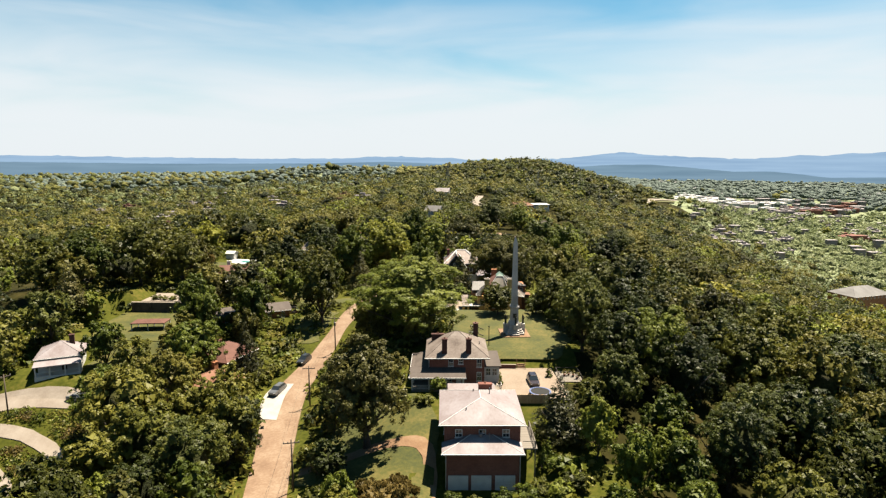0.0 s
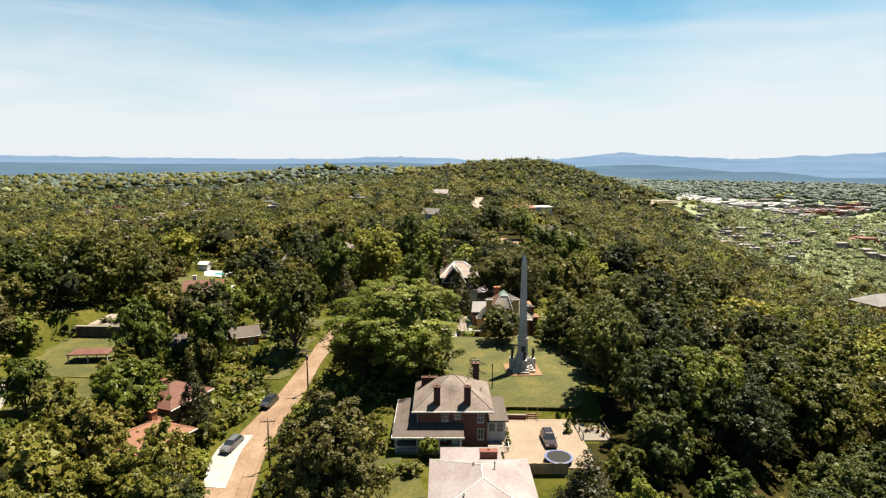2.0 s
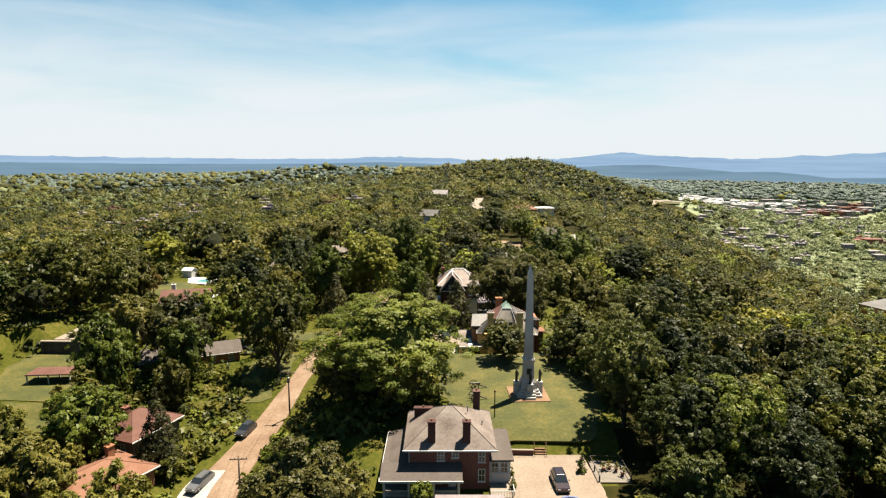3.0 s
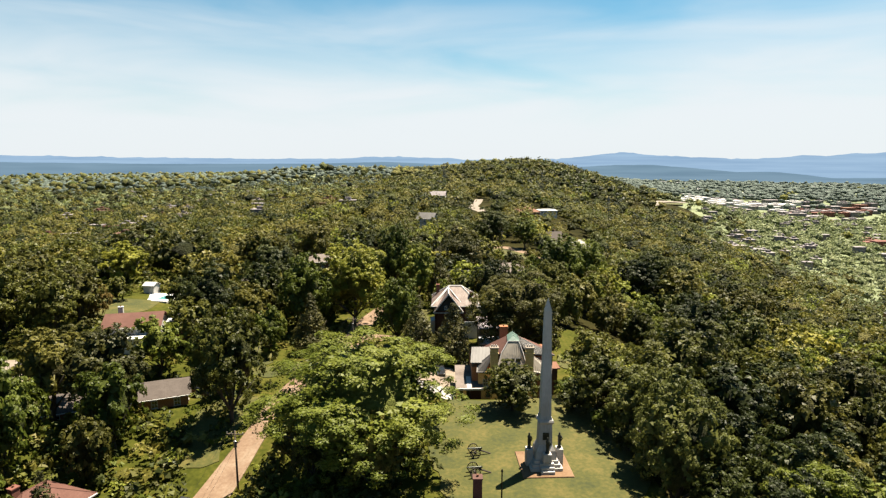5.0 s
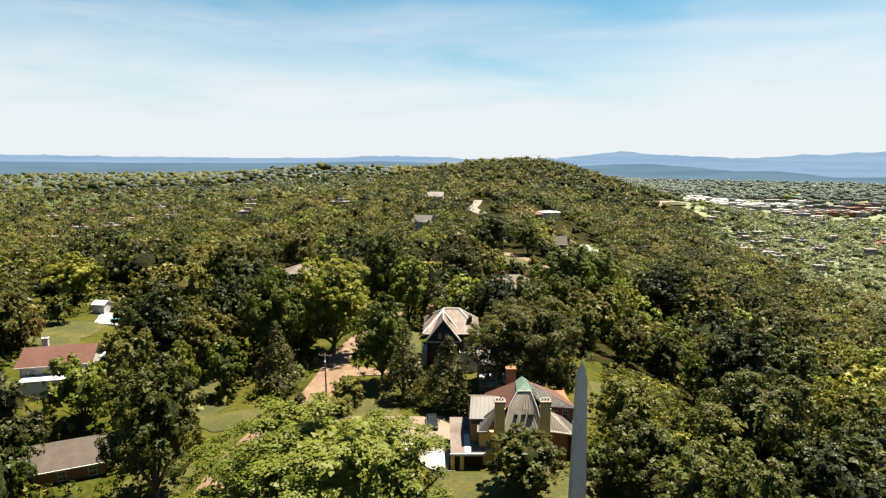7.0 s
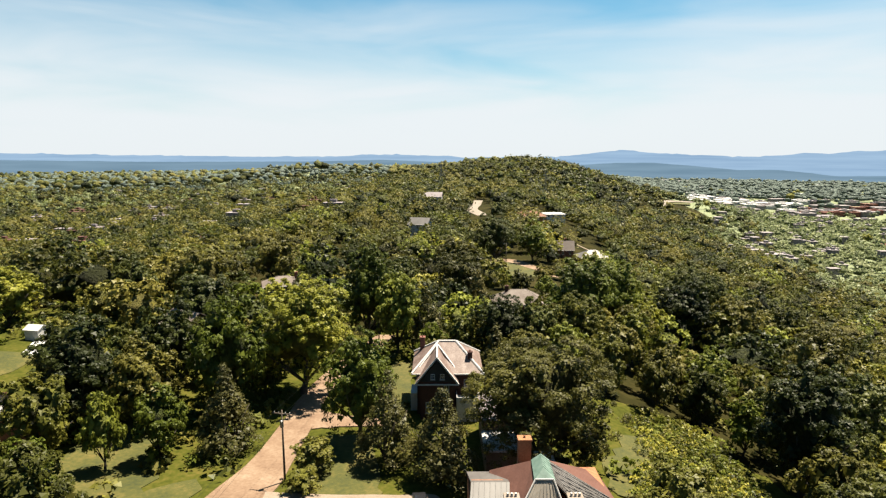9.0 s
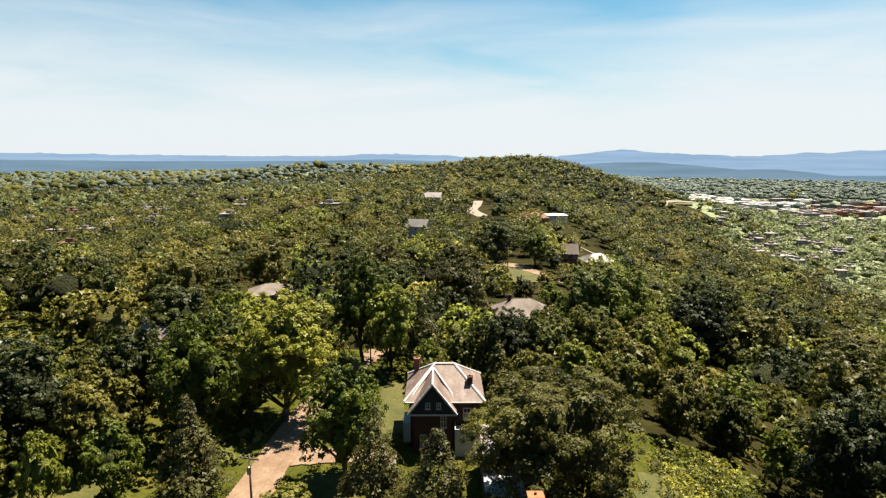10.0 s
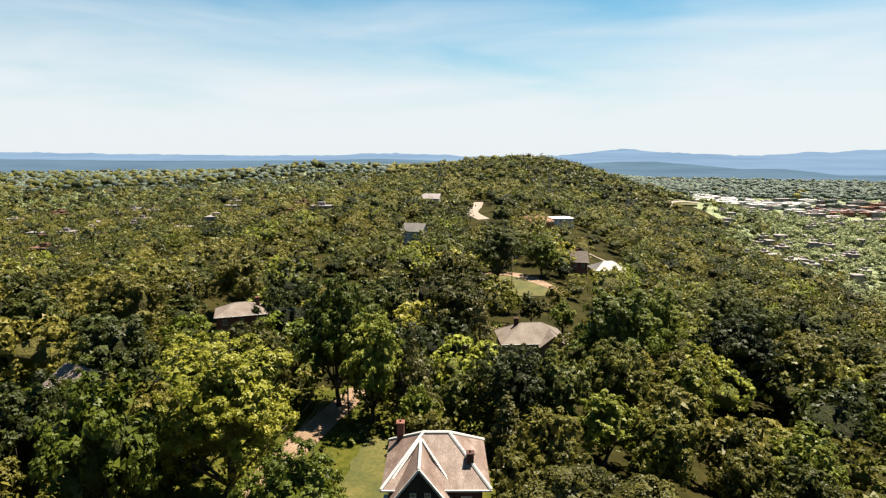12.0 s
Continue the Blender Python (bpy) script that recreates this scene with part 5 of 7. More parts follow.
# ---- the brick house with the porch ----
def porch_house():
    g = 3.1
    h = thing("house", 0, 0, -g, 0, "two-storey red-brick house with tan hipped roof, three chimneys and wraparound porch", "house")
    part("wall", box(-2.6, 7.9, 108.0, 118.6, -0.6, 2.7 + g), RED_BRICK, h)
    a = (-3.4, 8.8, 107.3, 119.3, 2.8 + g, 3.5)
    roof = part("roof", hip_roof(*a, 0.3, 0.3), ROOF_TAN, h, "tan hipped roof streaked with dark stains")
    for cap in hip_caps(*a, 0.055, 0.3):
        part("ridge_cap", cap, ROOF_BROWN, roof)
    part("gutter", box(-3.5, 8.9, 107.12, 107.3, 2.62 + g, 2.78 + g), WHITE, h)
    chimney(h, 0.3, 108.6, 1.0, 0.8, 2.4 + g, 6.1 + g, DARK_BRICK, "tall dark brick chimney")
    chimney(h, 4.9, 108.6, 1.0, 0.8, 2.4 + g, 6.1 + g, DARK_BRICK, "tall dark brick chimney")
    chimney(h, 6.7, 117.6, 0.95, 0.9, 2.4 + g, 6.6 + g, DARK_BRICK, "tall dark brick chimney")
    chimney(h, -1.0, 115.6, 2.6, 0.7, 2.2 + g, 4.9 + g, DARK_BRICK, "long low brick chimney")
    vent_pipe(h, 5.2, 113.4, 5.6 + g, 0.5)
    vent_pipe(h, 7.2, 112.6, 3.9 + g, 0.35)
    for x, z, w, t in ((1.5, 0.95, 1.0, 1.55), (3.4, 1.35, 0.95, 1.1), (6.9, 0.75, 0.95, 1.6), (6.9, -2.0, 0.95, 1.8)):
        window(h, "-y", x, 108.0, z + g, w, t)
    for y in (110.5, 113.5, 116.5):
        window(h, "-x", y, -2.6, 0.9 + g, 1.0, 1.6)
        window(h, "+x", y, 7.9, 1.15 + g, 1.0, 1.45)
    part("downpipe", tube([(-2.68, 107.9, 0.2 + g), (-2.68, 107.9, 2.6 + g)], [0.05, 0.05], 6), WHITE, h)
    # wraparound porch
    porch = part("porch", join([box(-5.9, 3.9, 105.4, 107.96, -0.7, 0.35), box(-5.9, -2.64, 107.96, 118.4, -0.7, 0.35)]), CONCRETE, h, "raised porch floor behind white railings")
    proof = part("porch_roof", join([shed_roof(-6.3, 4.3, 105.1, 107.96, -0.3 + g, 0.75 + g), shed_roof(-6.3, -2.64, 107.964, 118.7, -0.1 + g, -0.1 + g)]), ROOF_BROWN, h, "low brown shingled porch roof")
    v = [(-6.3, 107.97, -0.29 + g), (-2.62, 107.97, 0.76 + g), (-2.62, 118.7, 0.76 + g), (-6.3, 118.7, -0.29 + g)]
    v += [(x, y, z - 0.18) for x, y, z in v]
    part("porch_roof", (v, [(0, 1, 2, 3), (7, 6, 5, 4), (0, 4, 5, 1), (1, 5, 6, 2), (2, 6, 7, 3), (3, 7, 4, 0)]), ROOF_BROWN, h)
    part("fascia", join([box(-6.4, 4.4, 104.98, 105.1, -0.52 + g, -0.26 + g), box(-6.42, -6.3, 104.98, 118.7, -0.52 + g, -0.26 + g)]), WHITE, h, "white porch fascia")
    for x in (-5.8, -2.6, 0.6, 3.8):
        part("column", box(x - 0.16, x + 0.16, 105.45, 105.77, 0.35, -0.5 + g, 0.03), WHITE, porch)
    for y in (109, 112.4, 115.6, 118.2):
        part("column", box(-5.9, -5.6, y - 0.15, y + 0.15, 0.35, -0.5 + g, 0.03), WHITE, porch)
    for x0, x1 in ((-5.6, -2.8), (-2.4, 0.4), (0.8, 3.6)):
        part("railing", join([box(x0, x1, 105.56, 105.64, 1.15, 1.23), box(x0, x1, 105.56, 105.64, 0.45, 0.52)] + [box(x0 + 0.1 + k * 0.14, x0 + 0.15 + k * 0.14, 105.575, 105.625, 0.52, 1.15) for k in range(int((x1 - x0) / 0.14))]), WHITE, porch)
    for x in (-1.2, 1.2):
        window(h, "-y", x, 108.0, 0.9, 1.0, 1.6)
    door = part("door", box(2.5, 3.5, 107.93, 108.0, 0.36, 2.4), WHITE, h, "white front door")
    # glazed side room
    part("wall", box(7.95, 10.8, 108.8, 117.2, -0.6, 0.62 + g), WHITE, h, "white-painted side room")
    part("roof", box(7.95, 11.2, 108.3, 117.5, 0.62 + g, 0.86 + g, 0.04), ROOF_BROWN, h, "flat brown roof of the side room")
    for x in (8.7, 9.95):
        window(h, "-y", x, 108.8, -1.2 + g, 1.0, 1.5)
    for y in (110.2, 112.4, 114.6):
        window(h, "+x", y, 10.8, -1.2 + g, 1.5, 1.5)
    terrace = part("terrace", box(8.0, 11.0, 105.2, 108.75, -0.6, 0.5), CONCRETE, h, "small railed terrace")
    part("railing", join([box(8.0, 11.0, 105.2, 105.28, 1.3, 1.38), box(10.92, 11.0, 105.28, 108.7, 1.3, 1.38)] + [box(8.05 + k * 0.2, 8.1 + k * 0.2, 105.22, 105.26, 0.5, 1.3) for k in range(15)] + [box(10.94, 10.98, 105.4 + k * 0.2, 105.45 + k * 0.2, 0.5, 1.3) for k in range(16)]), WHITE, terrace)
    return h


porch_house()


# ---- the monument ----
def monument():
    m = thing("monument", 16.4, 132.1, 0.0, 2.0, "tall grey granite obelisk with figures on a stepped base", "monument")
    part("platform", box(-3.3, 3.3, -3.4, 3.4, -0.3, 0.26, 0.06), EARTH, m, "worn pinkish concrete platform")
    for k, (w, z) in enumerate(((2.1, 0.26), (1.85, 0.66), (1.6, 1.08))):
        part("step", box(-w, w, -w, w, z + 0.004 * k, z + 0.4, 0.05), STONE, m)
    for k in range(3):
        part("step", box(-0.9, 0.9, -2.9 + 0.32 * k, -1.7, 0.26 + 0.38 * k, 0.64 + 0.38 * k, 0.04), STONE, m)

    def taper(w0, w1, z0, z1):
        v = [(sx * w, sy * w, z) for w, z in ((w0, z0), (w1, z1)) for sx, sy in ((-1, -1), (1, -1), (1, 1), (-1, 1))]
        return v, [(3, 2, 1, 0), (4, 5, 6, 7), (0, 1, 5, 4), (1, 2, 6, 5), (2, 3, 7, 6), (3, 0, 4, 7)]

    part("pedestal", join([taper(1.40, 1.22, 1.52, 2.6), taper(1.22, 0.90, 2.604, 3.3), taper(0.88, 0.80, 3.304, 6.1)]), STONE, m)
    part("moulding", join([taper(0.84, 1.02, 6.104, 6.45), taper(1.02, 0.92, 6.454, 6.7), taper(0.80, 0.74, 6.704, 7.1)]), STONE, m)
    part("shaft", taper(0.69, 0.42, 7.104, 21.2), STONE, m, "smooth tapering granite shaft")
    part("band", taper(0.65, 0.645, 9.9, 10.05), STONE, m)
    part("tip", taper(0.42, 0.02, 21.204, 22.8), STONE, m)
    for sx in (-1, 1):
        part("buttress", box(sx * 2.0 - 0.45, sx * 2.0 + 0.45, -0.6, 0.6, 0.26, 2.5, 0.06), STONE, m)
    part("buttress", box(-0.55, 0.55, -2.3, -1.4, 1.5, 2.7, 0.06), STONE, m)
    part("plaque", box(-0.42, 0.42, -0.93, -0.84, 4.0, 5.0), BRONZE, m, "dark bronze plaque")
    return m


monument()


def statue(x, y, z, label):
    """A plain standing figure in one mesh."""
    rings = ((0.30, 0.0), (0.30, 0.12), (0.20, 0.2), (0.21, 0.8), (0.24, 1.1), (0.20, 1.35), (0.27, 1.6), (0.12, 1.78), (0.13, 1.95), (0.11, 2.08), (0.03, 2.14))
    shape = tube([(0, 0, h) for _, h in rings], [r for r, _ in rings], 10)
    arm = tube([(0.26, 0, 1.58), (0.36, -0.08, 1.25), (0.20, -0.2, 1.05)], [0.08, 0.07, 0.06], 6)
    staff = tube([(0.2, -0.22, 0.1), (0.2, -0.22, 1.9)], [0.025, 0.02], 5)
    v, f = join([shape, arm, staff])
    ob = new("statue", link_mesh("statue", v, f, BRONZE, True))
    ob.matrix_basis = pose(x, y, z)
    return tagged(ob, label, "statue", "figures on the monument")


statue(14.4, 132.05, 2.5, "weathered bronze figure standing on the monument's buttress")
statue(18.4, 132.17, 2.5, "weathered bronze figure standing on the monument's buttress")
statue(16.5, 130.25, 2.7, "weathered bronze figure before the monument's shaft")

# ---- the tan-brick house behind the lawn ----
def slab(points, thick=0.2):
    """A flat roof face of some thickness from its corners, counter-clockwise from above."""
    n = len(points)
    v = list(points) + [(x, y, z - thick) for x, y, z in points]
    return v, [tuple(range(n)), tuple(range(2 * n - 1, n - 1, -1))] + [(k, n + k, n + (k + 1) % n, (k + 1) % n) for k in range(n)]


def seams(a, b, c, d, step, r=0.03):
    """Standing seams over a roof face: from the edge a-b up to the edge d-c."""
    a, b, c, d = (Vector(p) + Vector((0, 0, 0.03)) for p in (a, b, c, d))
    n = max(2, int((b - a).length / step))
    return join([tube([a.lerp(b, (k + 0.5) / n), d.lerp(c, (k + 0.5) / n)], [r, r], 4) for k in range(n)])


def tan_house():
    g = 3.0
    h = thing("house", 0, 0, -g, 0, "rambling tan-brick house with grey metal and red tile roofs", "house")

    def face(name, points, mat, label="", step=0.0, parent=h):
        p = [(x, y, z + g) for x, y, z in points]
        ob = part(name, slab(p), mat, parent, label)
        if step:
            part("seam", seams(p[0], p[1], p[2], p[-1] if len(p) > 3 else p[2], step), mat, ob)
        return ob

    part("wall", box(12.2, 22.0, 160.9, 171.6, -0.5, 2.2 + g), ORANGE_BRICK, h)
    part("wall", box(8.4, 12.16, 162.2, 172.0, -0.5, 2.6 + g), ORANGE_BRICK, h)
    part("wall", box(19.6, 23.4, 164.0, 171.0, 2.204 + g, 4.0 + g), ORANGE_BRICK, h, "orange-brick upper wall")
    # steep front slope between the chimneys, its top corners clipped
    front = part("roof", slab([(x, y, z + g) for x, y, z in ((12.7, 160.2, 2.4), (18.3, 160.2, 2.4), (17.6, 161.7, 5.4), (16.9, 162.9, 7.2), (15.0, 162.9, 7.2), (13.7, 161.7, 5.4))]), ROOF_CREAM, h, "steep pale standing-seam roof slope with small openings")
    part("seam", seams((12.9, 160.2, 2.4 + g), (18.1, 160.2, 2.4 + g), (17.3, 161.7, 5.4 + g), (13.9, 161.7, 5.4 + g), 0.42), ROOF_CREAM, front)
    part("seam", seams((14.1, 161.7, 5.4 + g), (17.3, 161.7, 5.4 + g), (16.8, 162.9, 7.2 + g), (15.1, 162.9, 7.2 + g), 0.42), ROOF_CREAM, front)
    for x, w in ((14.6, 0.22), (15.7, 0.22), (16.7, 0.38)):
        part("opening", box(x - w, x + w, 160.9, 161.3, 4.05 + g, 4.6 + g), GLASS, front, "small dark roof opening")
    for a, b in (((13.7, 161.65, 5.45), (15.0, 162.85, 7.25)), ((16.9, 162.85, 7.25), (17.6, 161.65, 5.45)), ((15.0, 162.85, 7.25), (16.9, 162.85, 7.25)), ((12.7, 160.15, 2.45), (13.7, 161.65, 5.45)), ((18.3, 160.15, 2.45), (17.6, 161.65, 5.45))):
        part("trim", tube([(a[0], a[1], a[2] + g), (b[0], b[1], b[2] + g)], [0.09, 0.09], 5), MEMBRANE, front, "pale edge trim")
    # hipped main roof round a copper-clad crown
    face("roof", ((11.0, 163.2, 3.4), (13.6, 161.9, 5.3), (15.1, 163.0, 7.1), (15.3, 167.0, 7.1), (11.0, 171.8, 3.2)), ROOF_RED, "red-brown tile side slope streaked with grey")
    face("roof", ((23.8, 171.8, 3.0), (11.0, 171.8, 3.2), (15.3, 167.0, 7.1), (17.1, 167.0, 7.1)), ROOF_RED, "red-brown tile back slope")
    face("roof", ((19.0, 163.6, 4.5), (23.7, 163.4, 4.4), (17.1, 167.0, 7.1), (16.9, 163.0, 7.1)), ROOF_GREY, "grey ribbed slope of the wing", 0.4)
    face("roof", ((23.7, 163.4, 4.4), (23.8, 171.8, 3.0), (17.1, 167.0, 7.1)), ROOF_RED, "weathered red-brown side slope")
    cup = part("cupola", ([(14.9, 162.9, 7.12 + g), (17.1, 162.9, 7.12 + g), (17.2, 167.1, 7.12 + g), (15.2, 167.1, 7.12 + g), (15.95, 163.9, 7.95 + g), (16.2, 166.9, 7.95 + g)], [(3, 2, 1, 0), (0, 1, 4), (1, 2, 5, 4), (2, 3, 5), (3, 0, 4, 5)]), COPPER, h, "green copper-clad ridge crown")
    part("seam", seams((17.1, 163.2, 7.12 + g), (17.2, 166.9, 7.12 + g), (16.2, 166.7, 7.95 + g), (15.97, 164.0, 7.95 + g), 0.6), COPPER, cup)
    for x in (12.2, 18.5):
        stack = part("chimney", box(x - 0.68, x + 0.68, 159.4, 160.5, -0.5, 6.9 + g, 0.03), TAN_BRICK, h, "tall tan-brick chimney")
        part("band", box(x - 0.74, x + 0.74, 159.34, 160.56, 5.9 + g, 6.1 + g), TAN_BRICK, stack)
        part("cap", box(x - 0.80, x + 0.80, 159.28, 160.62, 6.904 + g, 7.15 + g, 0.04), CONCRETE, stack, "pale stone cap")
        for d in (-0.4, 0.0, 0.4):
            part("pot", tube([(x + d, 159.95, 7.15 + g), (x + d, 159.95, 7.5 + g)], [0.14, 0.12], 8), STONE, stack)
    chimney(h, 15.0, 171.0, 1.5, 1.1, 2.0 + g, 7.6 + g, ORANGE_BRICK, "tall orange-brick chimney")
    # left wing: sloping grey roof, small lean-to, dark porch
    face("roof", ((8.1, 161.9, 3.5), (12.3, 161.9, 3.5), (12.7, 165.8, 5.2), (8.5, 165.8, 5.2)), ROOF_GREY, "stained grey metal roof of the side wing", 0.55)
    face("roof", ((12.7, 165.8, 5.2), (12.6, 172.2, 2.8), (8.3, 172.2, 2.8), (8.5, 165.8, 5.2)), ROOF_GREY, "grey metal back slope of the side wing")
    part("gable", gable_wall(8.6, 12.1, 162.3, 171.6, 2.6 + g, 2.2, "x"), ORANGE_BRICK, h)
    face("roof", ((9.1, 160.3, 2.3), (10.6, 160.3, 2.3), (12.0, 161.0, 5.0), (12.0, 162.0, 5.4), (9.3, 162.4, 2.9)), ROOF_GREY, "small grey lean-to roof beside the chimney", 0.4)
    part("wall", box(9.5, 11.5, 160.9, 162.16, -0.5, 2.0 + g), TAN_BRICK, h)
    porch = part("roof", shed_roof(5.4, 10.3, 159.2, 169.0, -0.35 + g, 0.5 + g), ROOF_TAN, h, "brown-grey porch roof")
    part("patch", shed_roof(7.4, 8.2, 159.4, 164.0, -0.30 + g, 0.10 + g, 0.05), MEMBRANE, porch, "white worn strip on the porch roof")
    part("roof_edge", box(5.3, 10.4, 159.0, 159.196, -0.62 + g, -0.3 + g), MEMBRANE, h)
    part("wall", box(8.0, 10.0, 160.8, 162.1, -0.5, -0.56 + g), DARK_BRICK, h)
    for x in (5.7, 7.0):
        part("pillar", box(x - 0.28, x + 0.28, 159.5, 160.06, -0.5, -0.56 + g, 0.03), TAN_BRICK, h)
    # right of the front slope
    face("roof", ((19.25, 160.2, 2.4), (22.6, 160.2, 1.9), (20.4, 162.6, 4.0), (19.25, 161.7, 5.0)), ROOF_CREAM, "pale flared roof slope", 0.42)
    face("roof", ((22.6, 160.2, 1.9), (23.4, 164.0, 2.2), (20.4, 162.6, 4.0)), ROOF_BROWN, "dark side of the flared roof")
    part("roof", box(22.3, 25.0, 164.6, 168.2, 1.2 + g, 1.45 + g), TERRACOTTA, h, "low red tile roof")
    part("wall", box(22.1, 24.6, 165.0, 167.9, -0.5, 1.2 + g), ORANGE_BRICK, h)
    part("bay", box(22.5, 24.2, 163.2, 164.5, -0.5, 1.9 + g), TERRACOTTA, h, "orange tiled bay")
    for x in (20.6, 22.2):
        window(h, "-y", x, 164.0, 2.6 + g, 0.9, 1.2)
    for x in (14.2, 17.2):
        window(h, "-y", x, 160.9, -1.4 + g, 1.2, 1.7)
    window(h, "-y", 10.8, 160.9, -0.6 + g, 1.0, 1.4)
    # white flat roofs behind
    part("wall", box(11.4, 17.2, 181.2, 187.0, -1.3, 0.55 + g), TAN_WALL, h)
    part("roof", box(11.1, 17.5, 180.9, 187.0, 0.55 + g, 0.80 + g, 0.04), MEMBRANE, h, "flat white roof")
    part("wall", box(11.4, 16.6, 187.1, 196.8, -1.3, 2.2 + g), TAN_WALL, h)
    part("roof", box(11.1, 16.9, 186.9, 197.2, 2.2 + g, 2.45 + g, 0.04), ROOF_PALE, h, "flat pale grey upper roof")
    part("wall", box(17.8, 19.8, 176.6, 179.6, -1.3, 1.2 + g), ORANGE_BRICK, h)
    part("roof", box(17.6, 20.0, 176.4, 179.8, 1.2 + g, 1.4 + g, 0.03), MEMBRANE, h, "small flat white roof")
    return h


tan_house()


# ---- the dark brick house with the mottled roof ----
def gable_house():
    g = 3.8
    h = thing("house", 0, 0, -g, 0, "dark brick house with steep mottled brown roof and pale hip lines", "house")
    part("wall", box(1.2, 11.6, 202.6, 212.6, -0.5, 3.7 + g), DARK_BRICK, h)
    a = (0.3, 12.5, 201.8, 213.4, 3.8 + g, 3.9)
    roof = part("roof", hip_roof(*a, 0.3, 1.2), ROOF_PLUM, h, "steep mottled brown hipped roof")
    for cap in hip_caps(*a, 0.21, 1.2):
        part("ridge_cap", cap, MEMBRANE, roof, "pale hip and ridge caps")
    part("gutter", join([box(0.2, 12.6, 201.62, 201.8, 3.6 + g, 3.78 + g)]), WHITE, h)
    # front gable
    part("wall", box(1.8, 7.6, 200.4, 202.6, -0.5, 2.9 + g), DARK_BRICK, h)
    part("gable", gable_wall(1.8, 7.5, 200.4, 205.0, 2.9 + g, 3.7, "y"), STUCCO, h, "dark stucco gable")
    part("roof", gable_roof(1.0, 8.2, 199.8, 206.6, 2.7 + g, 4.6, "y"), ROOF_PLUM, h, "steep mottled brown gable roof")
    part("barge_board", join([tube([(1.0, 199.75, 2.68 + g), (4.6, 199.75, 7.3 + g)], [0.17, 0.17], 4), tube([(8.2, 199.75, 2.68 + g), (4.6, 199.75, 7.3 + g)], [0.17, 0.17], 4), box(1.0, 8.2, 199.7, 199.9, 2.5 + g, 2.70 + g)]), MEMBRANE, h, "pale barge boards")
    part("valley_flashing", tube([(8.2, 202.3, 3.85 + g), (4.7, 206.4, 7.36 + g)], [0.17, 0.17], 5), MEMBRANE, h, "pale valley line of the roof")
    part("valley_flashing", tube([(1.0, 202.3, 3.85 + g), (4.5, 206.4, 7.36 + g)], [0.17, 0.17], 5), MEMBRANE, h, "pale valley line of the roof")
    part("ridge_cap", tube([(4.6, 199.8, 7.34 + g), (4.6, 206.6, 7.34 + g)], [0.16, 0.16], 6), MEMBRANE, h)
    for x in (3.9, 5.5):
        window(h, "-y", x, 200.4, 3.3 + g, 0.7, 0.95)
    window(h, "-y", 6.2, 200.4, 0.4 + g, 0.9, 1.9)
    for x in (3.2, 6.2):
        window(h, "-y", x, 200.4, -2.6 + g, 1.0, 1.9)
    chimney(h, 10.3, 204.6, 0.8, 0.8, 3 + g, 6.6 + g, DARK_BRICK, "dark brick chimney")
    chimney(h, 1.9, 211.2, 0.9, 0.9, 3 + g, 7.2 + g, RED_BRICK, "brick chimney")
    # white balcony over a small porch
    part("porch", box(7.9, 11.6, 199.6, 202.56, -0.5, -0.35 + g), WHITE, h, "white flat-roofed porch with a balcony")
    part("balcony", join([box(7.9, 11.6, 199.6, 199.7, -0.35 + g, 0.45 + g), box(11.5, 11.6, 199.7, 202.5, -0.35 + g, 0.45 + g), box(7.9, 8.0, 199.7, 202.5, -0.35 + g, 0.45 + g)]), WHITE, h)
    window(h, "-y", 9.8, 202.6, 0.7 + g, 1.2, 1.8)
    for y in (205, 209):
        window(h, "-x", y, 1.2, 0.6 + g, 1.0, 1.7)
    bay = part("bay", box(0.0, 1.16, 204.0, 208.0, -0.5, -0.6 + g), WHITE, h, "white bay on the side wall")
    return h


gable_house()


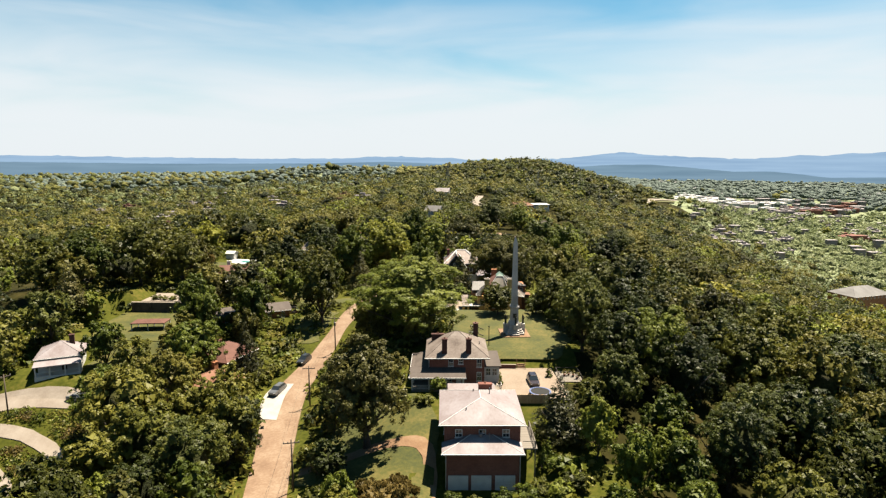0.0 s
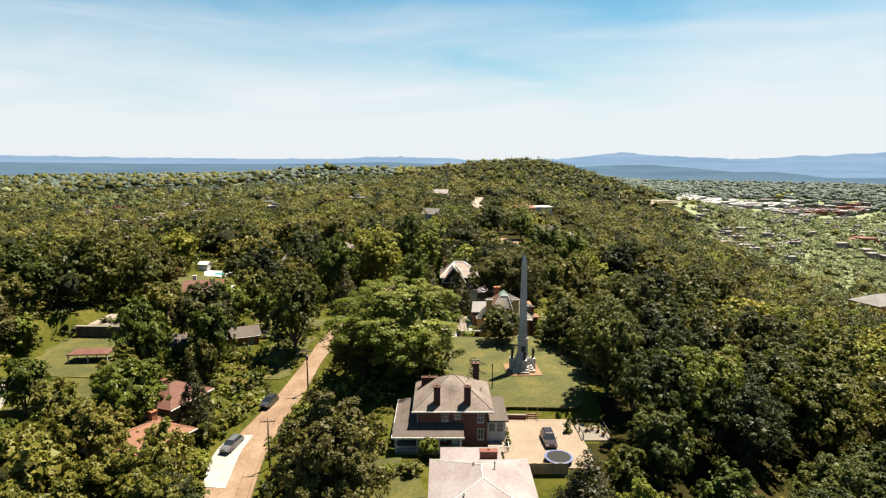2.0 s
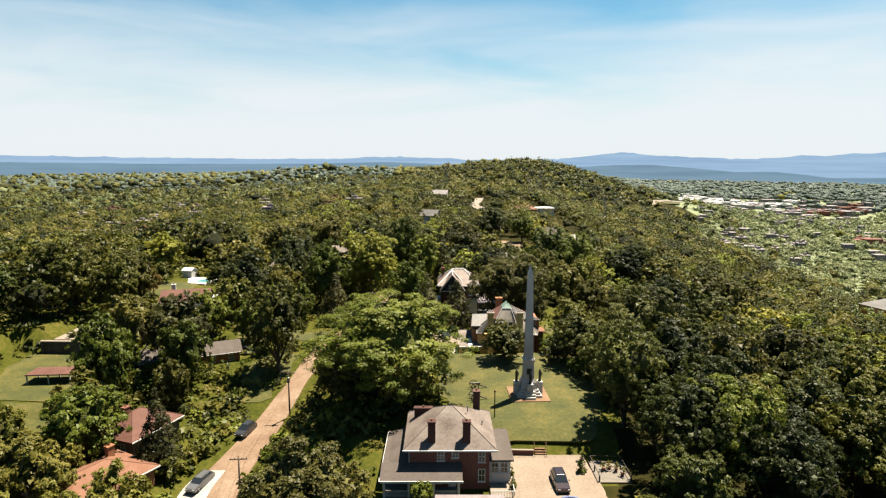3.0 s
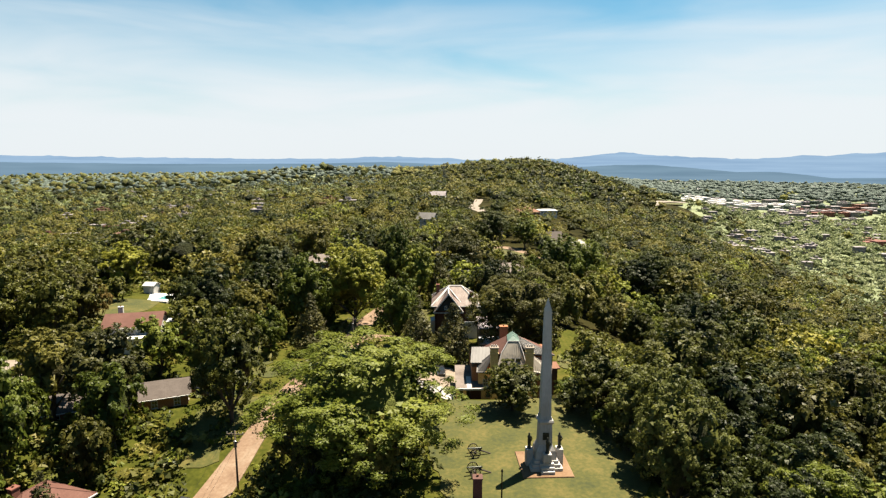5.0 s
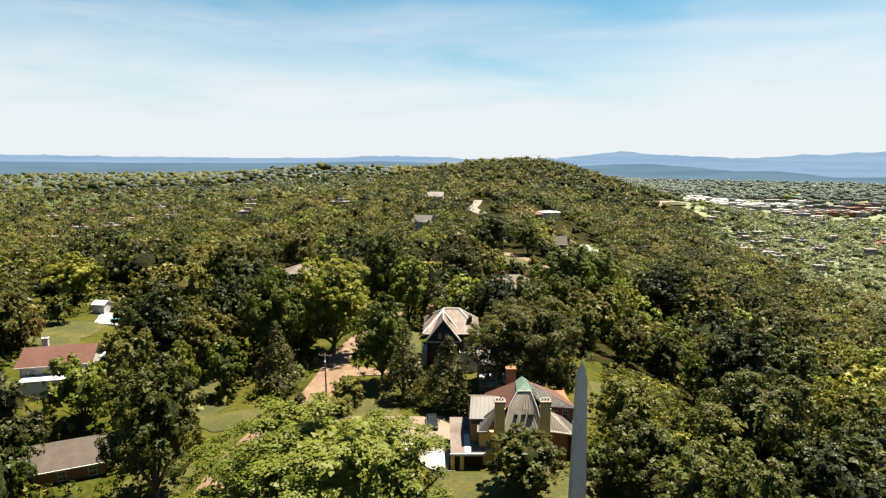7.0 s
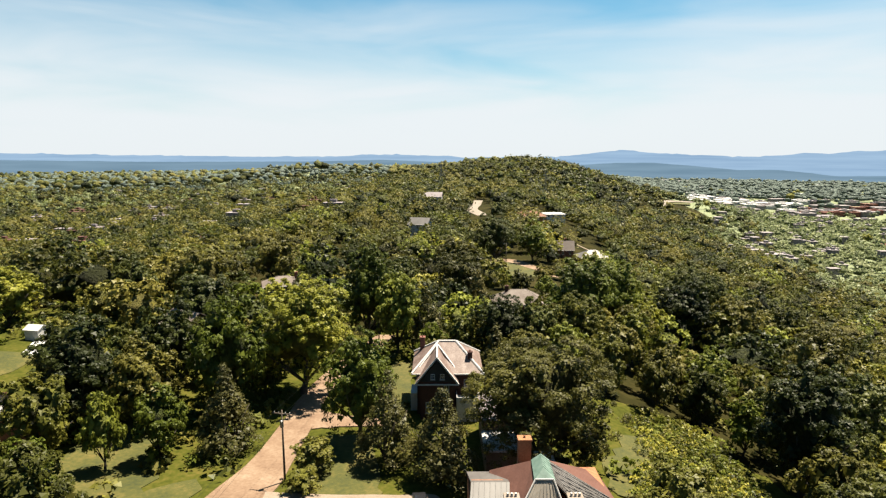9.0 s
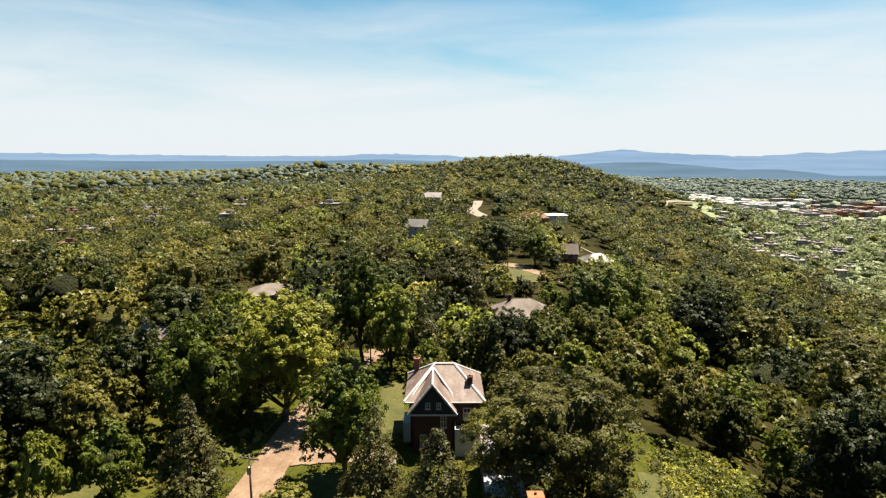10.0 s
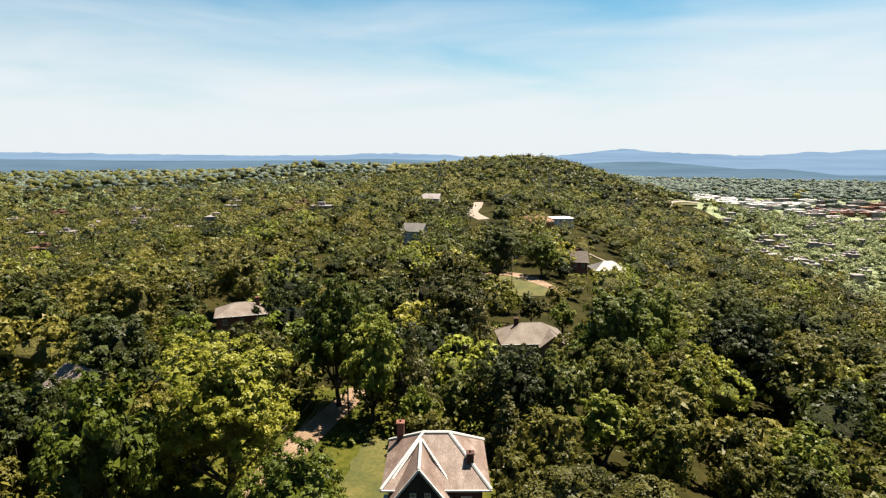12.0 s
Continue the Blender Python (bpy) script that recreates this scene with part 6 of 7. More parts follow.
def plain_house(x, y, z, turn, wide, deep, tall, rise, wall, roof, label, style="hip", stack=None, wins=3, caps=None):
    """A smaller house: walls, eaved roof, windows on the long sides, a chimney; its own x runs along the front."""
    h = thing("house", x, y, z, turn, label, "house")
    w, d = wide / 2, deep / 2
    part("wall", box(-w, w, -d, d, -2.0, tall), wall, h)
    a = (-w - 0.6, w + 0.6, -d - 0.6, d + 0.6, tall + 0.1, rise)
    if style == "hip":
        top = part("roof", hip_roof(*a), roof, h)
        for cap in hip_caps(*a, 0.07):
            part("ridge_cap", cap, caps or roof, top)
    else:
        top = part("roof", gable_roof(*a, "x" if wide >= deep else "y"), roof, h)
        part("gable", gable_wall(-w, w, -d, d, tall, rise * 0.86, "x" if wide >= deep else "y"), wall, h)
    part("gutter", box(-w - 0.6, w + 0.6, -d - 0.76, -d - 0.604, tall - 0.08, tall + 0.06), WHITE, h)
    n = max(1, int(wide / 3.2)) if wins else 0
    for k in range(n):
        window(h, "-y", -w + (k + 0.5) * wide / n, -d, max(0.8, tall - 2.1), 1.1, 1.35)
        if tall > 4.5:
            window(h, "-y", -w + (k + 0.5) * wide / n, -d, 0.8, 1.1, 1.4)
    for k in range(max(1, int(deep / 3.5))):
        yy = -d + (k + 0.5) * deep / max(1, int(deep / 3.5))
        window(h, "+x", yy, w, max(0.8, tall - 2.1), 1.0, 1.35)
        window(h, "-x", yy, -w, max(0.8, tall - 2.1), 1.0, 1.35)
    part("door", box(w * 0.1, w * 0.1 + 0.95, -d - 0.06, -d, 0.0, 2.05), DARK_WOOD, h)
    if stack:
        chimney(h, stack[0], stack[1], 1.0, 0.8, tall - 0.5, tall + rise + 0.9, stack[2], "brick chimney")
    vent_pipe(h, w * 0.35, d * 0.3, tall + rise * 0.5, 0.4)
    return h


# the street's left side
o = plain_house(-47.0, 112.0, -6.9, 62, 12.5, 8.6, 2.9, 2.0, ORANGE_BRICK, TERRACOTTA, "orange terracotta-roofed brick bungalow below the street", stack=(3.6, 1.6, ORANGE_BRICK))
part("roof", gable_roof(-3.2, 2.4, -8.2, -2.0, 2.95, 1.5, "y"), TERRACOTTA, o)
part("wall", gable_wall(-2.8, 2.0, -7.6, -2.4, 2.9, 1.2, "y"), ORANGE_BRICK, o)
part("wall", box(-2.8, 2.0, -7.6, -4.3, -2.0, 2.9), ORANGE_BRICK, o)
o = plain_house(-48.6, 127.4, -6.2, 70, 9.6, 8.0, 3.0, 2.6, TAN_WALL, ROOF_RED, "red-brown hip-roofed house among trees", stack=(-1.5, 0.6, RED_BRICK))
o = plain_house(-54.5, 159.4, -4.2, 24, 22.0, 8.4, 2.6, 1.3, ORANGE_BRICK, ROOF_BROWN, "long low orange-brick house with grey-brown roof", "gable")
part("solar_panel", turned(box(-6, 2, -3.4, -1.4, 3.25, 3.35), 0, 0, 0), IRON, o)
o = plain_house(-65.6, 187.5, -0.4, 14, 11.0, 8.5, 4.2, 2.2, WHITE, ROOF_RED, "white house with red-brown gabled roof and white porch", "gable", (-3.5, 2.4, WHITE))
part("porch", box(-4.5, 4.5, -7.2, -4.3, -1.0, 2.3), WHITE, o, "white porch with flat roof")
part("roof", box(-4.8, 4.8, -7.5, -4.25, 2.304, 2.55, 0.04), MEMBRANE, o, "white flat porch roof")
part("roof", gable_roof(6.0, 11.5, -3.0, 5.0, 3.2, 1.8, "y"), ROOF_BROWN, o)
part("wall", box(6.3, 11.2, -2.6, 4.6, -1.0, 3.2), ORANGE_BRICK, o)
part("gable", gable_wall(6.4, 11.1, -2.6, 4.6, 3.1, 1.5, "y"), ORANGE_BRICK, o)
part("skylight", box(6.4, 8.0, -1.6, 1.6, 4.05, 4.25), MEMBRANE, o)
o = plain_house(-84.5, 126.0, -5.6, 24, 8.0, 8.0, 3.4, 2.4, WHITE, ROOF_PALE, "small white cottage with pale hipped roof and porch", "hip", (2.0, 0.8, DARK_BRICK))
part("porch_roof", shed_roof(-4.4, 4.4, -7.0, -4.62, 2.5, 3.1), ROOF_PALE, o)
part("porch", box(-4.2, 4.2, -6.8, -4.02, -2.0, 0.3), WHITE, o)
for x in (-4.0, -1.4, 1.4, 4.0):
    part("column", box(x - 0.12, x + 0.12, -6.75, -6.5, 0.304, 2.4), WHITE, o)
part("railing", join([box(-4.0, 4.0, -6.68, -6.6, 1.1, 1.2)] + [box(-3.9 + k * 0.25, -3.84 + k * 0.25, -6.67, -6.62, 0.3, 1.1) for k in range(31)]), WHITE, o)
plain_house(-50.6, 232.5, -2.4, -28, 7.4, 7.0, 6.6, 2.4, TAN_WALL, ROOF_TAN, "tall tan house with grey-brown roof among trees", "gable")
o = plain_house(28.0, 274.5, height(28, 274.5) + 0.2, 3, 14.5, 10.0, 4.2, 3.4, TAN_WALL, ROOF_TAN, "pinkish-brown hip-roofed house half hidden by trees", stack=(-3.4, 0.5, DARK_BRICK))
part("roof", gable_roof(0.5, 7.2, -7.4, 1.0, 3.9, 2.6, "y"), ROOF_TAN, o)
part("wall", box(0.9, 6.8, -7.0, -5.04, -2.0, 3.9), TAN_WALL, o)
part("gable", gable_wall(0.9, 6.8, -7.0, 0.8, 3.88, 2.3, "y"), TAN_WALL, o)
part("porch", box(-9.6, -7.3, -4.4, -1.6, -2.0, 2.2), WHITE, o, "small white side porch")
plain_house(-45.5, 293.0, -5.0, 18, 12.0, 9.0, 4.4, 2.4, RED_BRICK, ROOF_TAN, "brick house with pinkish roof behind the trees", stack=(4.2, 0.4, RED_BRICK))
plain_house(66.0, 405.0, height(66, 405) + 0.2, -8, 14.0, 10.0, 4.4, 4.2, RED_BRICK, ROOF_BROWN, "gabled brick house on the far slope", "gable", (3.0, 0.6, RED_BRICK))
plain_house(85.0, 412.0, height(85, 412) + 0.5, 6, 15.0, 11.0, 4.6, 3.4, TAN_WALL, ROOF_GREY, "grey hip-roofed house on the far slope")
plain_house(66.0, 505.0, height(66, 505) - 0.5, 0, 20.0, 14.0, 4.4, 3.4, ORANGE_BRICK, TERRACOTTA, "large orange-roofed house on the hillside", "hip")
plain_house(88.0, 536.0, height(88, 536) + 0.5, 4, 14.0, 12.0, 4.4, 0.9, WHITE, MEMBRANE, "large white flat-roofed house on the hillside", "hip")
plain_house(-7.0, 470.0, height(-7, 470) + 1.0, -20, 12.0, 10.0, 6.0, 4.0, WHITE, ROOF_GREY, "white gabled house in the far woods", "gable")
plain_house(-1.0, 640.0, height(-1, 640) + 3.0, -10, 16.0, 10.0, 6.0, 4.0, WHITE, ROOF_PALE, "pale house in the far woods", "gable")
plain_house(292.0, 405.0, height(292, 405) + 2.0, 18, 34.0, 20.0, 9.0, 5.0, ORANGE_BRICK, ROOF_GREY, "long pale-roofed apartment block in the valley", "hip")
plain_house(318.0, 384.0, height(318, 384) + 2.0, 14, 26.0, 16.0, 9.0, 4.0, ORANGE_BRICK, ROOF_GREY, "pale-roofed apartment block in the valley", "hip")

# retaining wall and terrace
wall_ob = thing("retaining_wall", -78.0, 162.6, -3.2, -1.5, "brown stone retaining wall under a planted terrace", "wall")
part("wall", box(-10.0, 10.5, -0.35, 0.35, -1.0, 2.9), FENCE_STONE, wall_ob)
part("coping", box(-10.1, 10.6, -0.45, 0.45, 2.904, 3.08, 0.03), CONCRETE, wall_ob)
for k in range(5):
    part("pier", box(-9.8 + k * 5.0, -9.2 + k * 5.0, -0.55, -0.354, -1.0, 2.9), FENCE_STONE, wall_ob)
ruled("terrace", [(-86, 164), (-86, 168), (-86, 174)], [(-68, 164), (-68, 168), (-68, 174)], CONCRETE, 0.14, 4, 2.0, "pale paved terrace behind the wall", "terrace")
pav = thing("shelter", -75.0, 147.0, height(-75, 147), 4, "low brown-roofed open garden shelter on the lawn", "shelter")
part("roof", hip_roof(-4.2, 4.2, -2.2, 2.2, 2.1, 0.5), ROOF_RED, pav)
for sx in (-4, 0, 4):
    for sy in (-1.9, 1.9):
        part("post", box(sx - 0.1, sx + 0.1, sy - 0.1, sy + 0.1, -0.6, 1.86), WHITE, pav)
pool = thing("swimming_pool", -80.5, 228.0, height(-80.5, 228) + 0.05, -12, "turquoise swimming pool with pale paved edge", "pool")
part("deck", box(-6.5, 6.5, -4.5, 4.5, -0.8, 0.12, 0.05), MEMBRANE, pool)
part("water", box(1.6, 5.5, -2.2, 2.0, 0.124, 0.14), POOL_WATER, pool, "turquoise water")
shed = thing("shed", -84.6, 233.6, height(-84.6, 233.6), -10, "small white garden shed beside the pool", "shed")
part("wall", box(-1.7, 1.7, -1.5, 1.5, -0.4, 2.4), WHITE, shed)
part("roof", gable_roof(-1.95, 1.95, -1.75, 1.75, 2.4, 0.9, "x"), WHITE, shed)
part("gable", gable_wall(-1.7, 1.7, -1.5, 1.5, 2.4, 0.72, "x"), WHITE, shed)
part("door", box(-0.5, 0.5, -1.55, -1.504, 0, 1.95), WHITE, shed)
shed = thing("shed", -59.4, 233.4, height(-59.4, 233.4) + 0.2, 12, "red-painted barn-like shed with rounded dark roof on a lawn", "shed")
part("base", box(-3.3, 3.3, -1.9, 1.9, -0.6, 0.12), CONCRETE, shed, "pale concrete base")
part("wall", box(-3.0, 3.0, -1.6, 1.6, 0.124, 2.0), DARK_WOOD, shed, "dark red-brown plank side")
arch = [(-1.75, 1.95), (-1.6, 2.55), (-0.95, 3.15), (0, 3.4), (0.95, 3.15), (1.6, 2.55), (1.75, 1.95)]
for x0, x1 in ((-3.06, -2.9), (2.9, 3.06)):
    v = [(x0, p, q) for p, q in arch] + [(x1, p, q) for p, q in arch]
    part("gable", (v, [tuple(range(7))[::-1], tuple(range(7, 14))] + [(k, k + 1, k + 8, k + 7) for k in range(6)] + [(6, 0, 7, 13)]), RED_PAINT, shed, "red gable end")
    part("gable_wall", box(x0, x1, -1.62, 1.62, 0.12, 1.946), RED_PAINT, shed)
v = [(x, p * k, q + (0.12 if k > 1 else 0)) for x in (-3.2, 3.2) for k in (1.0, 1.05) for p, q in arch]
part("roof", (v, [(k, k + 1, k + 15, k + 14) for k in range(6)] + [(k + 7, k + 21, k + 22, k + 8) for k in range(6)] + [(k, k + 7, k + 8, k + 1) for k in range(6)] + [(k + 14, k + 15, k + 22, k + 21) for k in range(6)] + [(0, 14, 21, 7), (6, 13, 27, 20)]), ROOF_BROWN, shed, "rounded dark shingle roof")
part("door", box(3.064, 3.1, -0.6, 0.6, 0.13, 1.9), RED_PAINT, shed)

# ---- vehicles ----
def loft(rows):
    """Rings of points joined into a skin and closed at both ends."""
    n = len(rows[0])
    v = [p for r in rows for p in r]
    f = [(j * n + k, j * n + (k + 1) % n, (j + 1) * n + (k + 1) % n, (j + 1) * n + k) for j in range(len(rows) - 1) for k in range(n)]
    return v, f + [tuple(range(n))[::-1], tuple((len(rows) - 1) * n + k for k in range(n))]


def car(x, y, z, turn, colour, label, kind="suv", long=4.7):
    c = thing("car", x, y, z, turn, label, "car", "parked cars")
    body_mat = paint("car_paint_" + kind, colour)
    L, w = long / 2, 0.93
    high = {"suv": 1.68, "sedan": 1.45, "wagon": 1.55}[kind]

    def ring(yy, lo, hi, half, top):
        return [(-half, yy, lo), (half, yy, lo), (half * 1.0, yy, (lo + hi) / 2), (half * top, yy, hi), (-half * top, yy, hi), (-half, yy, (lo + hi) / 2)]

    rows = [ring(-L, 0.42, 0.72, w * 0.82, 0.9), ring(-L + 0.15, 0.30, 0.86, w * 0.95, 0.92), ring(-L + 1.2, 0.26, 0.98, w, 0.93), ring(-0.2, 0.25, 1.02, w, 0.94), ring(L - 0.9, 0.26, 1.04, w, 0.93), ring(L - 0.12, 0.32, 0.98, w * 0.96, 0.9), ring(L, 0.42, 0.84, w * 0.86, 0.9)]
    part("body", loft(rows), body_mat, c, "", False)
    back = L - 0.25 if kind != "sedan" else L - 0.95
    cab = [ring(-L + 1.25, 0.94, 0.99, w * 0.90, 0.96), ring(-L + 1.95, 0.96, high - 0.06, w * 0.86, 0.84), ring(0.2, 0.98, high, w * 0.86, 0.84), ring(back - 0.5, 0.98, high - 0.04, w * 0.85, 0.84), ring(back, 0.96, 1.05, w * 0.84, 0.95)]
    part("windows", loft(cab), GLASS, c, "dark tinted glass")
    part("roof", box(-w * 0.70, w * 0.70, -L + 2.0, back - 0.5, high - 0.03, high + 0.03, 0.1), body_mat, c)
    for sx in (-1, 1):
        for yy in (-L + 0.95, L - 0.95):
            tyre = part("wheel", tube([(sx * (w - 0.20), yy, 0.33), (sx * (w + 0.01), yy, 0.33)], [0.33, 0.33], 14), RUBBER, c)
            part("rim", tube([(sx * (w - 0.02), yy, 0.33), (sx * (w + 0.02), yy, 0.33)], [0.21, 0.19], 10), METAL, tyre)
        part("headlight", box(sx * 0.62 - 0.16, sx * 0.62 + 0.16, -L - 0.02, -L + 0.08, 0.62, 0.76), WHITE, c)
        part("tail_light", box(sx * 0.68 - 0.1, sx * 0.68 + 0.1, L - 0.06, L + 0.02, 0.68, 0.88), RED_PAINT, c)
        part("mirror", box(sx * (w + 0.1) - 0.08, sx * (w + 0.1) + 0.08, -L + 1.6, -L + 1.72, 1.0, 1.14), body_mat, c)
    for sx in (-0.55, 0.55):
        part("roof_rail", box(sx - 0.02, sx + 0.02, -L + 2.1, back - 0.6, high + 0.03, high + 0.08), IRON, c)
    return c


car(17.2, 107.6, -2.3, 2, (0.05, 0.028, 0.028), "dark maroon car parked on the gravel court")
car(-34.6, 117.6, height(-34.6, 117.6) + 0.1, -14, (0.20, 0.20, 0.20), "silver-grey wagon parked at the street's edge", "wagon", 5.0)
car(-32.2, 131.4, height(-32.2, 131.4) + 0.1, -14, (0.06, 0.055, 0.05), "dark car parked at the street's edge", "suv", 4.6)
car(2.6, 173.0, height(2.6, 173.0) + 0.14, 4, (0.03, 0.03, 0.035), "dark car parked on the concrete drive", "sedan", 4.6)
car(-41.5, 163.5, height(-41.5, 163.5) + 0.05, 70, (0.03, 0.03, 0.035), "dark car beside the long brick house", "suv", 4.6)
car(-74.5, 114.6, height(-74.5, 114.6) + 0.14, 78, (0.34, 0.34, 0.34), "white car parked on the concrete lane", "sedan", 4.6)

# ---- poles and wires ----
def utility_pole(x, y, tall, turn, label, transformer=False, group="utility poles"):
    z = height(x, y)
    p = thing("utility_pole", x, y, z, turn, label, "utility pole", group)
    part("pole", tube([(0, 0, -0.8), (0, 0, tall * 0.5), (0, 0, tall)], [0.17, 0.14, 0.10], 8), POLE_WOOD, p, "", True)
    part("crossarm", box(-1.2, 1.2, -0.06, 0.06, tall - 0.6, tall - 0.46), POLE_WOOD, p)
    for k in (-1.1, -0.5, 0.5, 1.1):
        part("insulator", tube([(k, 0, tall - 0.46), (k, 0, tall - 0.3), (k, 0, tall - 0.22)], [0.05, 0.06, 0.03], 6), STONE, p)
    if transformer:
        part("transformer", tube([(0.1, -0.32, tall - 2.3), (0.1, -0.32, tall - 2.25), (0.1, -0.32, tall - 1.35), (0.1, -0.32, tall - 1.28)], [0.18, 0.24, 0.24, 0.1], 10), METAL, p, "grey can transformer")
    return (x, y, z + tall, radians(turn))


def wire(a, b, sag, r=0.012):
    pts = []
    for k in range(13):
        t = k / 12
        pts.append((a[0] + (b[0] - a[0]) * t, a[1] + (b[1] - a[1]) * t, a[2] + (b[2] - a[2]) * t - 4 * sag * t * (1 - t)))
    v, f = tube(pts, [r] * 13, 4)
    return tagged(new("power_line", link_mesh("power_line", v, f, IRON)), "thin sagging overhead power line between wooden poles", "power line", "power lines")


poles = [utility_pole(-20.6, 58.0, 9.0, 12, "wooden utility pole with crossarm beside the street"),
         utility_pole(-22.6, 82.5, 8.4, 12, "wooden utility pole with crossarm beside the street"),
         utility_pole(-26.6, 112.0, 8.4, 5, "wooden utility pole with crossarm beside the street"),
         utility_pole(-25.7, 135.8, 9.0, -4, "wooden utility pole with crossarm beside the street", True),
         utility_pole(-15.9, 180.4, 10.4, -14, "wooden utility pole with grey transformer beside the street", True),
         utility_pole(-9.0, 238.0, 10.0, -16, "wooden utility pole with crossarm beside the street")]
for a, b in zip(poles, poles[1:]):
    for k in (-1.1, 0.5, 1.1):
        wire((a[0] + k * math.cos(a[3]), a[1] + k * math.sin(a[3]), a[2] - 0.24), (b[0] + k * math.cos(b[3]), b[1] + k * math.sin(b[3]), b[2] - 0.24), 0.8)
utility_pole(-36.6, 101.5, 8.0, 12, "slim wooden utility pole beside the street")
far_pole = utility_pole(-85.8, 110.2, 9.0, 60, "wooden utility pole on the grassy bank")
wire((far_pole[0], far_pole[1], far_pole[2] - 0.3), (-36.5, 124.0, -1.2), 1.4)
utility_pole(33.0, 352.0, 13.0, 10, "tall wooden utility pole at the road bend")
p = thing("lamp_post", 9.9, 123.0, height(9.9, 123), 0, "slim dark pole standing on the lawn", "pole")
part("pole", tube([(0, 0, -0.4), (0, 0, 4.2)], [0.10, 0.08], 8), IRON, p)
part("lamp", tube([(0, 0, 4.2), (0, 0, 4.3), (0, 0, 4.55)], [0.12, 0.16, 0.05], 8), IRON, p)


# lattice masts on the hill with long spans of wire
def mast(x, y, tall):
    z = height(x, y)
    p = thing("pylon", x, y, z, 20, "slender grey steel power pylon among the trees", "pylon", "pylons on the hill")
    bits = []
    for sx in (-1, 1):
        for sy in (-1, 1):
            bits.append(tube([(sx * 2.2, sy * 2.2, 0), (sx * 0.5, sy * 0.5, tall)], [0.18, 0.12], 4))
    part("tower", join(bits), METAL, p)
    for k in range(8):
        h0, h1 = tall * k / 8, tall * (k + 1) / 8
        w0, w1 = 2.2 - 1.7 * k / 8, 2.2 - 1.7 * (k + 1) / 8
        part("brace", join([tube([(-w0, -w0, h0), (w1, -w1, h1)], [0.08, 0.08], 4), tube([(w0, -w0, h0), (-w1, -w1, h1)], [0.08, 0.08], 4)]), METAL, p)
    for h in (0.78, 0.88, 0.97):
        part("arm", box(-4.2, 4.2, -0.15, 0.15, tall * h - 0.15, tall * h + 0.15), METAL, p)
    return (x, y, z + tall * 0.9)


m1, m2, m3 = mast(6.0, 760.0, 38), mast(128.0, 800.0, 36), mast(190.0, 720.0, 34)
for a, b in ((m1, m2), (m2, m3)):
    for k in (-3.6, 3.6):
        wire((a[0], a[1] + k, a[2]), (b[0], b[1] + k, b[2]), 5.0, 0.05)


# ---- on the lawn and the court ----
def cannon(x, y, turn):
    c = thing("cannon", x, y, height(x, y), turn, "old bronze field cannon on a wheeled carriage standing on grass", "cannon", "cannons on the lawn")
    part("barrel", tube([(0, -1.1, 1.05), (0, -0.9, 1.05), (0, 0.4, 1.12), (0, 0.9, 1.15), (0, 0.95, 1.15)], [0.13, 0.17, 0.12, 0.10, 0.13], 10), BRONZE, c, "", True)
    part("trail", join([tube([(0, -0.6, 0.85), (0, -2.3, 0.15)], [0.14, 0.08], 6), box(-0.75, 0.75, -0.08, 0.08, 0.68, 0.84)]), DARK_WOOD, c)
    for sx in (-0.8, 0.8):
        n = 16
        v, f = [], []
        for k in range(n):
            a = 2 * math.pi * k / n
            for r, o in ((0.72, -0.04), (0.72, 0.04), (0.62, 0.04), (0.62, -0.04)):
                v.append((sx + o, r * math.cos(a), 0.72 + r * math.sin(a)))
        for k in range(n):
            for q in range(4):
                f.append((4 * k + q, 4 * k + (q + 1) % 4, 4 * ((k + 1) % n) + (q + 1) % 4, 4 * ((k + 1) % n) + q))
        wheel = part("wheel", (v, f), DARK_WOOD, c)
        for k in range(6):
            a = math.pi * k / 6
            part("spoke", tube([(sx, -0.64 * math.cos(a), 0.72 - 0.64 * math.sin(a)), (sx, 0.64 * math.cos(a), 0.72 + 0.64 * math.sin(a))], [0.03, 0.03], 4), DARK_WOOD, wheel)
    return c


cannon(7.3, 134.6, 100)
cannon(7.0, 129.6, 100)

t = thing("trampoline", 17.6, 101.8, -2.35, 0, "round blue-rimmed trampoline with tall pads on gravel", "trampoline")
ring_v, ring_f, n = [], [], 24
for k in range(n):
    a = 2 * math.pi * k / n
    for r, q in ((2.0, 0.78), (2.0, 0.86), (1.7, 0.88), (1.7, 0.80)):
        ring_v.append((r * math.cos(a), r * math.sin(a), q))
for k in range(n):
    ring_f += [(4 * k + q, 4 * ((k + 1) % n) + q, 4 * ((k + 1) % n) + (q + 1) % 4, 4 * k + (q + 1) % 4) for q in range(4)]
part("pad", (ring_v, ring_f), BLUE_CLOTH, t, "blue rim padding")
part("mat", tube([(0, 0, 0.82), (0, 0, 0.84)], [1.7, 1.7], 24), RUBBER, t)
for k in range(6):
    a = 2 * math.pi * k / 6
    part("leg", tube([(1.95 * math.cos(a), 1.95 * math.sin(a), 0.0), (1.95 * math.cos(a), 1.95 * math.sin(a), 0.8)], [0.04, 0.04], 6), METAL, t)

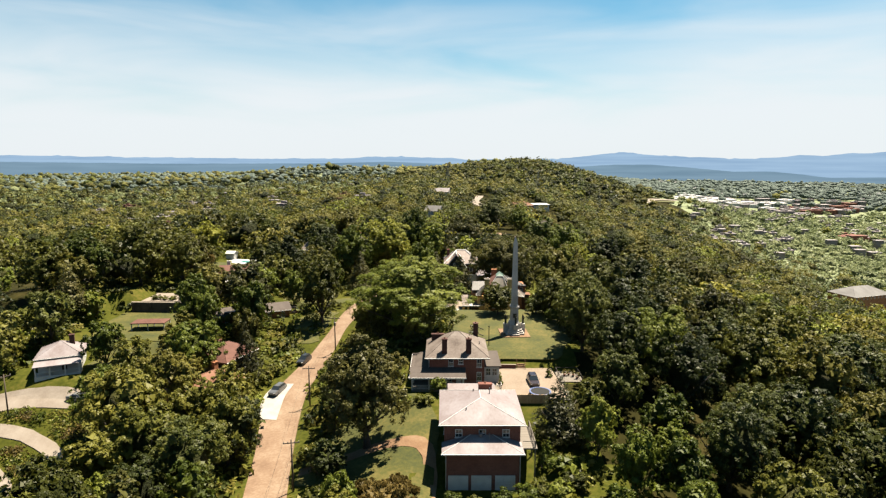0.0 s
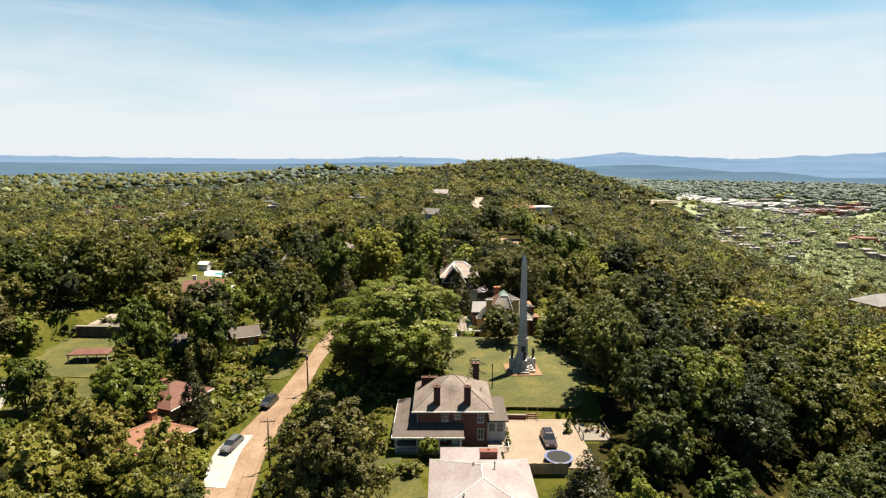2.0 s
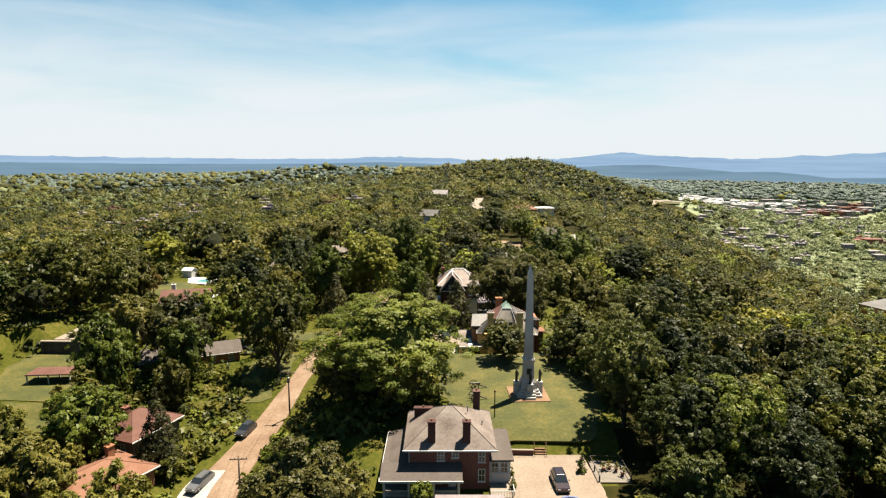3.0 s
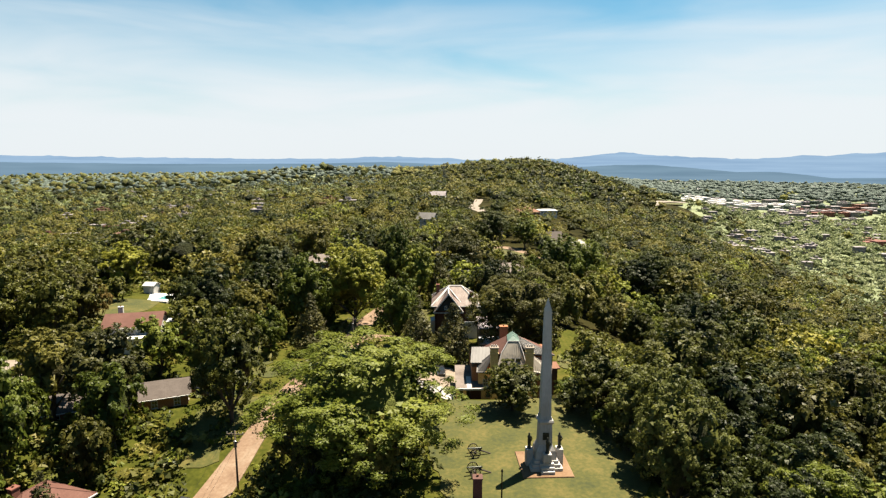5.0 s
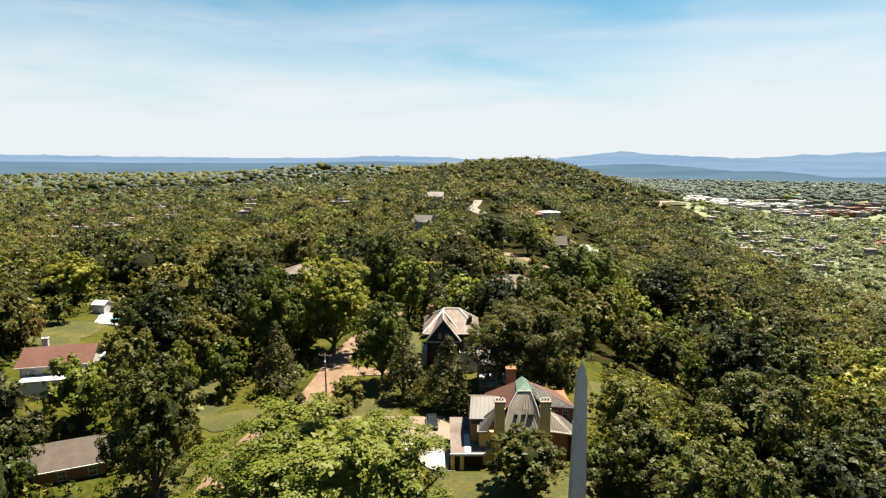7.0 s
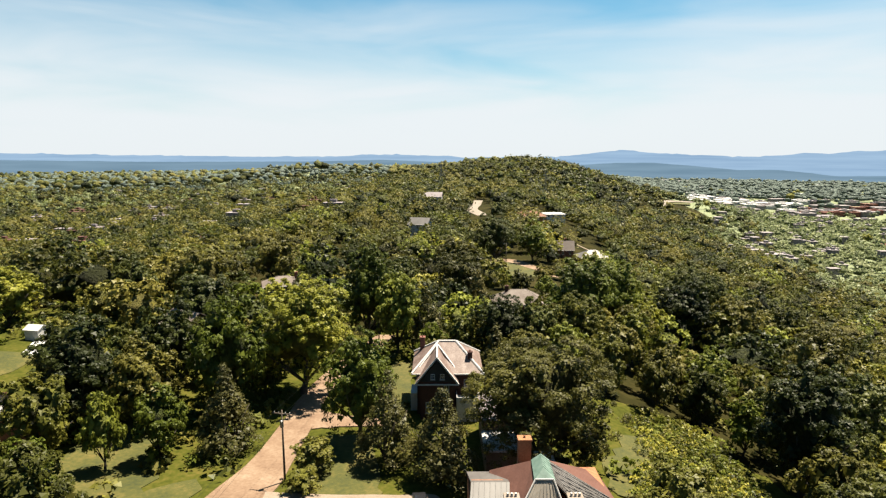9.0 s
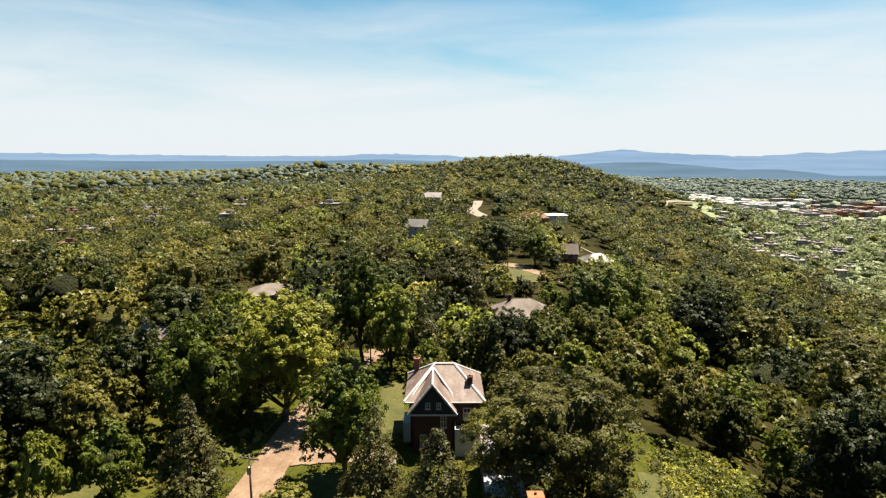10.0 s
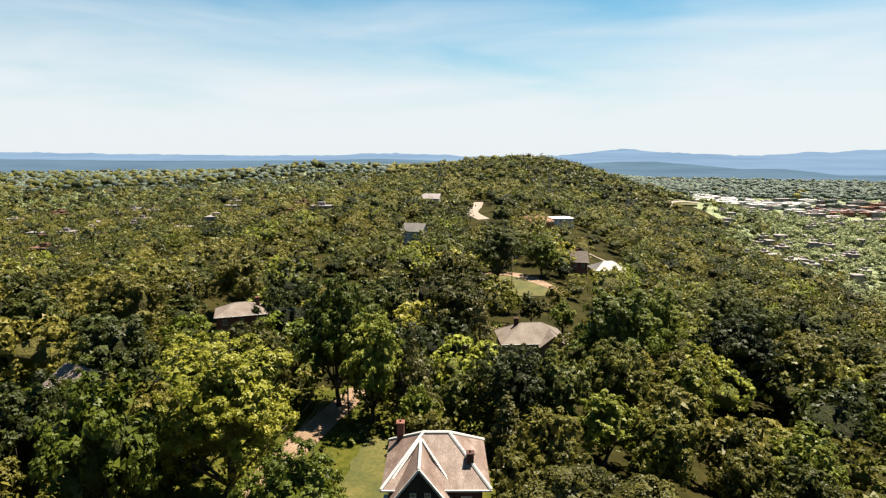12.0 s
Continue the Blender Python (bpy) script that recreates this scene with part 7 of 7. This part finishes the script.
DECK = -4.2
t = thing("raised_deck", 24.7, 110.9, DECK, 0, "weathered brown timber deck with potted plants beside the court", "deck")
for k in range(16):
    part("plank", box(-2.3, 2.3, -2.8 + k * 0.35, -2.47 + k * 0.35, 1.9, 2.0), GREY_WOOD, t)
part("beam", join([box(-2.2, 2.2, y, y + 0.14, 1.7, 1.896) for y in (-2.7, -0.07, 2.56)]), DARK_WOOD, t)
for sx in (-2.1, 2.1):
    for sy in (-2.6, 0, 2.6):
        part("post", box(sx - 0.08, sx + 0.08, sy - 0.08, sy + 0.08, -3.5, 2.9), DARK_WOOD, t)
part("rail", join([box(-2.2, 2.2, 2.56, 2.64, 2.8, 2.9), box(2.06, 2.14, -2.6, 2.56, 2.8, 2.9), box(-2.14, -2.06, -2.6, 2.56, 2.8, 2.9)]), DARK_WOOD, t)
for k, (px, py) in enumerate(((-0.8, 0.2), (0.1, 0.6), (0.9, 0.1), (1.4, -1.2))):
    pot = thing("potted_plant", 24.7 + px, 110.9 + py, DECK + 2.0, k * 40, "clay pot with a reddish-green plant on the deck", "potted plant", "pots on the deck")
    part("pot", tube([(0, 0, 0), (0, 0, 0.4)], [0.18, 0.26], 10), TERRACOTTA, pot)
    plant = new("plant", crown_mesh("pot_plant", 40 + k, "round", 0.5, 0.8, 10, 160, 0.12, LEAF["magnolia"], False))
    plant.parent = pot
    plant.location = (0, 0, 0.4)

w = thing("garden_wall", 13.7, 115.4, -2.4, -2, "low brown brick wall between gravel court and lawn", "wall")
part("wall", box(-2.6, 1.2, -0.15, 0.15, -0.3, 0.95), RED_BRICK, w)
part("coping", box(-2.65, 1.25, -0.2, 0.2, 0.954, 1.03), CONCRETE, w)
s = thing("steps", 15.9, 115.4, -2.4, -2, "short flight of orange-painted steps up to the lawn", "steps")
for k in range(4):
    part("step", box(-0.8, 0.8, -0.5 + 0.3 * k, -0.2 + 0.3 * k, -0.2, 0.24 + 0.24 * k), EARTH, s)
part("rail", join([tube([(-0.85, -0.5, 0.1), (-0.85, -0.5, 1.0), (-0.85, 0.7, 1.9), (-0.85, 0.7, 0.9)], [0.035] * 4, 6), tube([(0.85, -0.5, 0.1), (0.85, -0.5, 1.0), (0.85, 0.7, 1.9), (0.85, 0.7, 0.9)], [0.035] * 4, 6)]), TERRACOTTA, s)
f = thing("fence", 14.5, 99.4, -2.6, 0, "brown plank fence closing the gravel court", "fence")
for k in range(20):
    part("plank", box(-4.0 + k * 0.4, -3.62 + k * 0.4, -0.03, 0.03, -0.4, 1.4 + 0.03 * (k % 3)), FENCE_TAN, f)
part("rail", box(-4.0, 3.98, 0.034, 0.09, 0.9, 1.0), GREY_WOOD, f)
b = thing("bench", 5.4, 157.6, height(5.4, 157.6), 0, "small white bench on the lawn edge", "bench")
part("seat", box(-0.6, 0.6, -0.2, 0.2, 0.4, 0.46), WHITE, b)
part("backrest", box(-0.6, 0.6, 0.16, 0.2, 0.46, 0.85), WHITE, b)
for sx in (-0.5, 0.5):
    part("leg", box(sx - 0.04, sx + 0.04, -0.18, 0.18, -0.1, 0.4), WHITE, b)

# garden shrubs
for x, y, h, r, kind in ((20.8, 110.8, 3.2, 0.75, "column"), (11.0, 107.2, 1.8, 0.55, "column"), (11.1, 110.0, 1.8, 0.5, "column"), (15.4, 85.0, 4.2, 1.0, "column"), (16.4, 86.2, 3.8, 1.0, "column"), (-1.0, 104.0, 3.0, 1.7, "bush"), (-7.0, 100.0, 2.2, 1.8, "bush"), (-3.4, 101.0, 1.6, 2.0, "shrub"), (17.6, 83.5, 2.4, 2.2, "bush"), (19.6, 80.0, 2.6, 2.4, "shrub"), (-38.0, 110.5, 3.4, 3.0, "bush"), (-39.5, 118.0, 3.6, 2.6, "shrub"), (-37.5, 124.5, 3.2, 2.2, "shrub"), (-37.0, 105.0, 3.4, 2.6, "bush"), (-80.0, 165.5, 1.4, 1.2, "shrub"), (-77.5, 165.5, 1.4, 1.2, "shrub"), (-75.0, 165.5, 1.3, 1.1, "shrub"), (-82.5, 166.0, 1.6, 1.5, "shrub"), (-34.0, 164.0, 2.4, 1.4, "shrub"), (-31.6, 163.6, 2.6, 1.5, "shrub"), (-29.6, 165.0, 1.6, 1.0, "shrub"), (-12.6, 177.2, 3.2, 2.8, "shrub"), (1.5, 77.5, 1.9, 1.7, "bush"), (4.6, 77.2, 1.5, 1.5, "shrub"), (8.6, 77.8, 2.2, 1.9, "bush"), (12.0, 78.6, 2.6, 2.0, "bush"), (14.4, 80.6, 2.2, 1.7, "shrub"), (16.8, 78.0, 2.8, 2.2, "bush"), (-22.0, 92.0, 2.6, 1.9, "shrub"), (-21.6, 104.5, 2.8, 2.0, "shrub"), (-20.0, 88.0, 2.6, 2.0, "shrub"), (-18.2, 77.5, 3.0, 2.2, "shrub"), (-22.4, 112.5, 3.0, 2.0, "shrub"), (24.6, 149.5, 3.6, 2.8, "shrub"), (27.2, 141.6, 3.8, 2.8, "bush"), (29.0, 135.6, 3.4, 2.6, "shrub"), (24.4, 154.0, 3.6, 2.8, "bush"), (29.0, 129.0, 3.0, 2.4, "shrub"), (-24.3, 121.0, 2.6, 1.8, "bush")):
    tree(kind, x, y, h, r, 0)


# ---- the valley town ----
def town(name, seed, count, u0, u1, y0, y1, low, high, mat, label):
    """Flat-roofed buildings over a fan of the plain, with bearings from u0 to u1 (x over y)."""
    rs = random.Random(seed)
    bits = []
    for _ in range(count):
        y = rs.uniform(y0, y1)
        x = y * rs.uniform(u0, u1)
        w, d, h = rs.uniform(low, high), rs.uniform(low, high) * 0.7, rs.uniform(7, 12)
        z = height(x, y)
        bits.append(box(x - w / 2, x + w / 2, y - d / 2, y + d / 2, z - 2, z + h))
        bits.append(box(x - w / 2 - 0.6, x + w / 2 + 0.6, y - d / 2 - 0.6, y + d / 2 + 0.6, z + h + 0.004, z + h + 0.7))
        if rs.random() < 0.6:
            bits.append(box(x - w / 5, x + w / 6, y - d / 6, y + d / 5, z + h + 0.704, z + h + 3))
    v, f = join(bits)
    return tagged(new(name, link_mesh(name, v, f, mat)), label, "buildings", kind="stuff")


town("warehouses", 3, 34, 0.39, 0.58, 1480, 1900, 22, 60, MEMBRANE, "white flat-roofed warehouses of the distant valley town")
town("town_buildings", 4, 52, 0.42, 0.72, 1350, 1900, 18, 45, ROOF_PALE, "pale industrial buildings in the distant valley town")
town("town_buildings", 5, 16, 0.57, 0.70, 1480, 1750, 14, 32, RED_BRICK, "red brick industrial buildings in the distant valley")
town("town_buildings", 6, 60, 0.33, 0.76, 2000, 3300, 20, 55, MEMBRANE, "far pale buildings scattered over the plain")
town("town_buildings", 10, 5, 0.68, 0.74, 820, 900, 16, 30, RED_BRICK, "red brick blocks among the valley trees")
town("town_houses", 7, 80, 0.42, 0.76, 640, 1350, 8, 14, ROOF_PALE, "pale roofs of houses among the valley trees")
town("town_houses", 8, 46, -0.6, -0.12, 450, 1500, 9, 15, ROOF_PALE, "pale roofs of houses among the trees of the plain")
town("town_houses", 9, 26, -0.6, -0.15, 420, 1200, 9, 15, ROOF_RED, "reddish roofs of houses among the trees of the plain")
ruled("road", [(395, 1180), (415, 1235), (440, 1275), (480, 1290), (505, 1262)], [(415, 1172), (432, 1222), (452, 1254), (476, 1264), (488, 1245)], CONCRETE, 0.4, 4, 8.0, "pale bend of the road on the hill's flank", "road")

ruled("lawn", [(436, 1215), (452, 1240), (468, 1252)], [(470, 1200), (478, 1220), (484, 1238)], GRASS, 0.3, 4, 8.0, "green verge inside the road's bend", "lawn")
